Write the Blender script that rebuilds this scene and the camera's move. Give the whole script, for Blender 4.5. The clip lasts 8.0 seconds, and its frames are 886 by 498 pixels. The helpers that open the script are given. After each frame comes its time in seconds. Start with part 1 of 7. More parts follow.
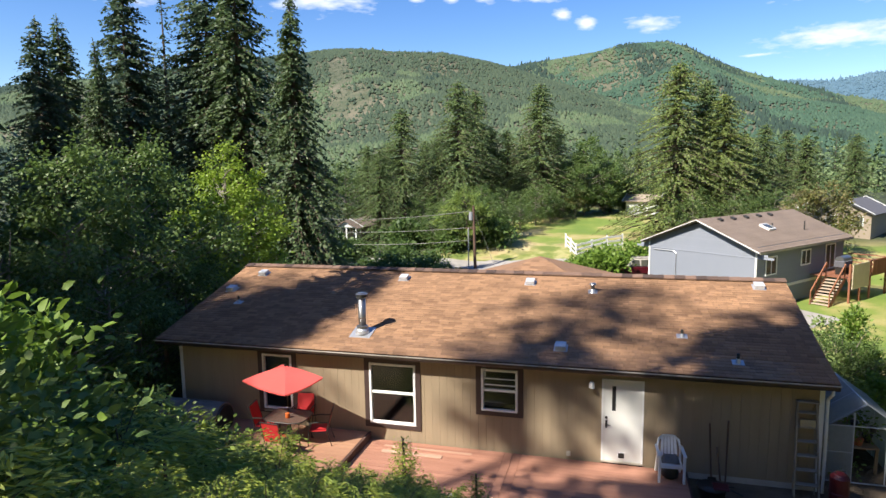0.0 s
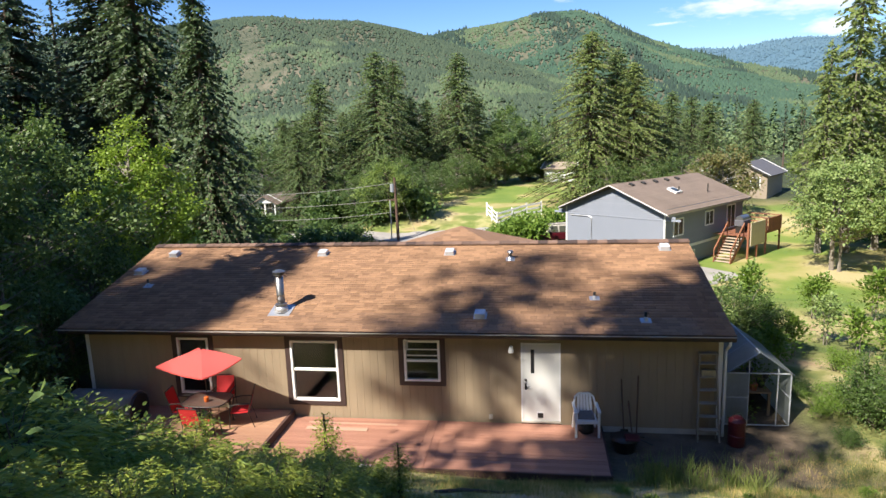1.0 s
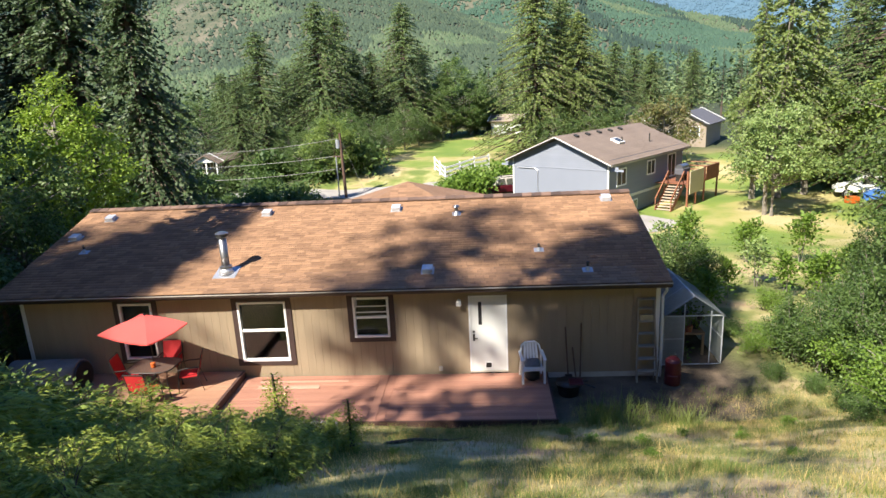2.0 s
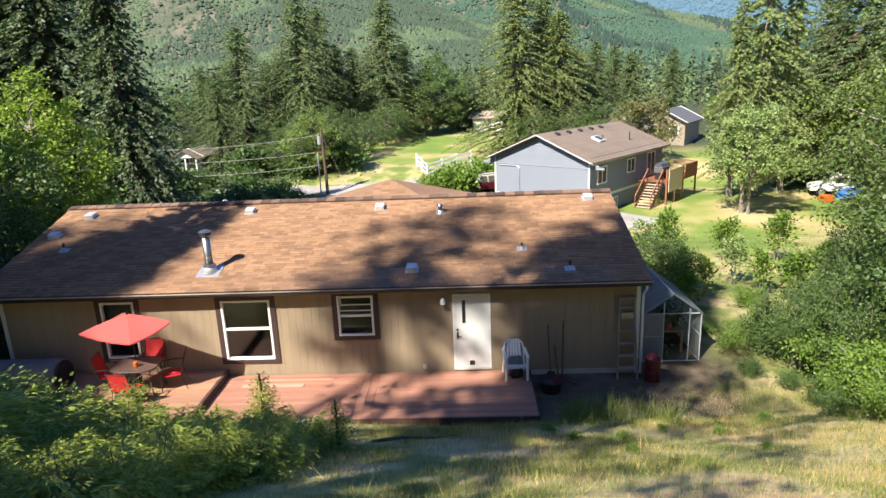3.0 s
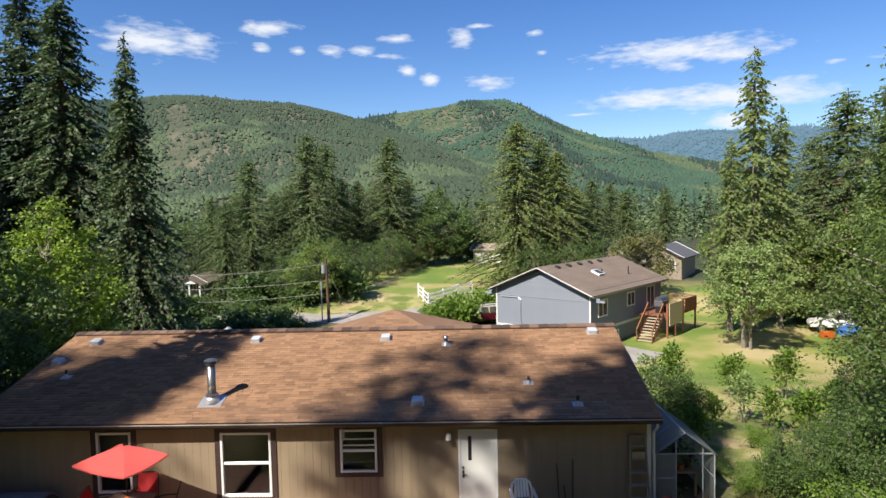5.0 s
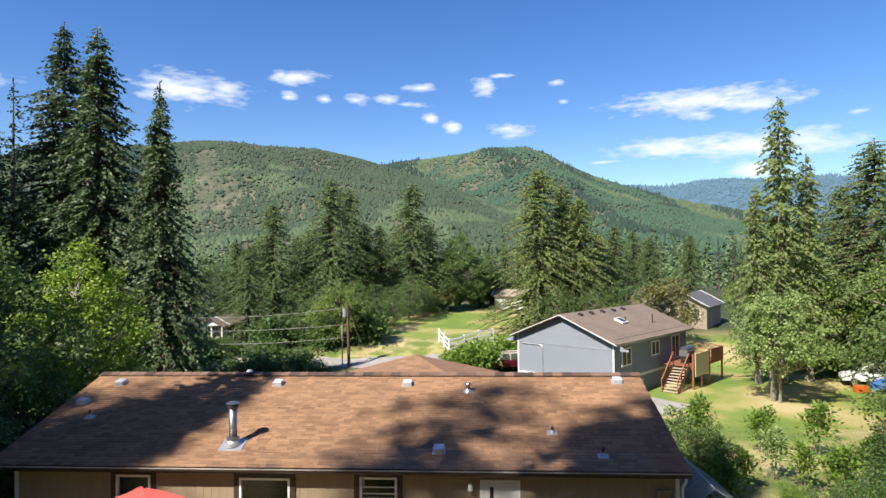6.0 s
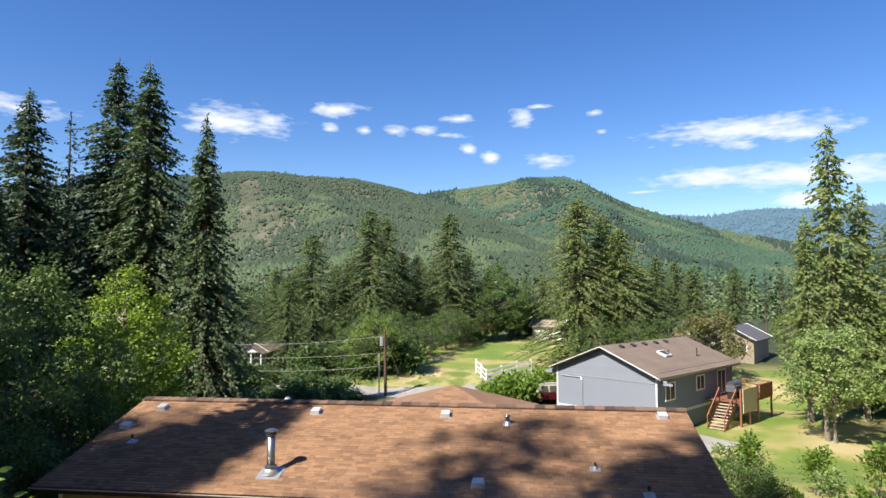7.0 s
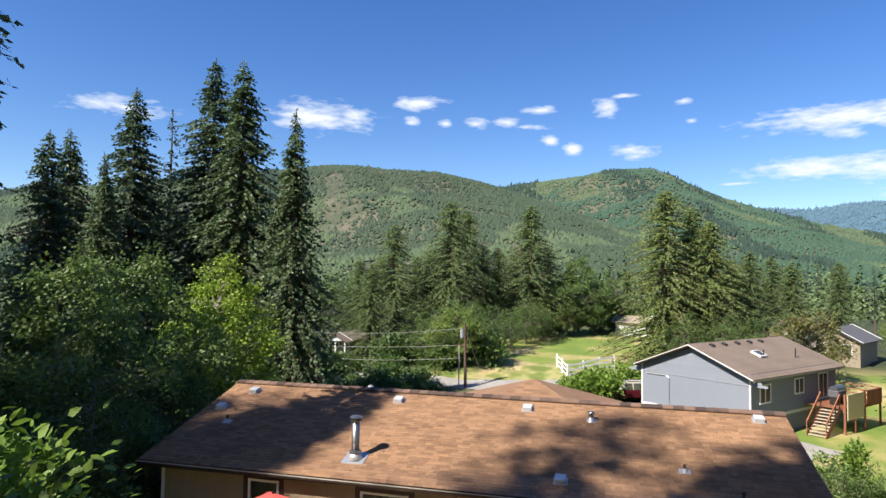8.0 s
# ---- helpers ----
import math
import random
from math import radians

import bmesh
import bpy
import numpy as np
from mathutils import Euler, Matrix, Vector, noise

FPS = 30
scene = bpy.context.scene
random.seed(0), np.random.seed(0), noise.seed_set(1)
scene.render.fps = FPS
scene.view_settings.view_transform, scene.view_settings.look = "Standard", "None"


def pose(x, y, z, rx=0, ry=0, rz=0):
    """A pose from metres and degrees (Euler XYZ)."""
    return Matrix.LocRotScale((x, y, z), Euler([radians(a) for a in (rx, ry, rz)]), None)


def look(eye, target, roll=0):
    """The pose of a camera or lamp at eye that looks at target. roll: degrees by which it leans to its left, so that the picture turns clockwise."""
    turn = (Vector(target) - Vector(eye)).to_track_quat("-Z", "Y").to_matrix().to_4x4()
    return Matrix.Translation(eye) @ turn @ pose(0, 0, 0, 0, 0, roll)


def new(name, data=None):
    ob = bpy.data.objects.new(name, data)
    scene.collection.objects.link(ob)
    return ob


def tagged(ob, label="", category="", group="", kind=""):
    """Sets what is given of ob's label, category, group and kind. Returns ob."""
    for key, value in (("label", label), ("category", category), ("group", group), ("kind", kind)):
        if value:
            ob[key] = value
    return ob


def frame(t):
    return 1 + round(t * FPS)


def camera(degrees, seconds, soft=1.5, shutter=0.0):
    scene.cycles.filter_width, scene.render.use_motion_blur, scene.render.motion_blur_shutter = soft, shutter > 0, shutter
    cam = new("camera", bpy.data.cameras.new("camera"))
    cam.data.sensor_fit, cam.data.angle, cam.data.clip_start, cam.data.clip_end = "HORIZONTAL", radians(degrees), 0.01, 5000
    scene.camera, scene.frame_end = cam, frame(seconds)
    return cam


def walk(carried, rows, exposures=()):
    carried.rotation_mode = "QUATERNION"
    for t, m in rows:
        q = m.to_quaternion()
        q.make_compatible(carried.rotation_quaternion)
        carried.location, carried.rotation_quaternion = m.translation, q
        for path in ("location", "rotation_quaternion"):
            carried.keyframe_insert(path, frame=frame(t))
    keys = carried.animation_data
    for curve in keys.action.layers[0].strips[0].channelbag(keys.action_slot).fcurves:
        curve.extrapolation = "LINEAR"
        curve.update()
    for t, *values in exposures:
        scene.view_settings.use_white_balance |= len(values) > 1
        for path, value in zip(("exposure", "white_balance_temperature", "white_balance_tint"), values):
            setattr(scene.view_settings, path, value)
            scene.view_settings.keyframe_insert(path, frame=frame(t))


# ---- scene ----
cam = camera(70.52, 8.0)
# seconds, place, pitch, roll, yaw
PATH = [
    (0.0, 0.158, -15.053, 7.222, -7.58, 0.91, 15.23),
    (0.5, 0.267, -14.977, 7.231, -8.85, 1.51, 11.75),
    (1.0, 0.328, -15.007, 7.232, -10.36, 1.99, 8.12),
    (1.5, 0.394, -15.039, 7.289, -12.50, 2.32, 5.36),
    (2.0, 0.455, -15.060, 7.269, -14.68, 2.74, 3.35),
    (2.2, 0.442, -15.080, 7.290, -15.46, 2.66, 2.73),
    (3.3, 0.367, -15.200, 7.405, -14.52, 2.13, 1.62),
    (3.5, 0.354, -15.221, 7.426, -13.30, 2.05, 1.61),
    (4.0, 0.290, -15.251, 7.443, -9.66, 1.74, 1.41),
    (4.5, 0.224, -15.319, 7.476, -6.22, 1.47, 1.27),
    (6.0, 0.091, -15.449, 7.516, 0.81, 0.59, 3.65),
    (6.5, 0.045, -15.449, 7.502, 2.40, 0.32, 4.60),
    (7.0, 0.008, -15.345, 7.498, 3.52, 0.07, 7.02),
    (7.5, -0.053, -15.299, 7.469, 3.63, -0.43, 10.64),
    (8.0, -0.089, -15.279, 7.475, 2.81, -0.82, 14.28),
]
walk(cam, [(t, pose(x, y, z, 90 + p, r, w)) for t, x, y, z, p, r, w in PATH],
     [(0.0, 1.00), (1.0, 1.04), (2.0, 1.24), (3.5, 1.22), (4.5, 0.58), (6.0, 0.86), (8.0, 0.86)])

# ---- world and sun ----
SUN_WAY = Vector((0.62, 0.78, -1.0)).normalized()
SKY_STRENGTH, SUN_STRENGTH = 0.077, 5.0


def build_world():
    w = bpy.data.worlds.new("sky")
    scene.world = w
    w.use_nodes = True
    nt = w.node_tree
    N, L = nt.nodes, nt.links
    back = N["Background"]
    sky = N.new("ShaderNodeTexSky")
    sky.sky_type, sky.sun_disc = "NISHITA", False
    sky.sun_elevation = math.asin(-SUN_WAY.z)
    sky.sun_rotation = math.atan2(-SUN_WAY.x, -SUN_WAY.y)
    sky.altitude, sky.air_density, sky.dust_density, sky.ozone_density = 300, 1.0, 0.25, 2.5
    geo = N.new("ShaderNodeTexCoord")
    sep = N.new("ShaderNodeSeparateXYZ")
    L.new(geo.outputs["Generated"], sep.inputs[0])

    def m(op, a, b=None, c=None):
        n = N.new("ShaderNodeMath")
        n.operation = op
        for i, v in enumerate((a, b, c)):
            if v is None:
                continue
            if isinstance(v, (int, float)):
                n.inputs[i].default_value = v
            else:
                L.new(v, n.inputs[i])
        return n.outputs[0]

    az = m("ARCTAN2", sep.outputs[0], sep.outputs[1])
    el = m("ARCSINE", sep.outputs[2])
    # ragged edges
    comb = N.new("ShaderNodeCombineXYZ")
    L.new(m("MULTIPLY", az, 1.0), comb.inputs[0])
    L.new(m("MULTIPLY", el, 3.2), comb.inputs[1])
    n1 = N.new("ShaderNodeTexNoise")
    n1.inputs["Scale"].default_value, n1.inputs["Detail"].default_value, n1.inputs["Roughness"].default_value = 14, 9, 0.62
    L.new(comb.outputs[0], n1.inputs["Vector"])
    n2 = N.new("ShaderNodeTexNoise")
    n2.inputs["Scale"].default_value, n2.inputs["Detail"].default_value = 52, 6
    L.new(comb.outputs[0], n2.inputs["Vector"])
    rag = m("ADD", m("MULTIPLY", m("SUBTRACT", n1.outputs[0], 0.5), 2.3), m("MULTIPLY", m("SUBTRACT", n2.outputs[0], 0.5), 1.1))
    # fair-weather clouds: azimuth, elevation, half width, half height, body (degrees)
    CLOUDS = CLOUD_LIST
    total = None
    for a, e, ww, hh, body in CLOUDS:
        da = m("DIVIDE", m("SUBTRACT", az, radians(a)), radians(ww))
        de = m("DIVIDE", m("SUBTRACT", el, radians(e)), radians(hh))
        r2 = m("SQRT", m("ADD", m("MULTIPLY", da, da), m("MULTIPLY", de, de)))
        d = m("SUBTRACT", body + 0.22, r2)
        total = d if total is None else m("MAXIMUM", total, d)
    dens = m("MULTIPLY", m("ADD", total, rag), 0.95)
    lim = N.new("ShaderNodeClamp")
    L.new(dens, lim.inputs[0])
    lim.inputs[2].default_value = 0.93
    mix = N.new("ShaderNodeMix")
    mix.data_type = "RGBA"
    L.new(lim.outputs[0], mix.inputs["Factor"])
    hue = N.new("ShaderNodeHueSaturation")
    hue.inputs["Hue"].default_value, hue.inputs["Saturation"].default_value, hue.inputs["Value"].default_value = 0.513, 1.30, 1.22
    L.new(sky.outputs[0], hue.inputs["Color"])
    L.new(hue.outputs[0], mix.inputs["A"])
    mix.inputs["B"].default_value = (7.6, 7.9, 8.4, 1)
    L.new(mix.outputs["Result"], back.inputs[0])
    back.inputs[1].default_value = SKY_STRENGTH


CLOUD_LIST = [
    (-25.9, 14.3, 4.7, 1.27, 0.85), (-28.5, 13.7, 1.9, 0.62, 0.7), (-23.1, 14.6, 2.1, 0.74, 0.75), (-16.7, 15.8, 2.7, 0.7, 0.75), (-18.1, 16.0, 1.1, 0.56, 0.75), (-17.4, 14.2, 0.9, 0.57, 0.8),
    (-14.3, 14.1, 0.8, 0.38, 0.7), (-11.4, 14.1, 1.3, 0.58, 0.6), (-8.4, 14.2, 1.5, 0.68, 0.55), (-5.5, 15.2, 2.3, 0.39, 0.65), (0.3, 15.1, 1.4, 0.97, 0.75), (1.9, 16.1, 1.8, 0.29, 0.55),
    (-4.6, 12.6, 0.8, 0.54, 0.85), (-2.6, 11.7, 0.9, 0.65, 0.85), (2.7, 11.4, 2.0, 0.74, 0.75), (6.8, 15.3, 1.1, 0.38, 0.55), (7.3, 13.7, 1.1, 0.34, 0.55),
    (18.9, 12.9, 7.5, 1.0, 0.85), (22.8, 12.2, 3.3, 0.62, 0.8), (18.7, 11.7, 1.9, 0.55, 0.65), (17.0, 9.1, 5.0, 0.95, 0.85), (21.4, 9.0, 9.3, 1.19, 0.75), (26.7, 8.9, 3.1, 1.22, 0.8),
    (23.3, 7.0, 2.1, 0.68, 0.9), (10.9, 8.3, 2.0, 0.17, 0.55), (30.1, 10.8, 1.2, 0.37, 0.5), (-6.8, 13.8, 3.1, 0.39, 0.45), (40.0, 11.0, 7.0, 1.3, 0.75), (-42.0, 13.5, 5.0, 1.0, 0.6),
]
build_world()
sun = new("sun", bpy.data.lights.new("sun", "SUN"))
sun.data.energy, sun.data.angle, sun.data.color = SUN_STRENGTH, radians(0.53), (1.0, 0.93, 0.82)
sun.matrix_world = look(-40 * SUN_WAY, (0, 0, 0))

# ---- materials ----
def material(name, base, rough=0.7, other=None, scale=3.0, fine=40.0, amount=0.5, bump=0.2, bump_scale=60.0, metal=0.0, pick="", spread=0.25, stretch=(1, 1, 1), leaf=0.0, streak=0.0):
    """Two scales of noise between two colours, grain relief, and a shade of its own for each piece (pick: object or island)."""
    mt = bpy.data.materials.new(name)
    mt.use_nodes = True
    nt = mt.node_tree
    N, L = nt.nodes, nt.links
    p = N["Principled BSDF"]
    other = other or tuple(c * 0.6 for c in base)
    co = N.new("ShaderNodeTexCoord")
    mp = N.new("ShaderNodeMapping")
    mp.inputs["Scale"].default_value = stretch
    L.new(co.outputs["Object"], mp.inputs[0])

    def noise_at(s, detail=5.0):
        n = N.new("ShaderNodeTexNoise")
        n.inputs["Scale"].default_value, n.inputs["Detail"].default_value = s, detail
        L.new(mp.outputs[0], n.inputs["Vector"])
        return n.outputs[0]

    def m(op, a, b):
        n = N.new("ShaderNodeMath")
        n.operation = op
        for i, v in enumerate((a, b)):
            if isinstance(v, (int, float)):
                n.inputs[i].default_value = v
            else:
                L.new(v, n.inputs[i])
        return n.outputs[0]

    big, small = noise_at(scale), noise_at(fine)
    f = m("ADD", m("MULTIPLY", m("SUBTRACT", big, 0.5), 3.0 * amount), m("MULTIPLY", m("SUBTRACT", small, 0.5), 2.0 * amount))
    f = m("ADD", f, 0.5)
    if pick:
        if pick == "object":
            r = N.new("ShaderNodeObjectInfo").outputs["Random"]
        else:
            r = N.new("ShaderNodeNewGeometry").outputs["Random Per Island"]
        f = m("ADD", f, m("MULTIPLY", m("SUBTRACT", r, 0.5), 2.0 * spread))
    mix = N.new("ShaderNodeMix")
    mix.data_type = "RGBA"
    L.new(f, mix.inputs["Factor"])
    mix.inputs["A"].default_value, mix.inputs["B"].default_value = (*base, 1), (*other, 1)
    L.new(mix.outputs["Result"], p.inputs["Base Color"])
    L.new(m("ADD", rough - 0.1, m("MULTIPLY", small, 0.2)), p.inputs["Roughness"])
    p.inputs["Metallic"].default_value = metal
    if bump:
        b = N.new("ShaderNodeBump")
        b.inputs["Strength"].default_value, b.inputs["Distance"].default_value = bump, 0.02
        L.new(noise_at(bump_scale, 3.0), b.inputs["Height"])
        L.new(b.outputs[0], p.inputs["Normal"])
    if leaf:
        t = N.new("ShaderNodeBsdfTranslucent")
        L.new(mix.outputs["Result"], t.inputs["Color"])
        s = N.new("ShaderNodeMixShader")
        s.inputs[0].default_value = leaf
        L.new(p.outputs[0], s.inputs[1])
        L.new(t.outputs[0], s.inputs[2])
        L.new(s.outputs[0], N["Material Output"].inputs[0])
    return mt


def foliage(name, base, other, spread=0.5, leaf=0.3, rough=0.55, scale=0.35):
    base, other = [tuple(1.3 * v for v in c) for c in (base, other)]
    return material(name, base, rough, other, scale=scale, fine=3.0, amount=0.35, bump=0, pick="island", spread=spread, leaf=leaf)


def glass_material(name, tint=(1, 1, 1), rough=0.0):
    mt = bpy.data.materials.new(name)
    mt.use_nodes = True
    p = mt.node_tree.nodes["Principled BSDF"]
    p.inputs["Base Color"].default_value = (*tint, 1)
    p.inputs["Transmission Weight"].default_value, p.inputs["Roughness"].default_value, p.inputs["IOR"].default_value = 1.0, rough, 1.45
    return mt


M = {}
M["siding"] = material("siding_paint", (0.335, 0.262, 0.172), 0.75, (0.255, 0.198, 0.13), scale=1.2, fine=26, amount=0.35, bump=0.25, bump_scale=90, pick="object", spread=0.12, stretch=(4, 4, 0.6))
M["trim_dark"] = material("trim_dark", (0.035, 0.022, 0.02), 0.6, (0.06, 0.035, 0.03), bump=0.1)
M["white"] = material("white_paint", (0.74, 0.74, 0.72), 0.45, (0.66, 0.66, 0.62), scale=2.0, fine=30, amount=0.3, bump=0.05)
M["vinyl"] = material("white_vinyl", (0.82, 0.83, 0.84), 0.4, (0.72, 0.72, 0.70), amount=0.25, bump=0.03)
M["plastic"] = material("white_plastic", (0.86, 0.86, 0.85), 0.4, (0.78, 0.77, 0.74), scale=4, amount=0.3, bump=0.05)
M["skirt"] = material("skirting", (0.54, 0.50, 0.43), 0.8, (0.38, 0.34, 0.28), scale=2, amount=0.5)
M["shingle"] = material("asphalt_shingle", (0.415, 0.238, 0.132), 0.9, (0.140, 0.076, 0.043), scale=0.5, fine=60, amount=0.22, bump=0.6, bump_scale=220, pick="object", spread=0.24)
M["shingle_rest"] = material("asphalt_shingle_field", (0.415, 0.238, 0.132), 0.9, (0.140, 0.076, 0.043), scale=0.5, fine=60, amount=0.22, bump=0.6, bump_scale=220, pick="island", spread=0.24)
M["ridge_cap"] = material("ridge_cap_shingle", (0.22, 0.135, 0.095), 0.9, (0.07, 0.045, 0.036), scale=2, fine=60, amount=0.3, bump=0.6, bump_scale=220, pick="object", spread=0.9)
M["roof_base"] = material("roof_underlay", (0.11, 0.07, 0.05), 0.95, bump=0.3)
M["gutter"] = material("gutter_metal", (0.075, 0.055, 0.045), 0.4, (0.04, 0.03, 0.027), metal=0.3, amount=0.4, bump=0.05)
# pale colour that carries the bright highlight of the gutter's lip
M["drip"] = material("drip_edge_paint", (0.50, 0.46, 0.40), 0.5, (0.34, 0.30, 0.25), scale=1.5, amount=0.6, bump=0.05)
M["soffit"] = material("soffit_board", (0.10, 0.065, 0.05), 0.8, bump=0.1)
M["steel"] = material("galvanised_steel", (0.34, 0.34, 0.34), 0.36, (0.24, 0.24, 0.25), scale=5, amount=0.5, metal=0.85, bump=0.05)
M["aluminium"] = material("aluminium", (0.60, 0.61, 0.63), 0.45, (0.45, 0.46, 0.48), scale=6, amount=0.4, metal=0.6, bump=0.05)
M["lead"] = material("pipe_boot", (0.035, 0.033, 0.03), 0.7, bump=0.1)
M["deck"] = material("deck_board", (0.42, 0.205, 0.135), 0.72, (0.29, 0.135, 0.09), scale=0.9, fine=14, amount=0.42, bump=0.3, bump_scale=50, pick="object", spread=0.4, stretch=(0.6, 7, 7))
M["deck_new"] = material("pale_board", (0.47, 0.30, 0.215), 0.75, (0.39, 0.23, 0.16), scale=1.2, fine=14, amount=0.4, pick="object", stretch=(0.6, 7, 7))
# much darker than the boards; on the step it stands for shade
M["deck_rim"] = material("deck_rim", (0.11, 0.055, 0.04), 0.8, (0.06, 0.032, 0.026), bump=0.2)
M["canopy"] = material("red_canvas", (0.80, 0.125, 0.11), 0.75, (0.70, 0.10, 0.09), scale=2, fine=60, amount=0.25, bump=0.15, bump_scale=250, leaf=0.35)
M["red_sling"] = material("red_sling", (0.55, 0.022, 0.025), 0.65, (0.40, 0.016, 0.02), amount=0.3, bump=0.2, bump_scale=200, leaf=0.12)
M["red_paint"] = material("red_enamel", (0.11, 0.008, 0.012), 0.5, (0.05, 0.006, 0.010), amount=0.4, bump=0.05)
M["vent_metal"] = material("vent_paint", (0.62, 0.64, 0.67), 0.5, (0.38, 0.40, 0.44), scale=6, amount=0.4, bump=0.05)
M["dark_metal"] = material("dark_metal", (0.03, 0.026, 0.024), 0.45, (0.05, 0.045, 0.04), metal=0.4, bump=0.05)
M["black"] = material("black_plastic", (0.015, 0.015, 0.016), 0.5, (0.03, 0.03, 0.03), bump=0.05)
M["table_glass"] = material("frosted_table_glass", (0.13, 0.085, 0.065), 0.3, (0.09, 0.06, 0.048), amount=0.3, bump=0.1, bump_scale=120)
M["grey_cover"] = material("grey_cover", (0.27, 0.24, 0.21), 0.75, (0.10, 0.09, 0.085), scale=2, amount=0.5, bump=0.3, bump_scale=14)
M["wood"] = material("weathered_wood", (0.30, 0.21, 0.13), 0.8, (0.18, 0.12, 0.075), scale=2, fine=25, amount=0.5, bump=0.3, stretch=(1, 1, 0.3))
M["ladder"] = material("ladder_wood", (0.34, 0.30, 0.24), 0.75, (0.22, 0.19, 0.15), amount=0.5, bump=0.2)
M["stair_wood"] = material("cedar_stain", (0.30, 0.12, 0.06), 0.75, (0.20, 0.075, 0.04), amount=0.4, bump=0.2, pick="object")
M["tread"] = material("pale_tread", (0.52, 0.42, 0.32), 0.8, (0.40, 0.31, 0.23), amount=0.4, bump=0.2, pick="object")
M["cream_panel"] = material("cream_panel", (0.56, 0.48, 0.33), 0.7, (0.47, 0.40, 0.28), amount=0.4, bump=0.1)
M["grey_siding"] = material("grey_siding", (0.235, 0.255, 0.30), 0.7, (0.20, 0.22, 0.26), scale=0.6, fine=12, amount=0.25, bump=0.15, pick="object", spread=0.2)
M["grey_roof"] = material("weathered_roof", (0.255, 0.195, 0.15), 0.92, (0.175, 0.13, 0.10), scale=0.6, fine=18, amount=0.5, bump=0.5, bump_scale=90, pick="object", spread=0.3)
M["tan_siding"] = material("tan_siding", (0.33, 0.27, 0.2), 0.8, (0.25, 0.2, 0.15), amount=0.3)
M["brown_siding"] = material("brown_siding", (0.17, 0.12, 0.08), 0.8, amount=0.3)
M["blue_roof"] = material("slate_roof", (0.085, 0.085, 0.098), 0.95, (0.12, 0.118, 0.13), amount=0.4)
M["concrete"] = material("concrete", (0.42, 0.40, 0.37), 0.9, (0.30, 0.29, 0.27), amount=0.4, bump=0.3)
M["gravel"] = material("gravel", (0.40, 0.37, 0.33), 0.95, (0.24, 0.22, 0.2), scale=0.5, fine=14, amount=0.5, bump=0.8, bump_scale=25)
M["rock"] = material("grey_rock", (0.36, 0.34, 0.31), 0.9, (0.22, 0.2, 0.18), scale=4, fine=20, amount=0.6, bump=0.6, bump_scale=14)
M["pole"] = material("creosoted_pole", (0.15, 0.085, 0.055), 0.85, (0.09, 0.055, 0.04), amount=0.5, bump=0.3, stretch=(3, 3, 0.4))
M["bark"] = material("conifer_bark", (0.13, 0.095, 0.07), 0.95, (0.07, 0.05, 0.038), scale=3, fine=20, amount=0.6, bump=0.8, bump_scale=12, stretch=(3, 3, 0.5))
M["bark_pale"] = material("alder_bark", (0.28, 0.25, 0.21), 0.9, (0.15, 0.13, 0.10), scale=3, fine=14, amount=0.6, bump=0.5, bump_scale=12)
M["wire"] = material("cable", (0.30, 0.29, 0.26), 0.6, bump=0)
M["car_red"] = material("burgundy_paint", (0.09, 0.008, 0.014), 0.3, (0.06, 0.006, 0.01), amount=0.2, bump=0)
M["tyre"] = material("tyre", (0.015, 0.015, 0.015), 0.85, bump=0.2)
M["poly"] = material("greenhouse_panel", (0.55, 0.58, 0.58), 0.35, (0.40, 0.43, 0.43), scale=1.5, fine=9, amount=0.5, bump=0, leaf=0.5)
M["poly"].node_tree.nodes["Principled BSDF"].inputs["Alpha"].default_value = 0.55
M["glass"] = glass_material("window_glass", (0.9, 0.93, 0.92))
# near-black, so the dimness of unlit rooms is in the colour
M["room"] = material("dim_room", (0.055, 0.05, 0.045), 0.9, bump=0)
M["terracotta"] = material("terracotta", (0.42, 0.13, 0.06), 0.8, bump=0.2)
M["tarp"] = material("blue_tarp", (0.05, 0.16, 0.45), 0.5)
M["orange"] = material("orange_plastic", (0.6, 0.13, 0.02), 0.5)
M["fir"] = foliage("fir_needles", (0.042, 0.076, 0.030), (0.090, 0.130, 0.044), spread=0.36)
M["fir_blue"] = foliage("spruce_needles", (0.042, 0.074, 0.040), (0.080, 0.120, 0.056), spread=0.36)
M["cedar"] = foliage("cedar_sprays", (0.130, 0.182, 0.050), (0.214, 0.262, 0.076), leaf=0.42, spread=0.4)
M["cedar_dark"] = foliage("hemlock_sprays", (0.084, 0.136, 0.044), (0.152, 0.206, 0.066), leaf=0.4, spread=0.4)
M["near_leaf"] = foliage("roadside_alder_leaves", (0.050, 0.090, 0.018), (0.118, 0.165, 0.034), leaf=0.35)
# brighter copy of the alder leaves, sunlight put into the colour
M["wood_edge"] = foliage("wood_edge_leaves", (0.066, 0.118, 0.028), (0.128, 0.188, 0.046), leaf=0.38)
M["meadow_edge"] = foliage("meadow_edge_leaves", (0.058, 0.102, 0.026), (0.114, 0.162, 0.044), leaf=0.38)
M["maple"] = foliage("maple_leaves", (0.15, 0.235, 0.022), (0.24, 0.32, 0.04), leaf=0.42)
# kept dark to stand for shade in the wood, brambles and lane bushes
M["alder"] = foliage("alder_leaves", (0.046, 0.088, 0.020), (0.096, 0.148, 0.034), leaf=0.35)
M["aspen"] = foliage("young_tree_leaves", (0.13, 0.20, 0.055), (0.26, 0.32, 0.11), leaf=0.35)
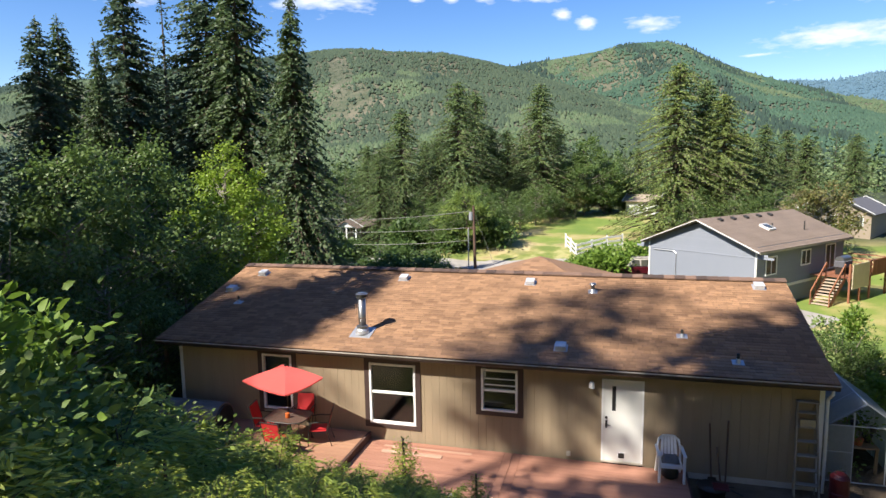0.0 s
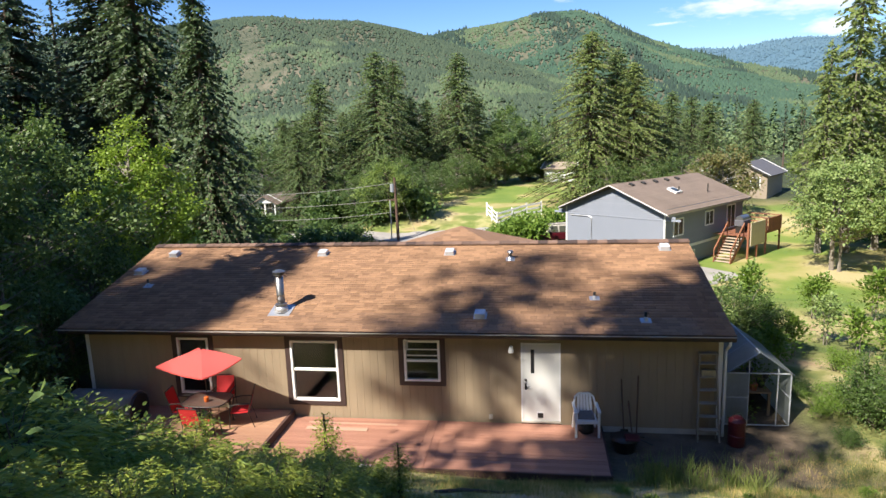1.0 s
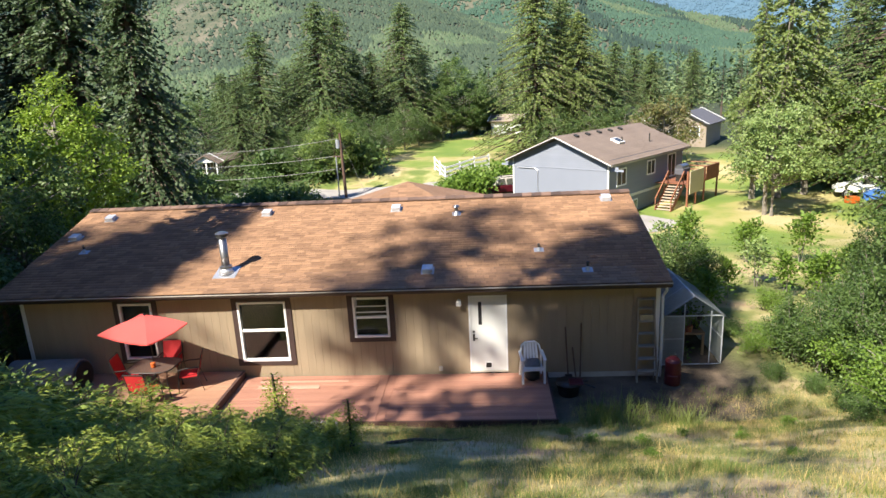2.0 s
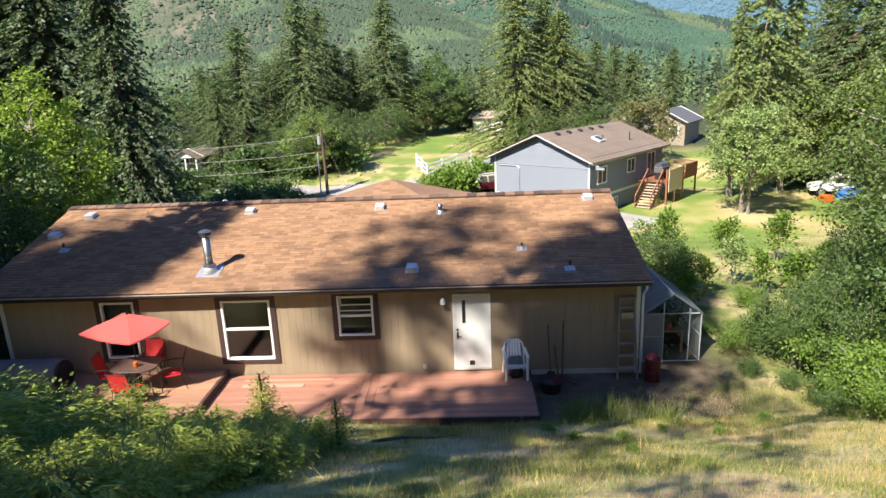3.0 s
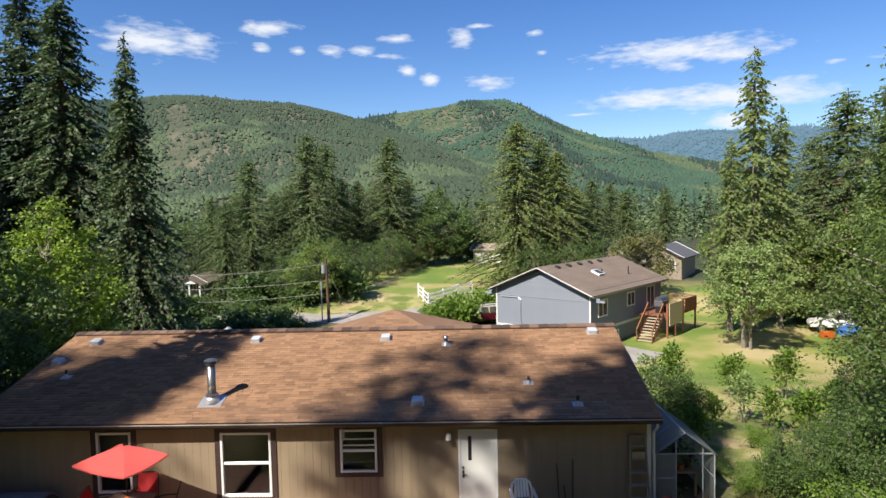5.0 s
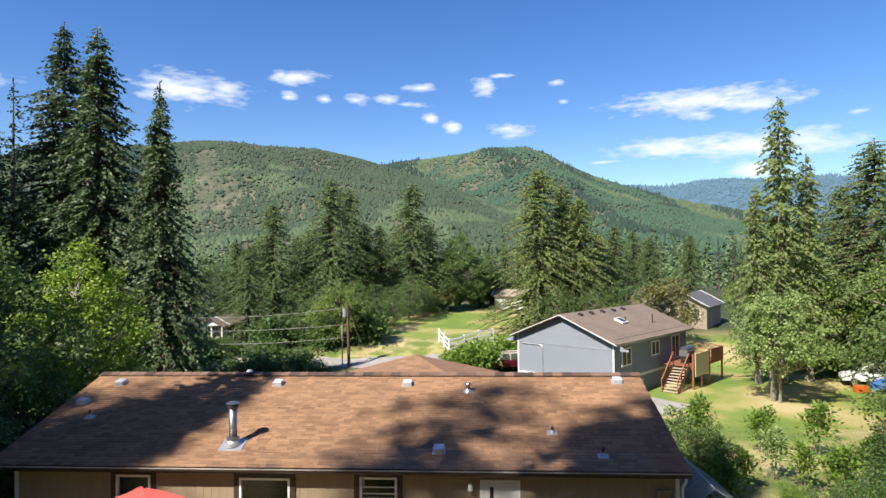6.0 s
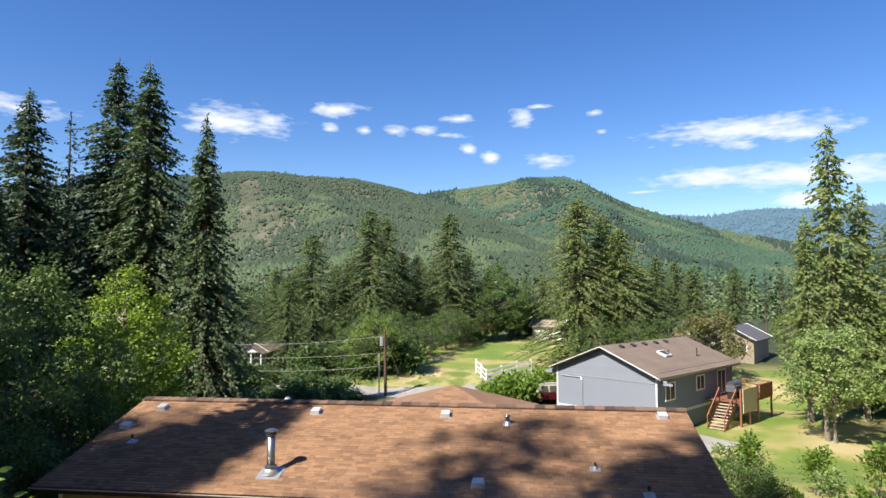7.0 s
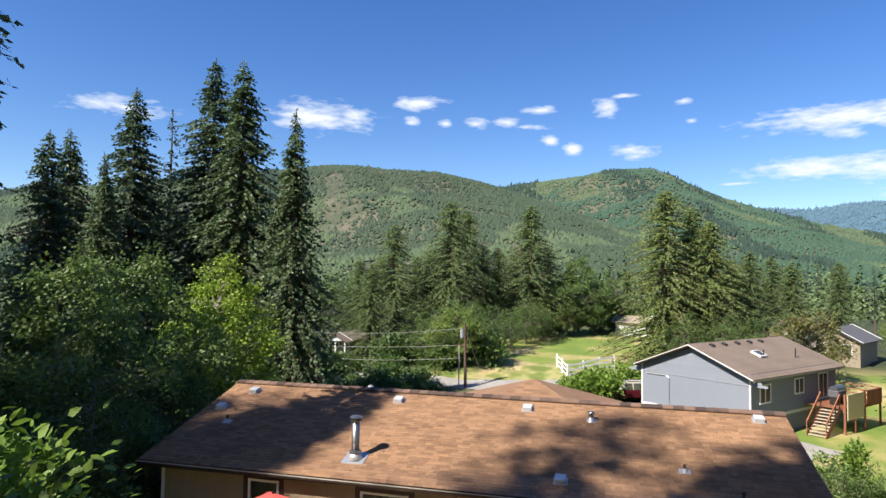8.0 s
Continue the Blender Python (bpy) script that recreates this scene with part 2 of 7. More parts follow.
M["aspen_deep"] = foliage("lawn_edge_leaves", (0.105, 0.165, 0.030), (0.20, 0.255, 0.055), leaf=0.35)
M["willow"] = foliage("pale_leaves", (0.15, 0.19, 0.10), (0.24, 0.28, 0.16), leaf=0.3)
M["shrub"] = foliage("shrub_leaves", (0.075, 0.125, 0.022), (0.145, 0.20, 0.038), leaf=0.35)
M["shrub_bright"] = foliage("bramble_leaves", (0.095, 0.165, 0.022), (0.16, 0.24, 0.035), leaf=0.38)
M["shrub_brown"] = foliage("russet_leaves", (0.15, 0.12, 0.04), (0.10, 0.13, 0.035), leaf=0.3)
M["frond"] = foliage("cedar_fronds", (0.15, 0.21, 0.028), (0.30, 0.33, 0.055), leaf=0.35)
M["blade"] = foliage("grass_blades", (0.23, 0.215, 0.055), (0.55, 0.40, 0.175), leaf=0.35, scale=0.6)
M["blade_green"] = foliage("green_grass_blades", (0.085, 0.14, 0.028), (0.20, 0.23, 0.06), leaf=0.35, scale=0.6)
M["far_fir"] = foliage("far_conifers", (0.034, 0.062, 0.026), (0.070, 0.110, 0.036), leaf=0.0, rough=0.9, scale=0.004)
M["far_leaf"] = foliage("far_broadleaves", (0.080, 0.124, 0.044), (0.150, 0.185, 0.085), leaf=0.0, rough=0.9, scale=0.01)


def ground_material():
    """Grass, dry grass and bare soil, by patches."""
    mt = bpy.data.materials.new("ground_cover")
    mt.use_nodes = True
    nt = mt.node_tree
    N, L = nt.nodes, nt.links
    p = N["Principled BSDF"]
    p.inputs["Roughness"].default_value = 0.95
    co = N.new("ShaderNodeTexCoord")
    at = N.new("ShaderNodeAttribute")
    at.attribute_name = "cover"
    sep = N.new("ShaderNodeSeparateColor")
    L.new(at.outputs["Color"], sep.inputs[0])

    def nz(s, d=6.0):
        n = N.new("ShaderNodeTexNoise")
        n.inputs["Scale"].default_value, n.inputs["Detail"].default_value = s, d
        L.new(co.outputs["Object"], n.inputs["Vector"])
        return n.outputs[0]

    def ramp(f, *stops):
        r = N.new("ShaderNodeValToRGB")
        r.color_ramp.elements[0].position, r.color_ramp.elements[0].color = stops[0][0], (*stops[0][1], 1)
        r.color_ramp.elements[1].position, r.color_ramp.elements[1].color = stops[-1][0], (*stops[-1][1], 1)
        for q, c in stops[1:-1]:
            r.color_ramp.elements.new(q).color = (*c, 1)
        L.new(f, r.inputs[0])
        return r.outputs[0]

    def mix(f, a, b):
        n = N.new("ShaderNodeMix")
        n.data_type = "RGBA"
        L.new(f, n.inputs["Factor"])
        L.new(a, n.inputs["A"])
        L.new(b, n.inputs["B"])
        return n.outputs["Result"]

    lawn = ramp(nz(0.16, 7), (0.36, (0.13, 0.20, 0.030)), (0.48, (0.18, 0.235, 0.04)), (0.55, (0.32, 0.29, 0.095)), (0.66, (0.44, 0.36, 0.18)))
    dry = ramp(nz(0.55, 8), (0.36, (0.10, 0.14, 0.03)), (0.47, (0.22, 0.22, 0.065)), (0.56, (0.47, 0.39, 0.19)), (0.68, (0.38, 0.25, 0.15)))
    soil = ramp(nz(1.6, 8), (0.3, (0.055, 0.038, 0.026)), (0.7, (0.15, 0.105, 0.07)))
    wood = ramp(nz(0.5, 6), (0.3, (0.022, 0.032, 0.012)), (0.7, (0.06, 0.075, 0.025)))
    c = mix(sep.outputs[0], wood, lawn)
    c = mix(sep.outputs[1], c, dry)
    c = mix(sep.outputs[2], c, soil)
    L.new(c, p.inputs["Base Color"])
    b = N.new("ShaderNodeBump")
    b.inputs["Strength"].default_value, b.inputs["Distance"].default_value = 0.7, 0.08
    L.new(nz(9.0, 8), b.inputs["Height"])
    L.new(b.outputs[0], p.inputs["Normal"])
    return mt


M["ground"] = ground_material()

# ---- building helpers ----
class Geo:
    """Collects boxes, tubes and faces for one mesh."""

    def __init__(self):
        self.v, self.f = [], []

    def add(self, verts, faces, m=None):
        k = len(self.v)
        self.v += [tuple(m @ Vector(p)) if m else tuple(p) for p in verts]
        self.f += [tuple(i + k for i in f) for f in faces]
        return self

    def box(self, lo, hi, m=None):
        (a, b, c), (d, e, f) = lo, hi
        return self.add([(a, b, c), (d, b, c), (d, e, c), (a, e, c), (a, b, f), (d, b, f), (d, e, f), (a, e, f)],
                        [(0, 3, 2, 1), (4, 5, 6, 7), (0, 1, 5, 4), (1, 2, 6, 5), (2, 3, 7, 6), (3, 0, 4, 7)], m)

    def bar(self, p, q, w, h, up=(0, 0, 1)):
        """A square bar from p to q."""
        p, q = Vector(p), Vector(q)
        d = (q - p).normalized()
        s = d.cross(Vector(up))
        s = s.normalized() if s.length > 1e-4 else Vector((1, 0, 0))
        u = s.cross(d)
        s, u = s * w / 2, u * h / 2
        return self.add([p - s - u, p + s - u, p + s + u, p - s + u, q - s - u, q + s - u, q + s + u, q - s + u],
                        [(0, 3, 2, 1), (4, 5, 6, 7), (0, 1, 5, 4), (1, 2, 6, 5), (2, 3, 7, 6), (3, 0, 4, 7)])

    def tube(self, pts, radii, n=10, cap=True):
        """A round tube along points."""
        pts = [Vector(p) for p in pts]
        if isinstance(radii, (int, float)):
            radii = [radii] * len(pts)
        k = len(self.v)
        for i, p in enumerate(pts):
            d = (pts[min(i + 1, len(pts) - 1)] - pts[max(i - 1, 0)]).normalized()
            s = d.cross(Vector((0, 0, 1)))
            s = s.normalized() if s.length > 1e-3 else Vector((1, 0, 0))
            u = s.cross(d)
            for j in range(n):
                a = 2 * math.pi * j / n
                self.v.append(tuple(p + (s * math.cos(a) + u * math.sin(a)) * radii[i]))
        for i in range(len(pts) - 1):
            for j in range(n):
                a, b = k + i * n + j, k + i * n + (j + 1) % n
                self.f.append((a, a + n, b + n, b))
        if cap:
            self.f.append(tuple(k + j for j in range(n)))
            self.f.append(tuple(k + (len(pts) - 1) * n + n - 1 - j for j in range(n)))
        return self

    def sheet(self, corners, thick):
        """A flat plate of that thickness through four corners."""
        a, b, c, d = [Vector(p) for p in corners]
        n = (b - a).cross(d - a).normalized() * thick
        return self.add([a, b, c, d, a + n, b + n, c + n, d + n], [(0, 3, 2, 1), (4, 5, 6, 7), (0, 1, 5, 4), (1, 2, 6, 5), (2, 3, 7, 6), (3, 0, 4, 7)])

    def mesh(self, name, bevel=0.0, smooth=False):
        me = bpy.data.meshes.new(name)
        me.from_pydata(self.v, [], self.f)
        bm = bmesh.new()
        bm.from_mesh(me)
        bmesh.ops.recalc_face_normals(bm, faces=bm.faces)
        if bevel:
            bmesh.ops.bevel(bm, geom=[e for e in bm.edges if e.calc_face_angle(0) > 0.6], offset=bevel, segments=1, affect="EDGES")
        bm.to_mesh(me)
        bm.free()
        if smooth:
            for p in me.polygons:
                p.use_smooth = True
        return me


def part(name, geo, mat, parent=None, label="", bevel=0.0, smooth=False):
    me = geo.mesh(name, bevel, smooth) if isinstance(geo, Geo) else geo
    if not me.materials:
        me.materials.append(mat)
    ob = new(name, me)
    if parent:
        ob.parent = parent
    if label:
        ob["label"] = label
    return ob


def thing(name, at, label, category, group="", kind="", turn=0):
    ob = new(name)
    ob.empty_display_size = 0.2
    ob.matrix_basis = pose(*at, 0, 0, turn)
    return tagged(ob, label, category, group, kind)


def big_mesh(name, verts, faces, mat=None):
    """A mesh from arrays; all faces have the same number of corners."""
    verts, faces = np.asarray(verts, np.float32), np.asarray(faces, np.int32)
    me = bpy.data.meshes.new(name)
    me.vertices.add(len(verts))
    me.vertices.foreach_set("co", verts.ravel())
    me.loops.add(faces.size)
    me.loops.foreach_set("vertex_index", faces.ravel())
    me.polygons.add(len(faces))
    k = faces.shape[1]
    me.polygons.foreach_set("loop_start", np.arange(0, faces.size, k, dtype=np.int32))
    me.update(calc_edges=True)
    me.validate()
    if mat:
        me.materials.append(mat)
    return me


def unit(a):
    return a / np.maximum(np.linalg.norm(a, axis=-1, keepdims=True), 1e-6)


def leaf_mesh(name, at, way, length, width, mat, rng, fold=0.0, flat=0.6, blade=False):
    """Pointed leaves or sprays: one kite each, or two folded halves where fold is set."""
    n = len(at)
    way = unit(way)
    up = np.tile([0, 0, 1.0], (n, 1)) * flat + rng.normal(0, 0.5, (n, 3))
    side = unit(np.cross(way, up))
    nor = np.cross(side, way)
    L, W = length[:, None], width[:, None]
    if blade:
        v = np.stack([at + side * W, at + way * L, at - side * W], 1).reshape(-1, 3)
        f = np.arange(3 * n).reshape(n, 3)
    elif not fold:
        v = np.stack([at, at + way * L * 0.45 + side * W, at + way * L - nor * L * 0.06, at + way * L * 0.45 - side * W], 1).reshape(-1, 3)
        f = np.arange(4 * n).reshape(n, 4)
    else:
        mid = at + way * L * 0.5 - nor * W * fold
        tip = at + way * L - nor * L * 0.15
        v = np.stack([at, at + way * L * 0.3 + side * W * 0.9, at + way * L * 0.68 + side * W * 0.7, tip,
                      at + way * L * 0.68 - side * W * 0.7, at + way * L * 0.3 - side * W * 0.9, mid], 1).reshape(-1, 3)
        k = np.arange(n)[:, None] * 7
        f = np.concatenate([k + [0, 1, 6, 5], k + [1, 2, 3, 6], k + [6, 3, 4, 5]], 1).reshape(-1, 4)
    return big_mesh(name, v, f, mat)


# ---- the lie of the land ----
def step(a, b, x):
    t = np.clip((np.asarray(x, float) - a) / (b - a), 0, 1)
    return t * t * (3 - 2 * t)


def land(x, y):
    """Height of the ground: a bank that the eye stands on, the level house plot, then lawns falling to the valley."""
    x, y = np.asarray(x, float), np.asarray(y, float)
    bank = np.maximum(0, -2.35 - y)
    z = -0.22 + 0.475 * bank - 0.12 * np.maximum(0, bank - 14)
    z = z + 0.10 * np.maximum(0, x - 5.5) * step(8, -3, y)
    z = z - 2.4 * step(8, 25, y) + 1.3 * step(42.5, 51, y) + 0.9 * step(51, 85, y)
    z = z - 1.3 * step(40, 60, y) * step(-13, -24, x) - 6.0 * step(96, 320, y)
    z = z + 0.06 * np.sin(x * 0.9 + 1.3) * np.sin(y * 0.8) + 0.10 * np.sin(x * 0.31) * np.sin(y * 0.27 + 2) * step(9, 20, np.abs(y))
    return z


def ground_at(x, y):
    return float(land(x, y))

# ---- ground ----
def grow(start, first, factor, end):
    out, s = [start], first
    while out[-1] < end:
        out.append(out[-1] + s)
        s *= factor
    return out


def build_ground():
    xs = sorted(set([-v for v in grow(0, 0.45, 1.045, 4500)] + grow(0, 0.45, 1.045, 4500)))
    ys = sorted(set([-6 - v for v in grow(0, 0.4, 1.09, 1500)] + grow(-6, 0.4, 1.032, 4500)))
    X, Y = np.meshgrid(xs, ys)
    Z = land(X, Y)
    v = np.stack([X, Y, Z], -1).reshape(-1, 3)
    nx, ny = len(xs), len(ys)
    i = (np.arange(ny - 1)[:, None] * nx + np.arange(nx - 1)[None, :]).ravel()
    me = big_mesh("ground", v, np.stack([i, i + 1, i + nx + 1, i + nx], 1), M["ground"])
    # cover: lawn, dry grass, bare soil
    x, y = v[:, 0], v[:, 1]
    wob = 2.0 * np.sin(x * 0.35) + 1.5 * np.sin(y * 0.5 + x * 0.2)
    lawn = step(6.5, 9, x + wob * 0.3) * step(6, 11, y + wob * 0.3) * step(75, 60, x) * step(62, 52, y)
    meadow = step(-20, -14, x - 0.02 * y + wob * 0.6) * step(40, 46, y) * step(14, 6, x - (y - 60) * 0.1) * step(100, 88, y + wob)
    lawn = np.maximum(lawn, meadow)
    dry = step(-2.0, -3.2, y + wob * 0.08) * step(-40, -8, x)
    dry = np.maximum(dry, 0.6 * meadow * step(54, 49, y + wob))
    dry = np.maximum(dry, step(6.0, 8, x) * step(12, 9, y) * 0.8)
    soil = step(1.2, 2.4, x) * step(7.2, 6.2, x) * step(-2.6, -1.5, y + 0.15 * wob) * step(9, 5, y) * 0.9
    col = np.zeros((len(v), 4), np.float32)
    col[:, 0], col[:, 1], col[:, 2], col[:, 3] = lawn, dry, soil, 1
    a = me.color_attributes.new("cover", "FLOAT_COLOR", "POINT")
    a.data.foreach_set("color", col.ravel())
    for p in me.polygons:
        p.use_smooth = True
    tagged(new("ground", me), "sloping ground of dry grass, lawn and woodland floor", "ground", kind="structure")


build_ground()


def strip(name, line, width, label, mat, lift=0.03):
    """A track laid on the ground."""
    g = Geo()
    pts = []
    for (x0, y0), (x1, y1) in zip(line, line[1:]):
        for k in range(12):
            pts.append((x0 + (x1 - x0) * k / 12, y0 + (y1 - y0) * k / 12))
    pts.append(line[-1])
    rows = []
    for i, (x, y) in enumerate(pts):
        a, b = pts[max(i - 1, 0)], pts[min(i + 1, len(pts) - 1)]
        d = Vector((b[0] - a[0], b[1] - a[1])).normalized()
        n = Vector((-d.y, d.x))
        w = width / 2 * (1 + 0.1 * math.sin(i * 1.3))
        rows.append([(x + n.x * w * k, y + n.y * w * k, ground_at(x + n.x * w * k, y + n.y * w * k) + lift) for k in (-1, -0.5, 0, 0.5, 1)])
    for r in rows:
        g.v += r
    for i in range(len(rows) - 1):
        for j in range(4):
            g.f.append((i * 5 + j, i * 5 + j + 1, i * 5 + j + 6, i * 5 + j + 5))
    ob = part(name, g, mat)
    return tagged(ob, label, "road", kind="structure")


strip("road", [(-60, 47), (-30, 45), (-12, 43.5), (-4, 45), (2, 47), (7, 50), (9, 58)], 3.4, "pale gravel lane across the valley floor", M["gravel"], 0.05)
strip("pavement", [(6.5, 22), (8.5, 25.5), (11.5, 27.5), (13.0, 29)], 3.2, "pale gravel apron beside the grey house", M["gravel"], 0.05)


# ---- hills ----
def patches(u, v, seed, octaves=4):
    """Smooth random patches over a plane, from 0 to 1."""
    total, weight = 0.0, 0.0
    for o in range(octaves):
        x, y = u * 2 ** o + seed * 7.3, v * 2 ** o + seed * 3.1
        xi, yi = np.floor(x), np.floor(y)
        fx, fy = x - xi, y - yi
        fx, fy = fx * fx * (3 - 2 * fx), fy * fy * (3 - 2 * fy)

        def corner(a, b):
            q = np.sin(a * 127.1 + b * 311.7 + seed * 17.0 + o * 5.0) * 43758.5453
            return q - np.floor(q)

        value = (corner(xi, yi) * (1 - fx) + corner(xi + 1, yi) * fx) * (1 - fy) + (corner(xi, yi + 1) * (1 - fx) + corner(xi + 1, yi + 1) * fx) * fy
        total, weight = total + value * 0.55 ** o, weight + 0.55 ** o
    return total / weight


def hill(name, az0, az1, top, near, far, depth, label, mat_fir, count, seed, bare=(), tree=16.0, floor=-8.0, rough=1.0, clear=0.4, dark_stands=True, soil="hill_soil"):
    """A wooded hill: a slope from the valley up to a skyline (azimuth, elevation), seen from the plot, with its trees as one mesh."""
    rng = np.random.default_rng(seed)
    ta, te = [np.array(c, float) for c in zip(*top)]

    def surface(az, s):
        el = np.interp(az, ta, te)
        H = np.tan(np.radians(el - 0.22)) * far + 7.4 - tree * 0.8
        r = near + (far - near) * s
        g = np.clip(s, 0, 1)
        prof = 0.25 * g + 0.75 * g * g * (3 - 2 * g)
        z = floor + (H - floor) * np.where(s <= 1, prof, np.maximum(1 - (s - 1) * 1.5, 0))
        amp = rough * (H - floor) * 0.05 * np.sin(np.pi * np.clip(s, 0, 1))
        e, n_ = r * np.sin(np.radians(az)), r * np.cos(np.radians(az))
        z = z + amp * (np.sin(e / 190 + 1.4 * np.sin(n_ / 260 + seed)) + 0.7 * np.sin(n_ / 120 + e / 170) + 0.4 * np.sin(e / 70 + 2 * np.sin(n_ / 90)) + 0.25 * np.sin(n_ / 41 - e / 53))
        a = np.radians(az)
        return np.stack([r * np.sin(a), r * np.cos(a) - 15, z], -1)

    A, S = np.meshgrid(np.linspace(az0, az1, 140), np.linspace(0, 1.35, 46))
    v = surface(A, S).reshape(-1, 3)
    i = (np.arange(45)[:, None] * 140 + np.arange(139)[None, :]).ravel()
    me = big_mesh(name, v, np.stack([i, i + 1, i + 141, i + 140], 1), M[soil])
    for p in me.polygons:
        p.use_smooth = True
    tagged(new(name, me), label, "hill", kind="structure")
    az, s = rng.uniform(az0, az1, count), rng.uniform(0.0, 1.08, count) ** 0.75
    n = count
    base = surface(az, s)
    e, d_ = base[:, 0] / 260, base[:, 1] / 420
    cut = patches(e, d_, seed)
    stand = patches(e * 1.7 + 0.6 * d_, d_ * 0.8, seed + 3)
    low = (cut > 0.62) & (rng.random(n) < clear)
    for a, b, ra, rb, thin in bare:
        d = ((az - a) / ra) ** 2 + ((s - b) / rb) ** 2 + 1.6 * (patches(az * 1.1, s * 14, seed + 5) - 0.5)
        low |= (d < 1) & (rng.random(n) < thin)
    tall = (stand > 0.555) & ~low
    h = tree * rng.uniform(0.6, 1.0, n) * np.where(tall, 1.6, 1.0)
    h = np.where((s > 0.93) & (rng.random(n) < 0.10), h * 1.9, h)
    h = np.where(low, h * 0.28, h)
    w = h * rng.uniform(0.40, 0.62, n) * np.where(tall, 0.6, 1.1)
    k = 4
    ang = rng.uniform(0, 6.3, n)[:, None] + np.arange(k)[None] * 2 * np.pi / k
    ring = np.stack([np.cos(ang) * w[:, None], np.sin(ang) * w[:, None], np.tile((h * 0.1)[:, None], (1, k)) + rng.uniform(-0.08, 0.08, (n, k)) * h[:, None]], -1)
    tip = np.stack([rng.normal(0, 0.3, n), rng.normal(0, 0.3, n), h], -1)[:, None]
    vv = (base[:, None] + np.concatenate([ring, tip], 1)).reshape(-1, 3)
    o = np.arange(n) * (k + 1)
    dark = tall & (rng.random(n) < 0.9) & dark_stands
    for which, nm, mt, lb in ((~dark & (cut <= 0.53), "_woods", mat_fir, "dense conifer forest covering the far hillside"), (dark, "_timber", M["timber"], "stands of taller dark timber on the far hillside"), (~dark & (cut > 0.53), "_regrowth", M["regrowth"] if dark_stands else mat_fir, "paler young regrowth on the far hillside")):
        q = o[which]
        if not len(q):
            continue
        f = np.concatenate([np.stack([q + j, q + (j + 1) % k, q + k], 1) for j in range(k)])
        tagged(new(name + nm, big_mesh(name + nm, vv, f, mt)), lb, "forest", kind="stuff")


M["hill_soil"] = material("clearcut_slope", (0.150, 0.132, 0.088), 0.95, (0.048, 0.068, 0.034), scale=0.010, fine=0.10, amount=0.7, bump=0)
M["regrowth"] = foliage("young_regrowth", (0.046, 0.076, 0.036), (0.074, 0.100, 0.050), leaf=0.0, rough=0.95, scale=0.006)
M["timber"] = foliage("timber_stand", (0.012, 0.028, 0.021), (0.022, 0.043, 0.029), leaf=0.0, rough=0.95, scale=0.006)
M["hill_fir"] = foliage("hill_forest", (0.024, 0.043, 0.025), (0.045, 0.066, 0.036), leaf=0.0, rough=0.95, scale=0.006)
# green cooled towards blue: a little haze put into the colour
M["hazy_ridge_fir"] = foliage("ridge_forest", (0.024, 0.056, 0.034), (0.040, 0.078, 0.046), leaf=0.0, rough=0.95, scale=0.004)
# blue of distance haze, put into the leaf colour itself
M["hazed_fir"] = foliage("distant_forest", (0.050, 0.100, 0.135), (0.070, 0.125, 0.160), leaf=0.0, rough=0.95, scale=0.003)
hill("hill_left", -75, 24, [(-75, 4), (-50, 6.0), (-36, 8.2), (-28, 9.2), (-25.2, 9.7), (-22.2, 10.15), (-19.4, 9.85), (-15, 9.6), (-11, 8.8), (-8.6, 8.2), (-4, 6.9), (2, 4.8), (10, 2.6), (18, 1.0), (24, 0.3)],
     560, 2200, 0, "broad wooded hill with thinned clearings on its slope", M["hill_fir"], 84000, 3,
     bare=((-24.2, 0.56, 1.0, 0.13, 0.93), (-23.0, 0.42, 1.3, 0.08, 0.7), (-25.2, 0.44, 0.8, 0.08, 0.7), (-21.8, 0.88, 2.4, 0.07, 0.6), (-16, 0.84, 4.0, 0.08, 0.5)), tree=9.0, clear=0.75)
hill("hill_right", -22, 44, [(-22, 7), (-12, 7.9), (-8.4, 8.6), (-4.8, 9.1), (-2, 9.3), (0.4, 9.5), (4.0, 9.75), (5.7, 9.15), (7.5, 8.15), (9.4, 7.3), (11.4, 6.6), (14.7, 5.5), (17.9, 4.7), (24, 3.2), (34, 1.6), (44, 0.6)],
     1000, 3000, 0, "rounded green mountain covered with plantation forest", M["hazy_ridge_fir"], 52000, 5, bare=((-5.0, 0.86, 1.9, 0.05, 0.97),), tree=11.5, clear=0.12)
# trees and soil both take the haze-blue colour
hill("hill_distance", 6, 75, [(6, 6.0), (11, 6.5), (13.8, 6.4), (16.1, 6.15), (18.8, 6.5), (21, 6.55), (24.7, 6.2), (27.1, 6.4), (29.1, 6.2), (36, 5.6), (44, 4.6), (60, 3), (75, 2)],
     2600, 4700, 0, "long wooded ridge at the end of the valley, coloured blue for haze", M["hazed_fir"], 26000, 8, tree=13.0, rough=0.6, clear=0.0, soil="hazed_fir", dark_stands=False)

# ---- the brown house ----
X0, X1, YB = -11.92, 4.69, 9.2
EAVE_Y, EAVE_Z, RIDGE_Y, RIDGE_Z = -0.30, 2.42, 4.60, 3.77
RX0, RX1 = -12.5, 4.93
SLOPE = (RIDGE_Z - EAVE_Z) / (RIDGE_Y - EAVE_Y)
WALL_TOP, WALL_LOW = 2.36, -0.08


def roof_z(y):
    return EAVE_Z + SLOPE * ((y if y < RIDGE_Y else 2 * RIDGE_Y - y) - EAVE_Y)


# openings: x0, x1, z0, z1
WINDOWS = [(-9.27, -8.37, 0.52, 2.10), (-6.07, -4.78, 0.40, 2.06), (-3.02, -2.09, 1.01, 2.11)]
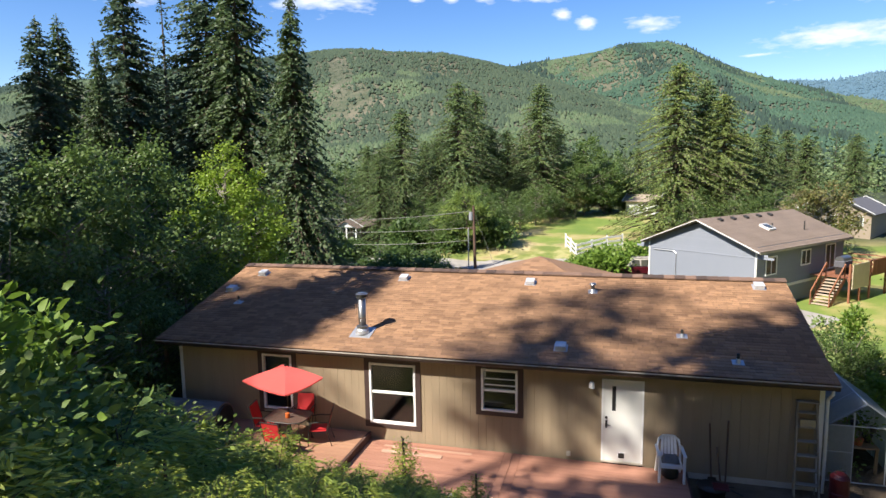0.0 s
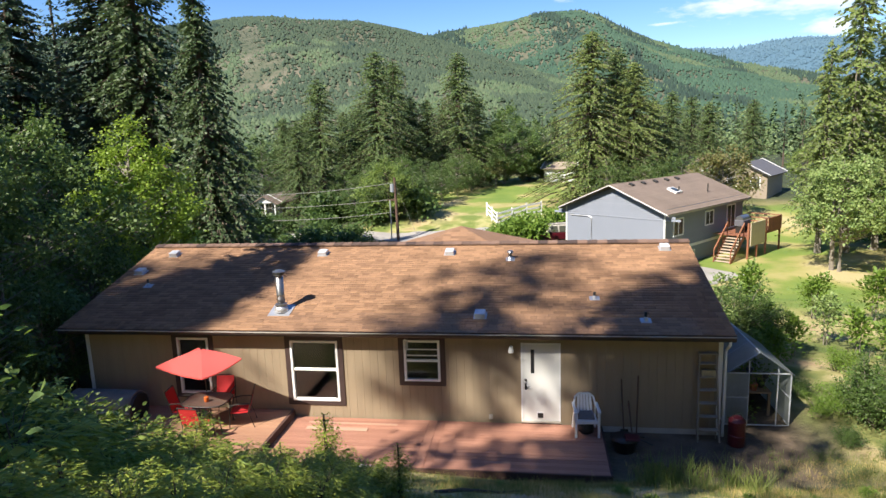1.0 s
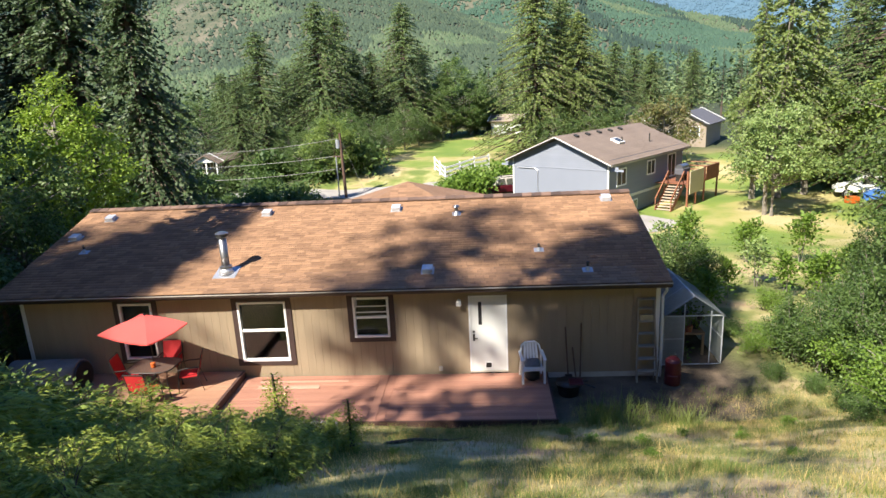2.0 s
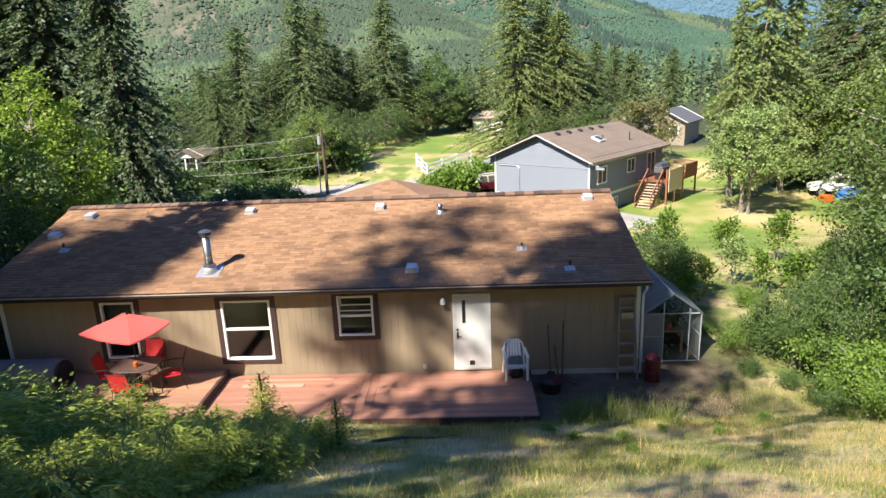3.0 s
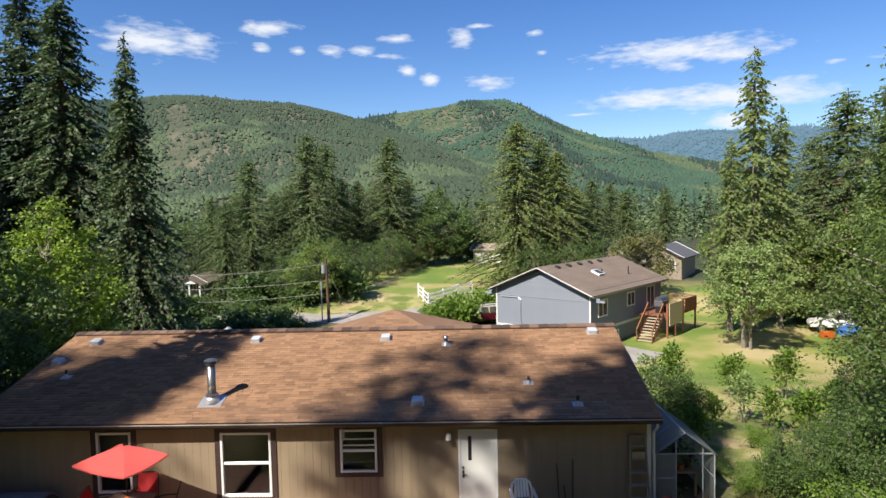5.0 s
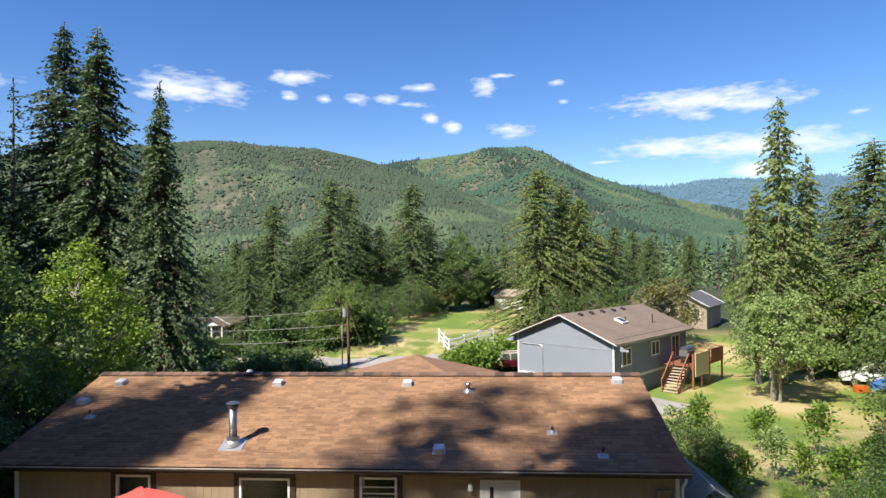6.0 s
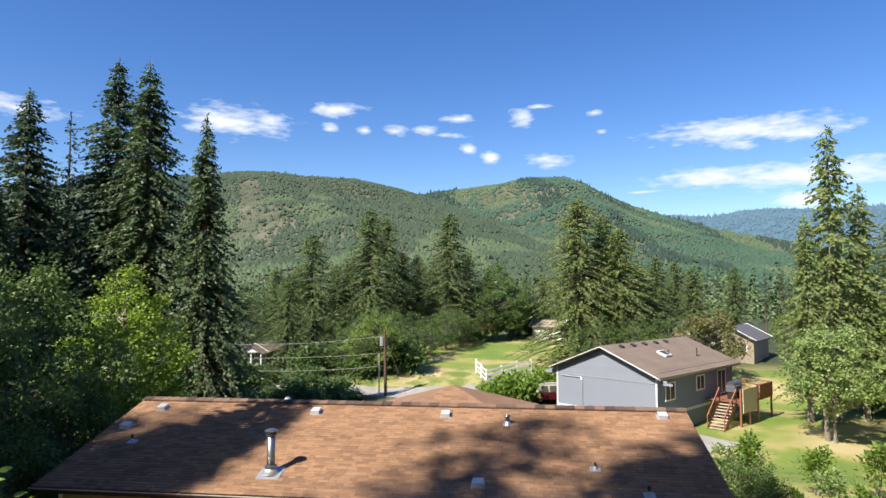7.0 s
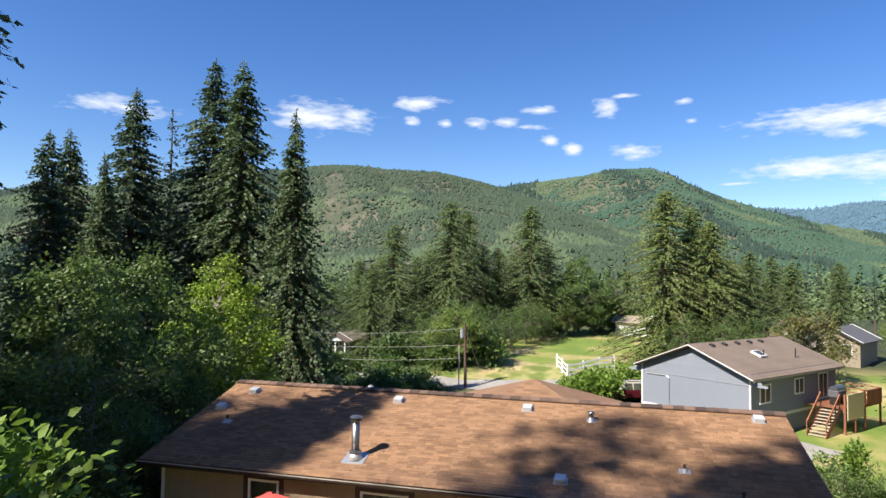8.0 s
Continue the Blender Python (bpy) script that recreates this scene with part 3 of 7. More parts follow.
DOOR = (0.0, 0.89, 0.0, 2.03)
house = thing("house", (0, 0, 0), "single-storey brown sided house with a low shingled gable roof", "house")


def sided_wall():
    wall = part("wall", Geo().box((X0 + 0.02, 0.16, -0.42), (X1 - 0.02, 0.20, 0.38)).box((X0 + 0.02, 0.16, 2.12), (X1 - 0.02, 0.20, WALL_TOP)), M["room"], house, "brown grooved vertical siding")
    pitch = 0.2035
    n = int((X1 - X0) / pitch)
    pitch = (X1 - X0) / n
    holes = [(a - 0.07, b + 0.07, c - 0.07, d + 0.07) for a, b, c, d in WINDOWS] + [(DOOR[0] - 0.045, DOOR[1] + 0.045, -1, DOOR[3] + 0.045)]
    rng = random.Random(4)
    for i in range(n):
        a, b = X0 + i * pitch, X0 + (i + 1) * pitch - 0.004
        # cut at the openings
        cuts = sorted({a, b} | {min(max(e, a), b) for h in holes for e in h[:2]})
        for p, q in zip(cuts, cuts[1:]):
            if q - p < 0.008:
                continue
            mid = (p + q) / 2
            hole = next((h for h in holes if h[0] < mid < h[1]), None)
            spans = [(WALL_LOW, WALL_TOP)] if not hole else [s for s in ((WALL_LOW, hole[2]), (hole[3], WALL_TOP)) if s[1] - s[0] > 0.02]
            for z0, z1 in spans:
                part("siding_board", Geo().box((p, rng.uniform(-0.0015, 0.0015), z0), (q, 0.018, z1)), M["siding"], wall)
    part("groove_backing", Geo().box((X0, 0.018, WALL_LOW), (holes[0][0], 0.05, WALL_TOP)).box((holes[0][1], 0.018, WALL_LOW), (holes[1][0], 0.05, WALL_TOP))
         .box((holes[1][1], 0.018, WALL_LOW), (holes[2][0], 0.05, WALL_TOP)).box((holes[2][1], 0.018, WALL_LOW), (holes[3][0], 0.05, WALL_TOP)).box((holes[3][1], 0.018, WALL_LOW), (X1, 0.05, WALL_TOP))
         .box((holes[0][0], 0.018, holes[0][3]), (holes[0][1], 0.05, WALL_TOP)).box((holes[1][0], 0.018, holes[1][3]), (holes[1][1], 0.05, WALL_TOP)).box((holes[2][0], 0.018, holes[2][3]), (holes[2][1], 0.05, WALL_TOP))
         .box((holes[3][0], 0.018, holes[3][3]), (holes[3][1], 0.05, WALL_TOP))
         .box((holes[0][0], 0.018, WALL_LOW), (holes[0][1], 0.05, holes[0][2])).box((holes[1][0], 0.018, WALL_LOW), (holes[1][1], 0.05, holes[1][2])).box((holes[2][0], 0.018, WALL_LOW), (holes[2][1], 0.05, holes[2][2])),
         M["siding"], wall)
    # pale skirting where the deck ends
    part("skirting", Geo().box((1.93, -0.012, -0.42), (X1 - 0.02, 0.05, -0.085)), M["skirt"], wall, "pale concrete-coloured skirting strip")
    part("skirting", Geo().box((X0 + 0.02, -0.012, -0.42), (-6.3, 0.05, -0.085)), M["skirt"], wall)
    for x in (X0, X1):
        s = 1 if x == X1 else -1
        part("corner_board", Geo().box((x - 0.05, -0.022, -0.38), (x + 0.05, -0.003, WALL_TOP - 0.03)).box((x + 0.031 * s if s > 0 else x - 0.05, -0.003, -0.38), (x + 0.05 if s > 0 else x - 0.031, 0.09, WALL_TOP - 0.03)), M["white"], wall, "white-painted corner board")
    return wall


def gable_wall(x, s):
    g = Geo()
    t = 0.12 * s
    prof = [(0.05, -0.42), (YB, -0.42), (YB, roof_z(YB) - 0.14), (RIDGE_Y, RIDGE_Z - 0.14), (0.05, roof_z(0.05) - 0.14)]
    n = len(prof)
    g.add([(x, y, z) for y, z in prof] + [(x - t, y, z) for y, z in prof], [tuple(range(n)), tuple(range(2 * n - 1, n - 1, -1))] + [(i, (i + 1) % n, n + (i + 1) % n, n + i) for i in range(n)])
    part("wall", g, M["siding"], house)


def sash_window(x0, x1, z0, z1, mid):
    w = part("window", Geo().box((x0 - 0.14, -0.028, z0 - 0.12), (x0 - 0.01, -0.004, z1 + 0.12)).box((x1 + 0.01, -0.028, z0 - 0.12), (x1 + 0.14, -0.004, z1 + 0.12))
             .box((x0 - 0.01, -0.028, z1 + 0.01), (x1 + 0.01, -0.004, z1 + 0.12)).box((x0 - 0.01, -0.028, z0 - 0.12), (x1 + 0.01, -0.004, z0 - 0.01)), M["trim_dark"], house, "sash window in dark casing with a white vinyl frame")
    f = 0.055
    part("frame", Geo().box((x0, -0.036, z0), (x0 + f, 0.06, z1)).box((x1 - f, -0.036, z0), (x1, 0.06, z1)).box((x0 + f, -0.036, z1 - f), (x1 - f, 0.06, z1)).box((x0 + f, -0.036, z0), (x1 - f, 0.06, z0 + f)), M["vinyl"], w, "white vinyl frame")
    zm = z0 + (z1 - z0) * mid
    part("meeting_rail", Geo().box((x0 + f, -0.02, zm - 0.03), (x1 - f, 0.045, zm + 0.03)), M["vinyl"], w, bevel=0.004)
    for a, b, y in ((z0 + f, zm - 0.03, 0.010), (zm + 0.03, z1 - f, 0.026)):
        pane = part("pane", Geo().box((x0 + f, y, a), (x1 - f, y + 0.006, b)), M["glass"], w)
        pane.visible_shadow = False
    return w


def build_house():
    sided_wall()
    gable_wall(X1, 1)
    gable_wall(X0, -1)
    part("wall", Geo().box((X0 + 0.12, YB - 0.12, -0.42), (X1 - 0.12, YB, roof_z(YB) - 0.14)), M["siding"], house)
    # room shell, its shade put in as near-black colour
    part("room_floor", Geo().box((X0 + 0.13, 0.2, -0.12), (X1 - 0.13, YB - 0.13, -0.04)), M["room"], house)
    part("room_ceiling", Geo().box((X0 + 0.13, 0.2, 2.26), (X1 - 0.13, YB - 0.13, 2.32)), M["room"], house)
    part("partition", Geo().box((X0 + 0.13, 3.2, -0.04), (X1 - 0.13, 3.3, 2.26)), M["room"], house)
    mids = (0.50, 0.52, 0.50)
    for (a, b, c, d), m in zip(WINDOWS, mids):
        w = sash_window(a, b, c, d, m)
    # roll-up blind slats high in the small window
    a, b, c, d = WINDOWS[2]
    for z in (1.86, 1.70):
        part("sash_bar", Geo().box((a + 0.055, -0.012, z - 0.012), (b - 0.055, 0.008, z + 0.012)), M["vinyl"], w)
    # door
    door = part("door", Geo().box((DOOR[0], 0.0, 0.015), (DOOR[0] + 0.20, 0.05, 2.03)).box((DOOR[0] + 0.29, 0.0, 0.015), (DOOR[1], 0.05, 2.03))
                .box((DOOR[0] + 0.20, 0.0, 0.015), (DOOR[0] + 0.29, 0.05, 1.27)).box((DOOR[0] + 0.20, 0.0, 1.90), (DOOR[0] + 0.29, 0.05, 2.03)), M["white"], house, "white steel door with a narrow dark glass slot")
    part("slot_glass", Geo().box((DOOR[0] + 0.20, 0.018, 1.27), (DOOR[0] + 0.29, 0.026, 1.90)), M["black"], door, "narrow dark glazing slot")
    part("door_frame", Geo().box((-0.045, -0.02, -0.02), (0.0, 0.06, 2.075)).box((0.89, -0.02, -0.02), (0.935, 0.06, 2.075)).box((0.0, -0.02, 2.03), (0.89, 0.06, 2.075)), M["vinyl"], door)
    part("threshold", Geo().box((-0.045, -0.05, -0.03), (0.935, 0.06, 0.012)), M["skirt"], door, bevel=0.004)
    part("handle", Geo().tube([(0.07, -0.002, 0.93), (0.07, -0.05, 0.93)], 0.026).tube([(0.07, -0.05, 0.93), (0.17, -0.055, 0.93)], 0.011).box((0.045, -0.008, 0.84), (0.095, 0, 1.03)), M["dark_metal"], door, "dark lever handle")
    part("deadbolt", Geo().tube([(0.07, 0, 1.10), (0.07, -0.03, 1.10)], 0.03), M["dark_metal"], door)
    part("pet_flap", Geo().box((0.34, -0.012, 0.07), (0.53, -0.001, 0.25)), M["vinyl"], door, bevel=0.004)
    part("pet_flap", Geo().box((0.365, -0.016, 0.095), (0.505, -0.0125, 0.225)), M["black"], door, "black pet flap")
    lamp = part("wall_lamp", Geo().tube([(-0.28, 0, 1.95), (-0.28, -0.05, 1.95)], 0.05).tube([(-0.28, -0.05, 1.95), (-0.28, -0.13, 1.97)], 0.012), M["white"], house, "small white outdoor lamp beside the door")
    part("shade", Geo().tube([(-0.28, -0.13, 2.01), (-0.28, -0.13, 1.97), (-0.28, -0.13, 1.86)], [0.03, 0.06, 0.07]), M["vinyl"], lamp)
    part("outlet_box", Geo().box((-0.87, -0.05, 0.03), (-0.77, -0.001, 0.15)), M["skirt"], house, bevel=0.006)
    # roof
    th = 0.12
    roof = part("roof", Geo().sheet([(RX0, EAVE_Y, EAVE_Z - th), (RX1, EAVE_Y, EAVE_Z - th), (RX1, RIDGE_Y, RIDGE_Z - th), (RX0, RIDGE_Y, RIDGE_Z - th)], th - 0.012)
                .sheet([(RX0, RIDGE_Y, RIDGE_Z - th), (RX1, RIDGE_Y, RIDGE_Z - th), (RX1, 2 * RIDGE_Y - EAVE_Y, EAVE_Z - th), (RX0, 2 * RIDGE_Y - EAVE_Y, EAVE_Z - th)], th), M["roof_base"], house, "brown asphalt shingle roof")
    part("soffit", Geo().box((RX0 + 0.03, EAVE_Y + 0.02, EAVE_Z - 0.15), (RX1 - 0.03, -0.03, EAVE_Z - 0.125)), M["soffit"], roof)
    g = Geo()
    ye, ze = EAVE_Y, EAVE_Z
    gp = [(ye - 0.005, ze - 0.03), (ye - 0.005, ze - 0.13), (ye - 0.075, ze - 0.135), (ye - 0.11, ze - 0.09), (ye - 0.118, ze - 0.035), (ye - 0.104, ze - 0.035), (ye - 0.098, ze - 0.085), (ye - 0.07, ze - 0.122), (ye - 0.018, ze - 0.118), (ye - 0.018, ze - 0.03)]
    xs = [RX0 + 0.05, -6.2, 0.0, RX1 - 0.02]
    dz = [-0.02, 0.01, 0.0, -0.012]
    k = len(gp)
    for x, d in zip(xs, dz):
        g.v += [(x, y, z + d * 0.6) for y, z in gp]
    for i in range(len(xs) - 1):
        for j in range(k):
            g.f.append((i * k + j, i * k + (j + 1) % k, (i + 1) * k + (j + 1) % k, (i + 1) * k + j))
    g.f += [tuple(range(k)), tuple(range(4 * k - 1, 3 * k - 1, -1))]
    part("gutter", g, M["gutter"], roof, "dark brown metal gutter")
    # thin pale strip for the highlight on the gutter's edge
    part("drip_edge", Geo().box((RX0, ye - 0.128, ze - 0.030), (RX1, ye - 0.112, ze - 0.006)), M["drip"], roof, "pale metal lip along the gutter, its highlight put into the colour")
    for x in np.arange(RX0 + 0.4, RX1, 0.9):
        part("gutter_strap", Geo().box((x, ye - 0.12, ze - 0.034), (x + 0.022, ye + 0.02, ze - 0.028)), M["aluminium"], roof)
    part("downspout", Geo().tube([(X1 + 0.10, ye - 0.05, ze - 0.13), (X1 + 0.10, ye - 0.05, ze - 0.22), (X1 + 0.10, -0.06, ze - 0.45), (X1 + 0.10, -0.06, -0.36)], 0.035, 8), M["white"], house, "white downspout")
    for x in (RX0 - 0.02, RX1):
        part("rake_board", Geo().sheet([(x, EAVE_Y, EAVE_Z - 0.17), (x, RIDGE_Y, RIDGE_Z - 0.17), (x, RIDGE_Y, RIDGE_Z - 0.01), (x, EAVE_Y, EAVE_Z - 0.01)], -0.02)
             .sheet([(x, 2 * RIDGE_Y - EAVE_Y, EAVE_Z - 0.17), (x, RIDGE_Y, RIDGE_Z - 0.17), (x, RIDGE_Y, RIDGE_Z - 0.01), (x, 2 * RIDGE_Y - EAVE_Y, EAVE_Z - 0.01)], -0.02), M["soffit"], roof)
    # box vents, plumbing vents and flue, standing on the slope
    tilt = math.degrees(math.atan(SLOPE))
    for x, y in ((-11.47, 3.92), (-11.95, 2.73), (-6.36, 3.92), (-2.28, 3.92), (-1.07, 0.42), (4.15, 4.12)):
        m = pose(x, y, roof_z(y) + 0.015, tilt, 0, 0)
        v = part("roof_vent", Geo().box((-0.17, -0.165, -0.01), (0.17, 0.18, 0.012), m), M["aluminium"], house, "flat pale metal box vent on the shingles")
        part("hood", Geo().add([(-0.13, -0.14, 0.012), (0.13, -0.14, 0.012), (0.13, 0.13, 0.012), (-0.13, 0.13, 0.012), (-0.135, -0.15, 0.145), (0.135, -0.15, 0.145), (0.135, 0.135, 0.125), (-0.135, 0.135, 0.125)],
                               [(0, 3, 2, 1), (4, 5, 6, 7), (0, 1, 5, 4), (1, 2, 6, 5), (2, 3, 7, 6), (3, 0, 4, 7)], m), M["vent_metal"], v, bevel=0.01)
    for x, y, h, r in ((-0.40, 3.48, 0.22, 0.06), (1.86, 1.27, 0.20, 0.035), (2.99, 0.25, 0.24, 0.035), (-11.2, 1.9, 0.24, 0.03)):
        z = roof_z(y)
        v = part("vent_pipe", Geo().tube([(x, y, z - 0.05), (x, y, z + h)], r, 10), M["lead"] if r < 0.05 else M["steel"], house, "short plumbing vent pipe", smooth=False)
        part("flashing", Geo().box((-0.13, -0.10, 0.004), (0.13, 0.11, 0.022), pose(x, y, z + 0.01, tilt, 0, 0)).tube([(x, y, z), (x, y, z + h * 0.5)], [r * 2.1, r * 1.15], 12), M["aluminium"], v)
        if r > 0.05:
            part("cap", Geo().tube([(x, y, z + h), (x, y, z + h + 0.02), (x, y, z + h + 0.07)], [r * 0.6, r * 1.7, r * 1.3], 12), M["steel"], v)
    x, y = -6.475, 0.60
    z = roof_z(y)
    flue = part("chimney_pipe", Geo().tube([(x, y, z - 0.1), (x, y, z + 0.45), (x, y, z + 0.455), (x, y, z + 0.47), (x, y, z + 1.0)], [0.105, 0.105, 0.112, 0.105, 0.105], 20, True), M["steel"], house, "tall galvanised stove flue", smooth=True)
    part("flashing", Geo().box((-0.30, -0.28, 0.006), (0.30, 0.30, 0.022), pose(x, y, z + 0.012, tilt, 0, 0)), M["aluminium"], flue, "square metal roof flashing")
    part("cone", Geo().tube([(x, y, z), (x, y, z + 0.12), (x, y, z + 0.20)], [0.22, 0.17, 0.125], 20), M["aluminium"], flue, smooth=True)
    part("collar", Geo().tube([(x, y, z + 0.17), (x, y, z + 0.22), (x, y, z + 0.24)], [0.165, 0.16, 0.11], 20), M["steel"], flue)
    part("cap", Geo().tube([(x, y, z + 1.0), (x, y, z + 1.01), (x, y, z + 1.10), (x, y, z + 1.11), (x, y, z + 1.15)], [0.13, 0.15, 0.15, 0.175, 0.09], 20), M["steel"], flue, "round steel cap with a dark mesh band")
    part("cap_band", Geo().tube([(x, y, z + 1.025), (x, y, z + 1.085)], 0.152, 20, False), M["black"], flue)
    # lean-to roof at the far end
    part("awning", Geo().sheet([(X0 - 1.6, 0.9, 1.86), (X0 - 0.55, 0.9, 2.14), (X0 - 0.55, 4.6, 2.14), (X0 - 1.6, 4.6, 1.86)], 0.05), M["grey_roof"], house, "low grey lean-to roof against the end wall")
    for y in (1.1, 4.4):
        part("awning_post", Geo().bar((X0 - 1.45, y, -0.42), (X0 - 1.45, y, 1.92), 0.09, 0.09), M["wood"], house)
    return roof


roof = build_house()

# garage wing behind, with a hipped roof
garage = thing("garage", (-3.35, 16.0, -0.9), "garage wing with a hipped brown shingle roof behind the house", "garage")
part("wall", Geo().box((-3.9, -3.9, -0.9), (3.9, 3.9, 2.0)), M["siding"], garage)
hip = part("roof", Geo().add([(-4.3, -4.3, 1.95), (4.3, -4.3, 1.95), (4.3, 4.3, 1.95), (-4.3, 4.3, 1.95), (0, 0, 3.58), (-4.3, -4.3, 1.83), (4.3, -4.3, 1.83), (4.3, 4.3, 1.83), (-4.3, 4.3, 1.83)],
                            [(0, 1, 4), (1, 2, 4), (2, 3, 4), (3, 0, 4), (5, 6, 1, 0), (6, 7, 2, 1), (7, 8, 3, 2), (8, 5, 0, 3), (5, 8, 7, 6)]), M["shingle_rest"], garage, "brown hipped shingle roof")
part("roof_vent", Geo().box((1.45, -2.3, 2.72), (1.85, -1.95, 2.86)), M["vinyl"], garage, bevel=0.02)

# ---- deck ----
deck = thing("deck", (0, 0, 0), "reddish-brown stained wooden deck along the house wall", "deck")
DY0 = -2.36
bw = 0.140
# main boards run along the house in two lengths, with two cross boards between
for j in range(16):
    y0 = -0.05 - (j + 1) * (bw + 0.006)
    for a, b in ((-6.05, -2.40), (-1.98, 1.90)):
        part("deck_board", Geo().box((a, y0, -0.085), (b - 0.004, y0 + bw, -0.047 + 0.003 * math.sin(j * 7.3 + a))), M["deck"], deck)
for a in (-2.396, -2.186):
    part("deck_board", Geo().box((a, DY0 - 0.03, -0.083), (a + 0.20, -0.055, -0.046)), M["deck"], deck)
part("pale_board", Geo().box((-5.5, -0.78, -0.046), (-3.9, -0.62, -0.030)), M["deck_new"], deck, "pale newer board laid on the deck")
part("pale_board", Geo().box((-5.55, -0.42, -0.046), (-3.2, -0.34, -0.034)), M["deck_new"], deck)
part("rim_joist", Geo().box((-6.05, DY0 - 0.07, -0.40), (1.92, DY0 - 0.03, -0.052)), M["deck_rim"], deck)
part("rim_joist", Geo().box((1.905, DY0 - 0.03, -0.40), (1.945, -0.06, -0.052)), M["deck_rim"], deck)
# higher platform under the table
RAISE = 0.13
deck_high = thing("raised_deck", (0, 0, 0), "raised tan wooden deck platform under the patio table", "deck")
M["deck_tan"] = material("tan_deck_board", (0.42, 0.235, 0.14), 0.72, (0.30, 0.155, 0.095), scale=0.9, fine=14, amount=0.42, bump=0.3, bump_scale=50, pick="object", spread=0.4, stretch=(0.6, 7, 7))
for j in range(19):
    y0 = -0.05 - (j + 1) * (bw + 0.006)
    part("deck_board", Geo().box((-10.6, y0, RAISE - 0.038), (-6.14, y0 + bw, RAISE + 0.003 * math.sin(j * 5.1))), M["deck_tan"], deck_high)
# the shade on the step's side face is put into this board's colour
part("edge_board", Geo().box((-6.13, -2.85, -0.40), (-6.06, -0.03, RAISE + 0.004)), M["deck_rim"], deck_high, "edge board of the step, painted dark as its shaded side")
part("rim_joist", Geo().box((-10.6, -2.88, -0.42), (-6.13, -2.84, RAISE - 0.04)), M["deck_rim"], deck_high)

# ---- trees ----
def conifer(h, r, seed, mat, bark, low=0.12, whorl=0.55, droop=0.35, spray=0.55, shape=0.85, bare=0.0, thin=1.0, limbs=6, ragged=0.25, dense=4.2, wide=0.23):
    """A trunk with drooping limbs in rings, and sprays along every limb. Returns the meshes of trunk and crown."""
    rng = np.random.default_rng(seed)
    g = Geo()
    bend = rng.normal(0, 0.006 * h, 2)
    r0 = 0.011 * h + 0.06
    g.tube([(bend[0] * t * t, bend[1] * t * t, h * t - (0.6 if t == 0 else 0)) for t in (0, 0.15, 0.4, 0.7, 1)], [r0 * 1.3, r0, r0 * 0.75, r0 * 0.4, 0.02], 8)
    at, way, ln = [], [], []
    z = h * low
    while z < h * 0.985:
        t = z / h
        reach = r * (1 - t) ** shape + 0.10 + 0.012 * h * (1 - t)
        reach *= min(1, 0.55 + (t - low) / 0.12) if t > low else 0.55
        n = max(3, int(limbs * rng.uniform(0.7, 1.3) * thin))
        for a in rng.uniform(0, 2 * np.pi, n):
            L = reach * rng.uniform(1 - 1.5 * ragged, 1.0 + ragged * 0.5) * (0.68 + 0.6 * float(patches(np.float64(3 + 2.2 * math.cos(a)), np.float64(3 + 2.2 * math.sin(a) + z * 0.45), seed, 2)))
            if L < 0.1 or rng.random() < bare * (0.5 + t):
                continue
            d = np.array([np.cos(a), np.sin(a), 0])
            zz = z + rng.uniform(-0.5, 0.5) * whorl
            lift = 0.25 * (t - 0.35)
            s = np.array([bend[0] * t * t, bend[1] * t * t, zz])
            tip = s + d * L + np.array([0, 0, L * (lift - droop)])
            if L > 0.8:
                g.tube([s, (s + tip) / 2 + np.array([0, 0, L * 0.07]), tip], [0.012 + 0.012 * L, 0.008 + 0.006 * L, 0.004], 3, False)
            k = max(3, int(L / spray * dense))
            for q in np.linspace(0.16, 1.0, k) + rng.uniform(-0.05, 0.05, k):
                p = s + (tip - s) * q + np.array([0, 0, L * 0.28 * q * (1 - q)])
                side = rng.choice((-1, 1)) * rng.uniform(0.2, 1.25)
                w = d * np.cos(side) + np.cross([0, 0, 1], d) * np.sin(side)
                at.append(p + rng.normal(0, 0.05, 3))
                way.append(w + np.array([0, 0, -rng.uniform(0.1, 0.9) * (0.5 + droop)]))
                ln.append(spray * rng.uniform(0.6, 1.25) * (1.0 - 0.45 * q) * min(1, 0.45 + L / 1.5))
        z += whorl * (0.6 + 0.5 * (1 - t))
    at, way, ln = np.array(at), np.array(way), np.array(ln)
    # a leader at the very top
    k = 8
    at = np.concatenate([at, np.stack([np.full(k, bend[0]), np.full(k, bend[1]), np.linspace(h * 0.96, h, k)], 1)])
    way = np.concatenate([way, np.stack([rng.normal(0, 0.6, k), rng.normal(0, 0.6, k), np.full(k, 0.7)], 1)])
    ln = np.concatenate([ln, np.full(k, spray * 0.5)])
    trunk = g.mesh("trunk")
    trunk.materials.append(bark)
    return trunk, leaf_mesh("crown", at, way, ln, ln * wide, mat, rng, flat=0.5)


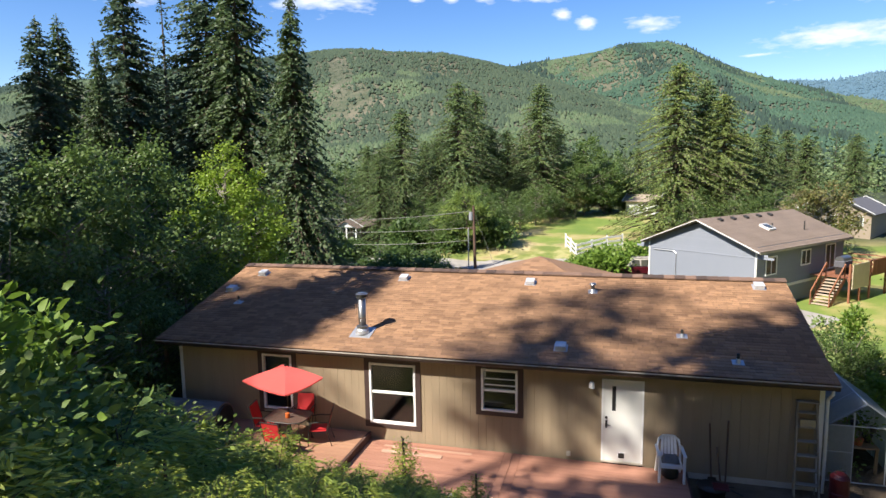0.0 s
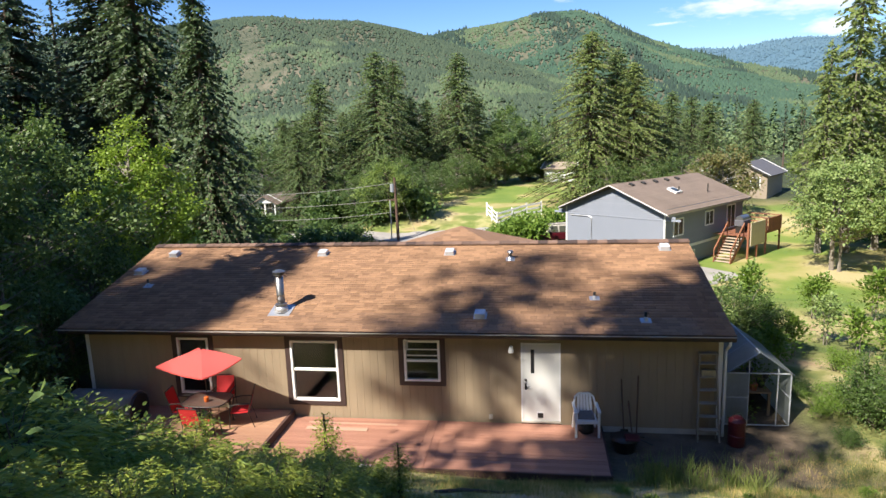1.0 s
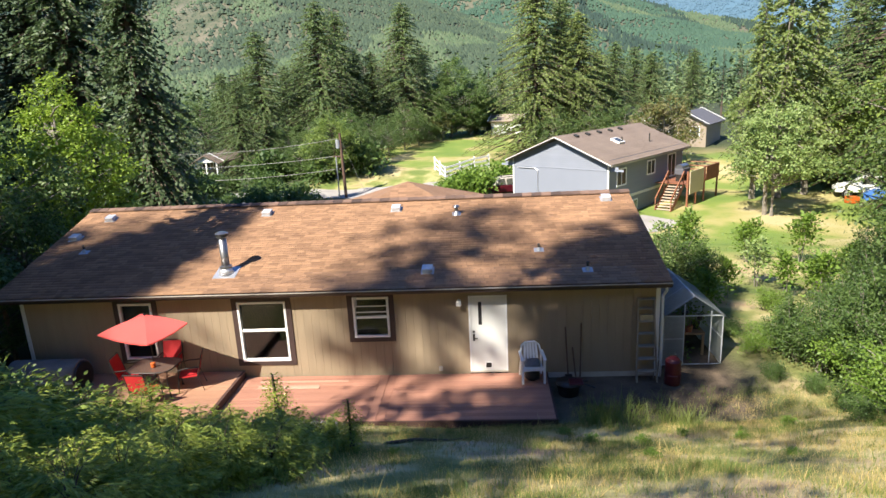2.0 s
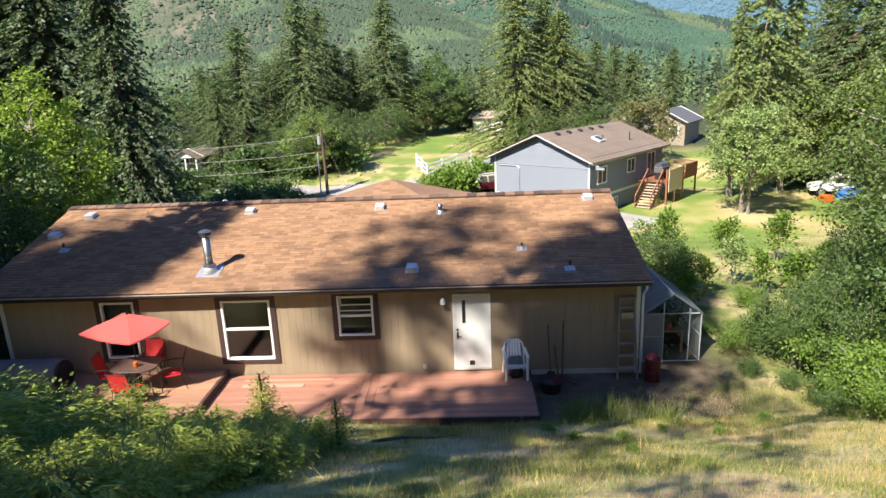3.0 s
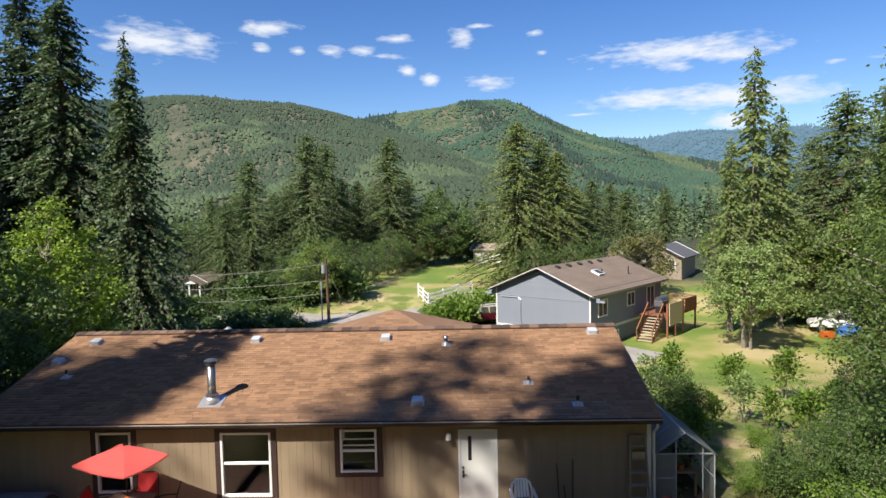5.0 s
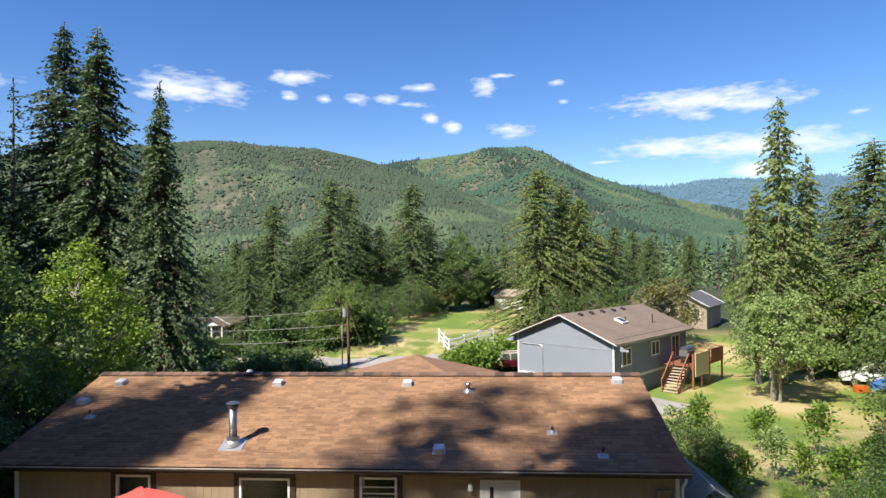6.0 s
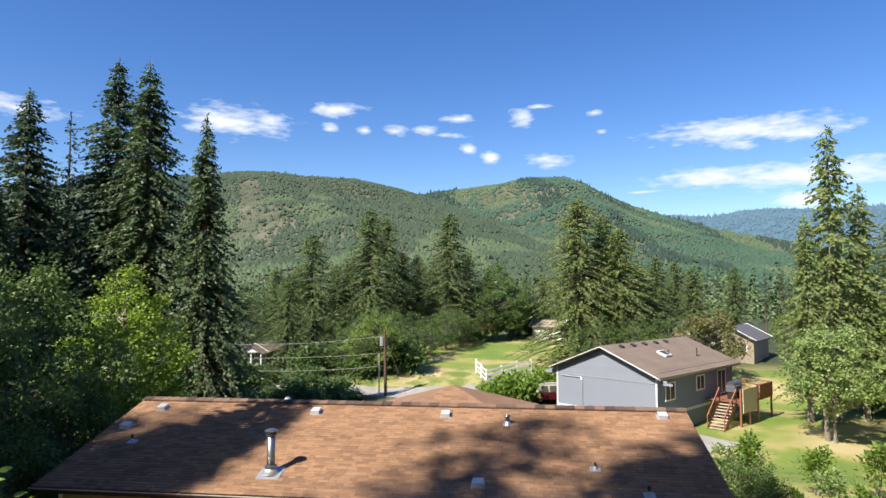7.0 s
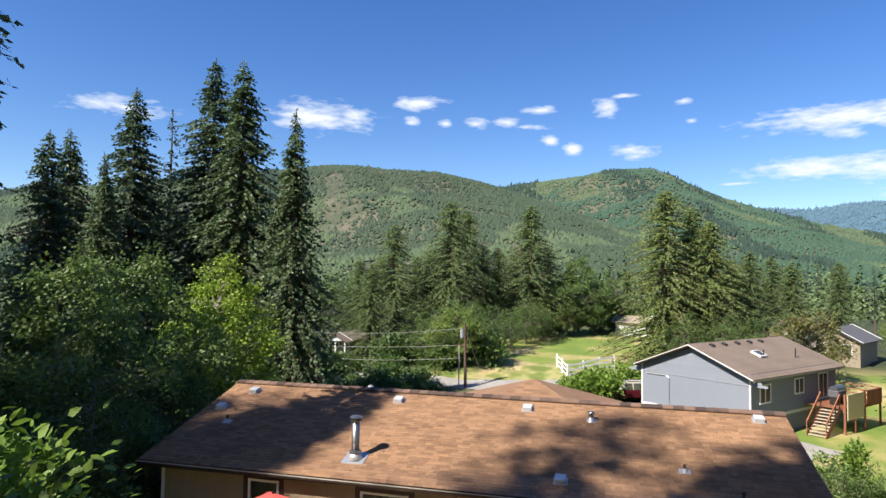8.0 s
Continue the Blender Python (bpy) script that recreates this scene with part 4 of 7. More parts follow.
def broadleaf(h, r, seed, mat, bark, low=0.25, clumps=90, leaves=75, size=0.22, clump=0.55, stems=1, shape=1.0, ragged=0.25):
    """Limbs to leaf clumps spread through an uneven crown."""
    rng = np.random.default_rng(seed)
    g = Geo()
    z0, z1 = h * low, h
    zc, hz = (z0 + z1) / 2, (z1 - z0) / 2
    lobes = [(rng.uniform(0, 6.28), rng.uniform(-0.7, 0.8), rng.uniform(0.75, 1.25)) for _ in range(7)]
    cen = []
    while len(cen) < clumps:
        u = unit(rng.normal(0, 1, 3))
        q = rng.uniform(0.35, 1.0) ** 0.6
        a = np.arctan2(u[1], u[0])
        k = 1 + sum(0.35 * (w - 1) * np.cos(a - b) + 0.10 * np.sin(3 * (u[2] - e)) * (w - 1) for b, e, w in lobes) + rng.normal(0, ragged * 0.4)
        taper = 1 - 0.35 * shape * max(0, u[2])
        cen.append([u[0] * r * q * k * taper, u[1] * r * q * k * taper, zc + u[2] * hz * q * min(k, 1.15)])
    cen = np.array(cen)
    r0 = 0.012 * h + 0.04
    for s in range(stems):
        off = np.array([rng.normal(0, 0.25), rng.normal(0, 0.25), 0]) * (stems > 1)
        g.tube([off + (0, 0, -0.5), off * 1.2 + (0, 0, z0), off * 1.5 + (rng.normal(0, 0.2), rng.normal(0, 0.2), zc), off * 1.5 + (rng.normal(0, 0.3), rng.normal(0, 0.3), z1 * 0.92)], [r0 * 1.25, r0, r0 * 0.6, 0.015], 7)
    for c in cen[::2]:
        s = np.array([0, 0, max(z0 * 0.8, c[2] - 0.35 * np.hypot(c[0], c[1]) - 0.4)])
        g.tube([s, s + (c - s) * 0.5 + rng.normal(0, 0.12, 3), c], [0.02 + 0.004 * h, 0.012 + 0.002 * h, 0.006], 4, False)
    n = clumps * leaves
    c = np.repeat(cen, leaves, 0)
    rad = clump * rng.uniform(0.6, 1.3, clumps).repeat(leaves)
    off = rng.normal(0, 0.5, (n, 3)) * rad[:, None] * (1, 1, 0.7)
    way = off + rng.normal(0, 0.4, (n, 3)) * clump + np.array([0, 0, -0.15])
    ln = size * rng.uniform(0.6, 1.25, n)
    trunk = g.mesh("trunk")
    trunk.materials.append(bark)
    return trunk, leaf_mesh("crown", c + off, way, ln, ln * 0.36, mat, rng, flat=0.8)


def plant(name, meshes, x, y, label, category, group="", turn=0.0, size=1.0, z=None):
    ob = thing(name, (x, y, ground_at(x, y) if z is None else z), label, category, group, turn=turn)
    ob.scale = (size, size, size)
    for me, nm in zip(meshes, ("trunk", "crown")):
        o = new(nm, me)
        o.parent = ob
    return ob


def polar(az, d):
    """A place by bearing and distance from the foot of the bank where the eye stands."""
    return 0.2 + d * math.sin(radians(az)), -15.2 + d * math.cos(radians(az))


FIRS = [conifer(24, 6.6, 11, M["fir"], M["bark"], low=0.06, droop=0.42, spray=0.46, whorl=0.5, limbs=14, ragged=0.26, dense=4.6, wide=0.28),
        conifer(24, 6.3, 12, M["fir_blue"], M["bark"], low=0.10, droop=0.32, spray=0.46, whorl=0.5, limbs=14, ragged=0.28, dense=4.6, wide=0.28),
        conifer(20, 4.6, 13, M["fir"], M["bark"], low=0.04, droop=0.60, spray=0.42, whorl=0.42, limbs=14, ragged=0.22, shape=0.95, dense=4.6, wide=0.28),
        conifer(22, 2.6, 14, M["fir_blue"], M["bark"], low=0.35, droop=0.35, spray=0.5, whorl=0.7, limbs=7, ragged=0.35, bare=0.15, wide=0.3)]
CEDARS = [conifer(20, 8.0, 21, M["cedar"], M["bark"], low=0.02, droop=0.32, spray=0.42, whorl=0.48, limbs=14, ragged=0.45, shape=0.56, dense=3.6, wide=0.30),
          conifer(20, 6.8, 22, M["cedar_dark"], M["bark"], low=0.02, droop=0.28, spray=0.42, whorl=0.48, limbs=13, ragged=0.48, shape=0.56, dense=3.6, wide=0.30),
          conifer(22, 3.7, 23, M["cedar"], M["bark_pale"], low=0.14, droop=0.5, spray=0.5, whorl=0.42, limbs=12, ragged=0.45, shape=0.62, bare=0.22, dense=4.8, wide=0.27)]
FAR_FIRS = [conifer(24, 4.0, 15, M["fir"], M["bark"], low=0.12, droop=0.4, spray=1.0, whorl=0.9, limbs=7, ragged=0.3, dense=4.0),
            conifer(22, 3.0, 16, M["fir_blue"], M["bark"], low=0.35, droop=0.35, spray=0.9, whorl=0.9, limbs=6, ragged=0.35, dense=4.0),
            conifer(20, 3.8, 17, M["cedar_dark"], M["bark"], low=0.08, droop=0.5, spray=0.9, whorl=0.8, limbs=7, ragged=0.3, dense=4.0)]
SLIM_FIR = conifer(29, 3.4, 27, M["fir"], M["bark"], low=0.60, droop=0.35, spray=0.75, whorl=0.65, limbs=8, ragged=0.4, shape=0.6, dense=3.6, bare=0.05, wide=0.32)
DENSE_FIR = conifer(29, 5.0, 28, M["fir"], M["bark"], low=0.55, droop=0.35, spray=0.75, whorl=0.6, limbs=9, ragged=0.32, shape=0.62, dense=3.8, wide=0.33)
TOP_FIR = conifer(29, 5.5, 18, M["fir"], M["bark"], low=0.78, droop=0.3, spray=0.8, whorl=0.7, limbs=6, ragged=0.35, shape=0.6, dense=3.6)
HIGH_FIR = conifer(29, 5.4, 19, M["fir"], M["bark"], low=0.50, droop=0.35, spray=0.75, whorl=0.6, limbs=8, ragged=0.35, shape=0.85, dense=4.0)
MAPLES = [broadleaf(9.5, 3.4, 31, M["maple"], M["bark_pale"], low=0.12, clumps=150, leaves=120, size=0.18, clump=0.55, shape=1.3),
          broadleaf(10, 4.2, 32, M["alder"], M["bark_pale"], low=0.08, clumps=120, leaves=85, size=0.20, clump=0.65),
          broadleaf(8, 3.2, 33, M["aspen"], M["bark_pale"], low=0.24, clumps=150, leaves=75, size=0.20, clump=0.45, stems=2, ragged=0.4),
          broadleaf(9, 3.8, 34, M["aspen_deep"], M["bark"], low=0.06, clumps=120, leaves=85, size=0.21, clump=0.6),
          broadleaf(10, 3.0, 35, M["willow"], M["bark_pale"], low=0.1, clumps=90, leaves=70, size=0.26, clump=0.6),
          broadleaf(5.5, 2.8, 36, M["shrub_brown"], M["bark_pale"], low=0.22, clumps=70, leaves=60, size=0.2, clump=0.5),
          broadleaf(10, 4.0, 37, M["wood_edge"], M["bark_pale"], low=0.08, clumps=140, leaves=115, size=0.175, clump=0.6, ragged=0.4),
          broadleaf(10, 4.2, 39, M["meadow_edge"], M["bark_pale"], low=0.05, clumps=120, leaves=85, size=0.21, clump=0.65, ragged=0.4)]

BANK_TREE = broadleaf(13.5, 4.6, 38, M["wood_edge"], M["bark_pale"], low=0.40, clumps=44, leaves=75, size=0.2, clump=0.55, ragged=0.6)


def tree_list():
    rng = random.Random(9)
    # meshes, own height, rows of bearing, distance, top height
    groups = [
        ("fir_tree", FIRS[0], 24, [(-32.6, 45, 22.4), (-45.5, 50, 17.5)], "tall dark green fir with drooping layered limbs", "conifers beside the house"),
        ("fir_tree", FIRS[1], 24, [(-35.0, 48, 23.4), (-41.3, 47, 20.2), (-47.2, 46, 16.5)], "tall bluish-green fir with an open ragged crown", "conifers beside the house"),
        ("fir_tree", FIRS[2], 20, [(-28.2, 41, 18.4), (-43.0, 41, 14.5)], "slender dark fir with hanging limbs", "conifers beside the house"),
        ("fir_tree", FIRS[3], 22, [(-38.4, 52, 20.0), (-40.2, 55, 18.0)], "thin fir with a bare lower trunk", "conifers beside the house"),
        ("cedar_tree", CEDARS[0], 20, [(5.0, 74, 18.0), (8.6, 76, 14.6), (10.2, 82, 10.5)], "broad yellow-green cedar with hanging sprays", "trees round the meadow"),
        ("cedar_tree", CEDARS[1], 20, [(-13.8, 86, 18.4), (-15.6, 92, 12.0), (-18.9, 88, 15.2), (-6.5, 92, 18.6), (-12.3, 94, 18.0), (7.2, 78, 16.4), (-21.0, 80, 9.5), (14.6, 82, 10.0), (11.6, 84, 11.5), (-9.4, 96, 12.5), (-10.9, 97, 13.0), (-16.8, 94, 11.0), (-5.0, 98, 13.0), (-8.0, 99, 11.5), (-20.2, 92, 10.5), (13.2, 90, 11.0), (17.8, 96, 10.5), (-22.0, 97, 10.5), (1.9, 106, 9.5)], "green hemlock with feathery drooping limbs", "trees round the meadow"),
        ("cedar_tree", CEDARS[2], 22, [(24.7, 56, 20.0), (26.6, 58, 15.5), (22.9, 55, 13.0)], "spindly yellow-green cedar with a thin broken top", "trees beyond the lawn"),
        ("maple_tree", MAPLES[0], 9.5, [(-34.4, 31, 7.9)], "bright yellow-green young maple in full leaf", ""),
        ("alder_tree", MAPLES[6], 10, [(-41.5, 27, 8.4), (-46.5, 24, 8.2)], "green alder at the edge of the wood, leaves coloured brighter as sunlit", "broadleaf trees beside the house"),
        ("alder_tree", MAPLES[1], 10, [(-38.0, 26, 4.4), (-51.0, 22, 6.0), (-44.0, 21, 5.0), (-29.4, 49, 6.5), (-29.2, 36, 2.2), (-25.6, 42, 1.2), (-32.5, 29, 2.6), (-36.5, 24, 2.2), (-41.8, 21, 3.6), (-26.5, 33, 0.4), (-47, 19, 4.0)], "leafy green alder at the edge of the wood, coloured dark as shaded", "broadleaf trees beside the house"),
        ("broadleaf_tree", MAPLES[7], 10, [(-10.9, 68, 3.6), (-9.6, 74, 4.6), (-8.3, 79, 4.0), (-6.9, 84, 5.4), (-5.6, 88, 4.4), (-4.4, 92, 6.4), (-0.9, 98, 7.2), (0.6, 101, 6.0),  (-0.4, 100, 9.0), (-3.9, 94, 8.5), (-15.2, 78, 4.2), (-12.9, 74, 5.2), (-10.5, 97, 7.2), (-17.0, 82, 4.0), (-7.6, 98, 5.2), (-5.0, 100, 5.0), (-1.0, 103, 5.0), (1.8, 102, 5.5), (9.6, 70, 4.5), (12.6, 70, 5.0), (-24, 99, 8.0), (-14.3, 66, 3.2), (-12.6, 67, 4.4), (-16.2, 68, 2.2), (-18.6, 70, 2.0), (-9.2, 99, 5.5), (-11.9, 93, 6.0), (-6.2, 99, 6.2), (-2.2, 104, 6.0), (0.8, 105, 5.5), (3.0, 104, 5), (6.4, 70, 4.6)], "rounded green broadleaf tree at the meadow's edge", "trees round the meadow"),
        ("broadleaf_tree", MAPLES[6], 10, [(-2.6, 95, 11.2), (-11.8, 70, 5.0), (-0.8, 99, 8.2)], "bright green broadleaf tree at the meadow's edge", "trees round the meadow"),
        ("broadleaf_tree", MAPLES[3], 9, [(-13.0, 65, 5.2)], "bright yellow-green bushy tree beside the lane", "trees round the meadow"),
        ("shade_tree", MAPLES[2], 8, [(24.4, 48.5, 5.4)], "small pale-leaved twin-stemmed tree on the lawn", ""),
        ("broadleaf_tree", MAPLES[4], 10, [(0.9, 104, 8.0), (-18.2, 120, 6)], "pale silvery-leaved tree among the firs", "trees round the meadow"),
        ("fruit_tree", MAPLES[5], 5.5, [(-3.4, 92, 4.0), (15.6, 66, 5.2), (16.4, 70, 3.6)], "small russet-leaved tree with bare twigs", "trees round the meadow"),
        ("broadleaf_tree", MAPLES[3], 9, [(28.8, 60, 6.0), (31.5, 62, 8.5), (34.5, 56, 9.5), (26.4, 66, 5.0), (38, 50, 11.0), (42, 46, 11), (21.6, 92, 4.5), (23.5, 80, 3.5)], "dense green tree at the edge of the lawn", "trees beyond the lawn"),
        ("cedar_tree", CEDARS[1], 20, [(31.0, 60, 16.5), (34.2, 52, 16.0), (37.8, 48, 17.0), (29.0, 64, 13.5), (41.5, 42, 16.5)], "green hemlock behind the lawn", "trees beyond the lawn"),
    ]
    for name, meshes, own, rows, label, group in groups:
        for az, d, top in rows:
            x, y = polar(az, d)
            z = ground_at(x, y)
            plant(name, meshes, x, y, label, "tree", group if len(rows) > 1 or group else "", rng.uniform(0, 360), (top - z) / own)
    # valley conifers, farther off
    for i in range(56):
        az, d = rng.uniform(-30, 34), rng.uniform(105, 230)
        if -11 < az < 3 and d < 118:
            d += 25
        x, y = polar(az, d)
        z = ground_at(x, y)
        top = rng.uniform(5, 10) + (5.5 if 15 < az < 23 else 0) * (d > 110) + rng.uniform(-2, 2)
        which = rng.choice([0, 1, 1]) if az > 12 else rng.choice([0, 1, 2])
        src, own = FAR_FIRS[which], (24, 22, 20)[which]
        plant("fir_tree", src, x, y, "distant conifer on the valley floor", "tree", "valley conifers", rng.uniform(0, 360), (top - z) / own)


tree_list()

# tall firs up the hillside behind the eye, between the sun and the house
for x, y, h in ((-30.6, -23.4, 30), (-28.0, -23.0, 29), (-34.6, -24.6, 30)):
    plant("fir_tree", HIGH_FIR, x, y, "tall fir standing on the slope above the house", "tree", "firs on the slope", x * 40, h / 29)
for x, y, h in ((-14.9, -23.4, 29.5), (-31.2, -24.6, 31)):
    plant("fir_tree", DENSE_FIR, x, y, "dense tall fir standing on the slope above the house", "tree", "firs on the slope", x * 40, h / 29)
plant("fir_tree", SLIM_FIR, -15.4, -23.9, "slim fir standing on the slope above the house", "tree", "firs on the slope", 20, 1.03)
for x, y, h in ((-27.9, -32.8, 39), (-36.5, -33.0, 38), (-39.9, -33.2, 39), (-23.2, -33.0, 38)):
    plant("fir_tree", TOP_FIR, x, y, "tall bare-trunked fir high on the slope above the house", "tree", "firs on the slope", x * 40, h / 29)
# two out-of-view firs, added to shade the left end of the house
plant("fir_tree", HIGH_FIR, -20.2, -12.6, "unseen full-crowned fir on the bank, added to shade the house's end", "tree", "firs on the slope", 20, 0.74)
plant("fir_tree", DENSE_FIR, -21.2, -14.2, "unseen dense fir at the top of the bank, added to shade the house's end", "tree", "firs on the slope", 140, 0.72)
# out of view; its gappy crown is added to dapple the bank
plant("maple_tree", BANK_TREE, -9.4, -19.2, "unseen sparse loose-crowned broadleaf tree, added to dapple the bank", "tree", "", 40, 1.2)
# firs added on the sun side to shade the left wood
for x, y, h, k in ((-29, -6, 25, 0), (-33, 0, 26, 1), (-37, 8, 27, 0), (-31, -14, 26, 1), (-42, 14, 27, 0)):
    plant("fir_tree", FIRS[k], x, y, "tall fir added to shade the wood beside the house", "tree", "firs in the wood", x * 40, h / 24)
plant("fir_tree", FIRS[3], -14.8, -4.2, "tall fir with a bare lower trunk on the bank", "tree", "", 75, 0.9)


# woods on the valley floor, too far to tell apart
def valley_woods(count, seed, d0, d1, mat, lo, hi, wide, name, label, az0=-60, az1=60):
    rng = np.random.default_rng(seed)
    az, d = np.radians(rng.uniform(az0, az1, count)), rng.uniform(d0, d1, count)
    x, y = 0.2 + d * np.sin(az), -15 + d * np.cos(az)
    z = land(x, y)
    h = rng.uniform(lo, hi, count)
    k = 34 if wide < 0.3 else 110
    t = rng.uniform(0.0, 1, (count, k)) ** 0.8
    a = rng.uniform(0, 6.283, (count, k))
    rr = h[:, None] * wide * ((1 - t) if wide < 0.3 else np.sqrt(np.clip(1 - (2 * t - 1) ** 2, 0.02, 1))) * rng.uniform(0.5, 1.1, (count, k))
    c = np.stack([x[:, None] + rr * np.cos(a) * (0.4 if wide < 0.3 else 0.95), y[:, None] + rr * np.sin(a) * (0.4 if wide < 0.3 else 0.95), z[:, None] + h[:, None] * t], -1).reshape(-1, 3)
    way = np.stack([np.cos(a), np.sin(a), np.full_like(a, -0.35 if wide < 0.3 else 0.2)], -1).reshape(-1, 3)
    ln = (0.35 + rr * 0.9).ravel() + 0.4 if wide < 0.3 else 0.5 + 0.12 * rr.ravel()
    ob = new(name, leaf_mesh(name, c, way, ln, ln * 0.42, mat, rng))
    tagged(ob, label, "forest", kind="stuff")


valley_woods(1300, 41, 190, 460, M["far_fir"], 10, 21, 0.17, "valley_conifers", "belt of conifers along the valley floor")
valley_woods(420, 42, 150, 420, M["far_leaf"], 6, 13, 0.42, "valley_broadleaves", "pale broadleaf woods along the valley floor")
# out-of-view belt behind the eye, added to cut sky light on the wall
valley_woods(430, 43, 32, 62, M["far_fir"], 16, 22, 0.22, "slope_woods", "unseen dense conifers added behind the eye to block low sky light", 95, 265)

# ---- shrubs ----
def bush(h, r, seed, mat, leaves=2600, size=0.11, stems=9, fold=0.25, upright=0.5, loose=1.0):
    """Stems from one root, and pointed leaves along and round them."""
    rng = np.random.default_rng(seed)
    g = Geo()
    at, way = [], []
    for s in range(stems):
        a = rng.uniform(0, 6.283)
        q = r * rng.uniform(0.15, 1.0)
        top = np.array([np.cos(a) * q, np.sin(a) * q, h * rng.uniform(0.55, 1.0) * (1 - 0.25 * q / r)])
        mid = top * (0.35, 0.35, 0.6)
        g.tube([(0.1 * np.cos(a) * r, 0.1 * np.sin(a) * r, -0.25), mid, top], [0.014 + 0.004 * h, 0.010 + 0.002 * h, 0.004], 4, False)
        k = leaves // stems
        t = rng.uniform(0.22, 1.02, k) ** 0.7
        p = np.where(t[:, None] < 0.5, mid * t[:, None] * 2, mid + (top - mid) * (t[:, None] - 0.5) * 2)
        off = rng.normal(0, 1, (k, 3)) * (0.13 + 0.24 * r) * loose * (0.35 + 0.65 * np.sin(np.pi * np.clip(t, 0, 1)))[:, None] * (1, 1, 0.75)
        at.append(p + off)
        way.append(off + rng.normal(0, 0.25, (k, 3)) * r + np.array([0, 0, upright * 0.3 - 0.15]))
    at, way = np.concatenate(at), np.concatenate(way)
    at[:, 2] = np.maximum(at[:, 2], 0.03)
    ln = size * rng.uniform(0.55, 1.3, len(at))
    stem = g.mesh("stem")
    stem.materials.append(M["bark_pale"])
    return stem, leaf_mesh("leaves", at, way, ln, ln * 0.33, mat, rng, fold=fold, flat=0.9)


def frond_bush(h, r, seed, mat, limbs=34, per=70, size=0.10):
    """Arching limbs from one root, each a flat feathery spray of short needled twigs that droops at its tip."""
    rng = np.random.default_rng(seed)
    g = Geo()
    at, way, ln = [], [], []
    for i in range(limbs):
        a = rng.uniform(0, 6.283)
        u = rng.uniform(0.0, 1.0)
        start = np.array([0, 0, h * 0.62 * u * rng.uniform(0.3, 1)])
        reach = r * rng.uniform(0.55, 1.15) * (1 - 0.55 * u)
        d = np.array([np.cos(a), np.sin(a), 0])
        side = np.array([-d[1], d[0], 0])
        rise = h * rng.uniform(0.30, 0.62) * (0.75 + 0.3 * u)
        q = np.linspace(0, 1, 6)
        spine = start + d * (reach * q)[:, None] + np.array([0, 0, 1.0]) * (rise * (1.7 * q - 0.95 * q * q))[:, None]
        g.tube(spine, [0.010, 0.008, 0.006, 0.004, 0.003, 0.002], 3, False)
        t = rng.uniform(0.12, 1.0, per)
        p = np.stack([np.interp(t, q, spine[:, k]) for k in range(3)], 1)
        sgn = np.where(rng.random(per) < 0.5, -1.0, 1.0)
        wide = size * (0.8 + 2.6 * np.sin(np.pi * np.clip(t, 0.1, 0.97)))
        s = rng.uniform(0.0, 1.0, per)
        lean = 0.55 + 0.4 * rng.random(per)
        twig = side * sgn[:, None] + d * lean[:, None] + np.array([0, 0, -0.28]) + rng.normal(0, 0.16, (per, 3))
        at.append(p + twig * (wide * s)[:, None])
        way.append(twig + d * 0.5 + rng.normal(0, 0.28, (per, 3)))
        ln.append(size * rng.uniform(0.8, 1.7, per) * (1.15 - 0.35 * t))
    at, way, ln = np.concatenate(at), np.concatenate(way), np.concatenate(ln)
    at[:, 2] = np.maximum(at[:, 2], 0.02)
    stem = g.mesh("stem")
    stem.materials.append(M["bark"])
    return stem, leaf_mesh("leaves", at, way, ln, ln * 0.115, mat, rng, flat=0.9)


def put(name, meshes, x, y, label, category, group="", turn=0.0, size=1.0, sink=0.0):
    ob = thing(name, (x, y, ground_at(x, y) - sink), label, category, group, turn=turn)
    ob.scale = (size, size, size)
    for me in meshes:
        o = new(me.name.split(".")[0], me)
        o.parent = ob
        if o.name.startswith("stem"):
            o["kind"] = "stuff"
    return ob


BUSHES = [bush(1.6, 0.9, 51, M["shrub"], 3400, 0.095), bush(1.6, 0.9, 52, M["shrub_bright"], 3400, 0.105, upright=0.9), bush(1.6, 1.0, 53, M["shrub_bright"], 2800, 0.10), bush(1.5, 0.8, 54, M["wood_edge"], 3200, 0.10)]
FRONDS = [frond_bush(1.7, 1.0, 61, M["frond"], 44, 110, 0.105),
          conifer(1.7, 0.55, 62, M["frond"], M["bark"], low=0.04, whorl=0.07, droop=-0.1, spray=0.13, limbs=11, ragged=0.3, shape=0.8),
          frond_bush(1.4, 1.15, 63, M["frond"], 46, 110, 0.105)]
# second and third kinds take dark leaves, interior shade put into the colour
BRAMBLES = [bush(1.3, 1.1, 76, M["shrub_bright"], 5200, 0.060, stems=20, fold=0, loose=0.5), bush(1.1, 1.2, 77, M["alder"], 5200, 0.058, stems=20, fold=0, loose=0.55), bush(2.6, 1.3, 78, M["alder"], 8000, 0.062, stems=20, upright=0.8, fold=0, loose=0.45)]
WEED = bush(1.2, 1.1, 79, M["shrub_bright"], 420, 0.22, stems=9, fold=0, loose=0.7)
SAPLING = [bush(2.2, 0.45, 71, M["aspen"], 620, 0.13, stems=3, upright=0.9), bush(2.4, 0.5, 72, M["shrub_bright"], 760, 0.13, stems=4, upright=0.9), bush(2.0, 0.8, 73, M["shrub_bright"], 1700, 0.13, stems=8)]


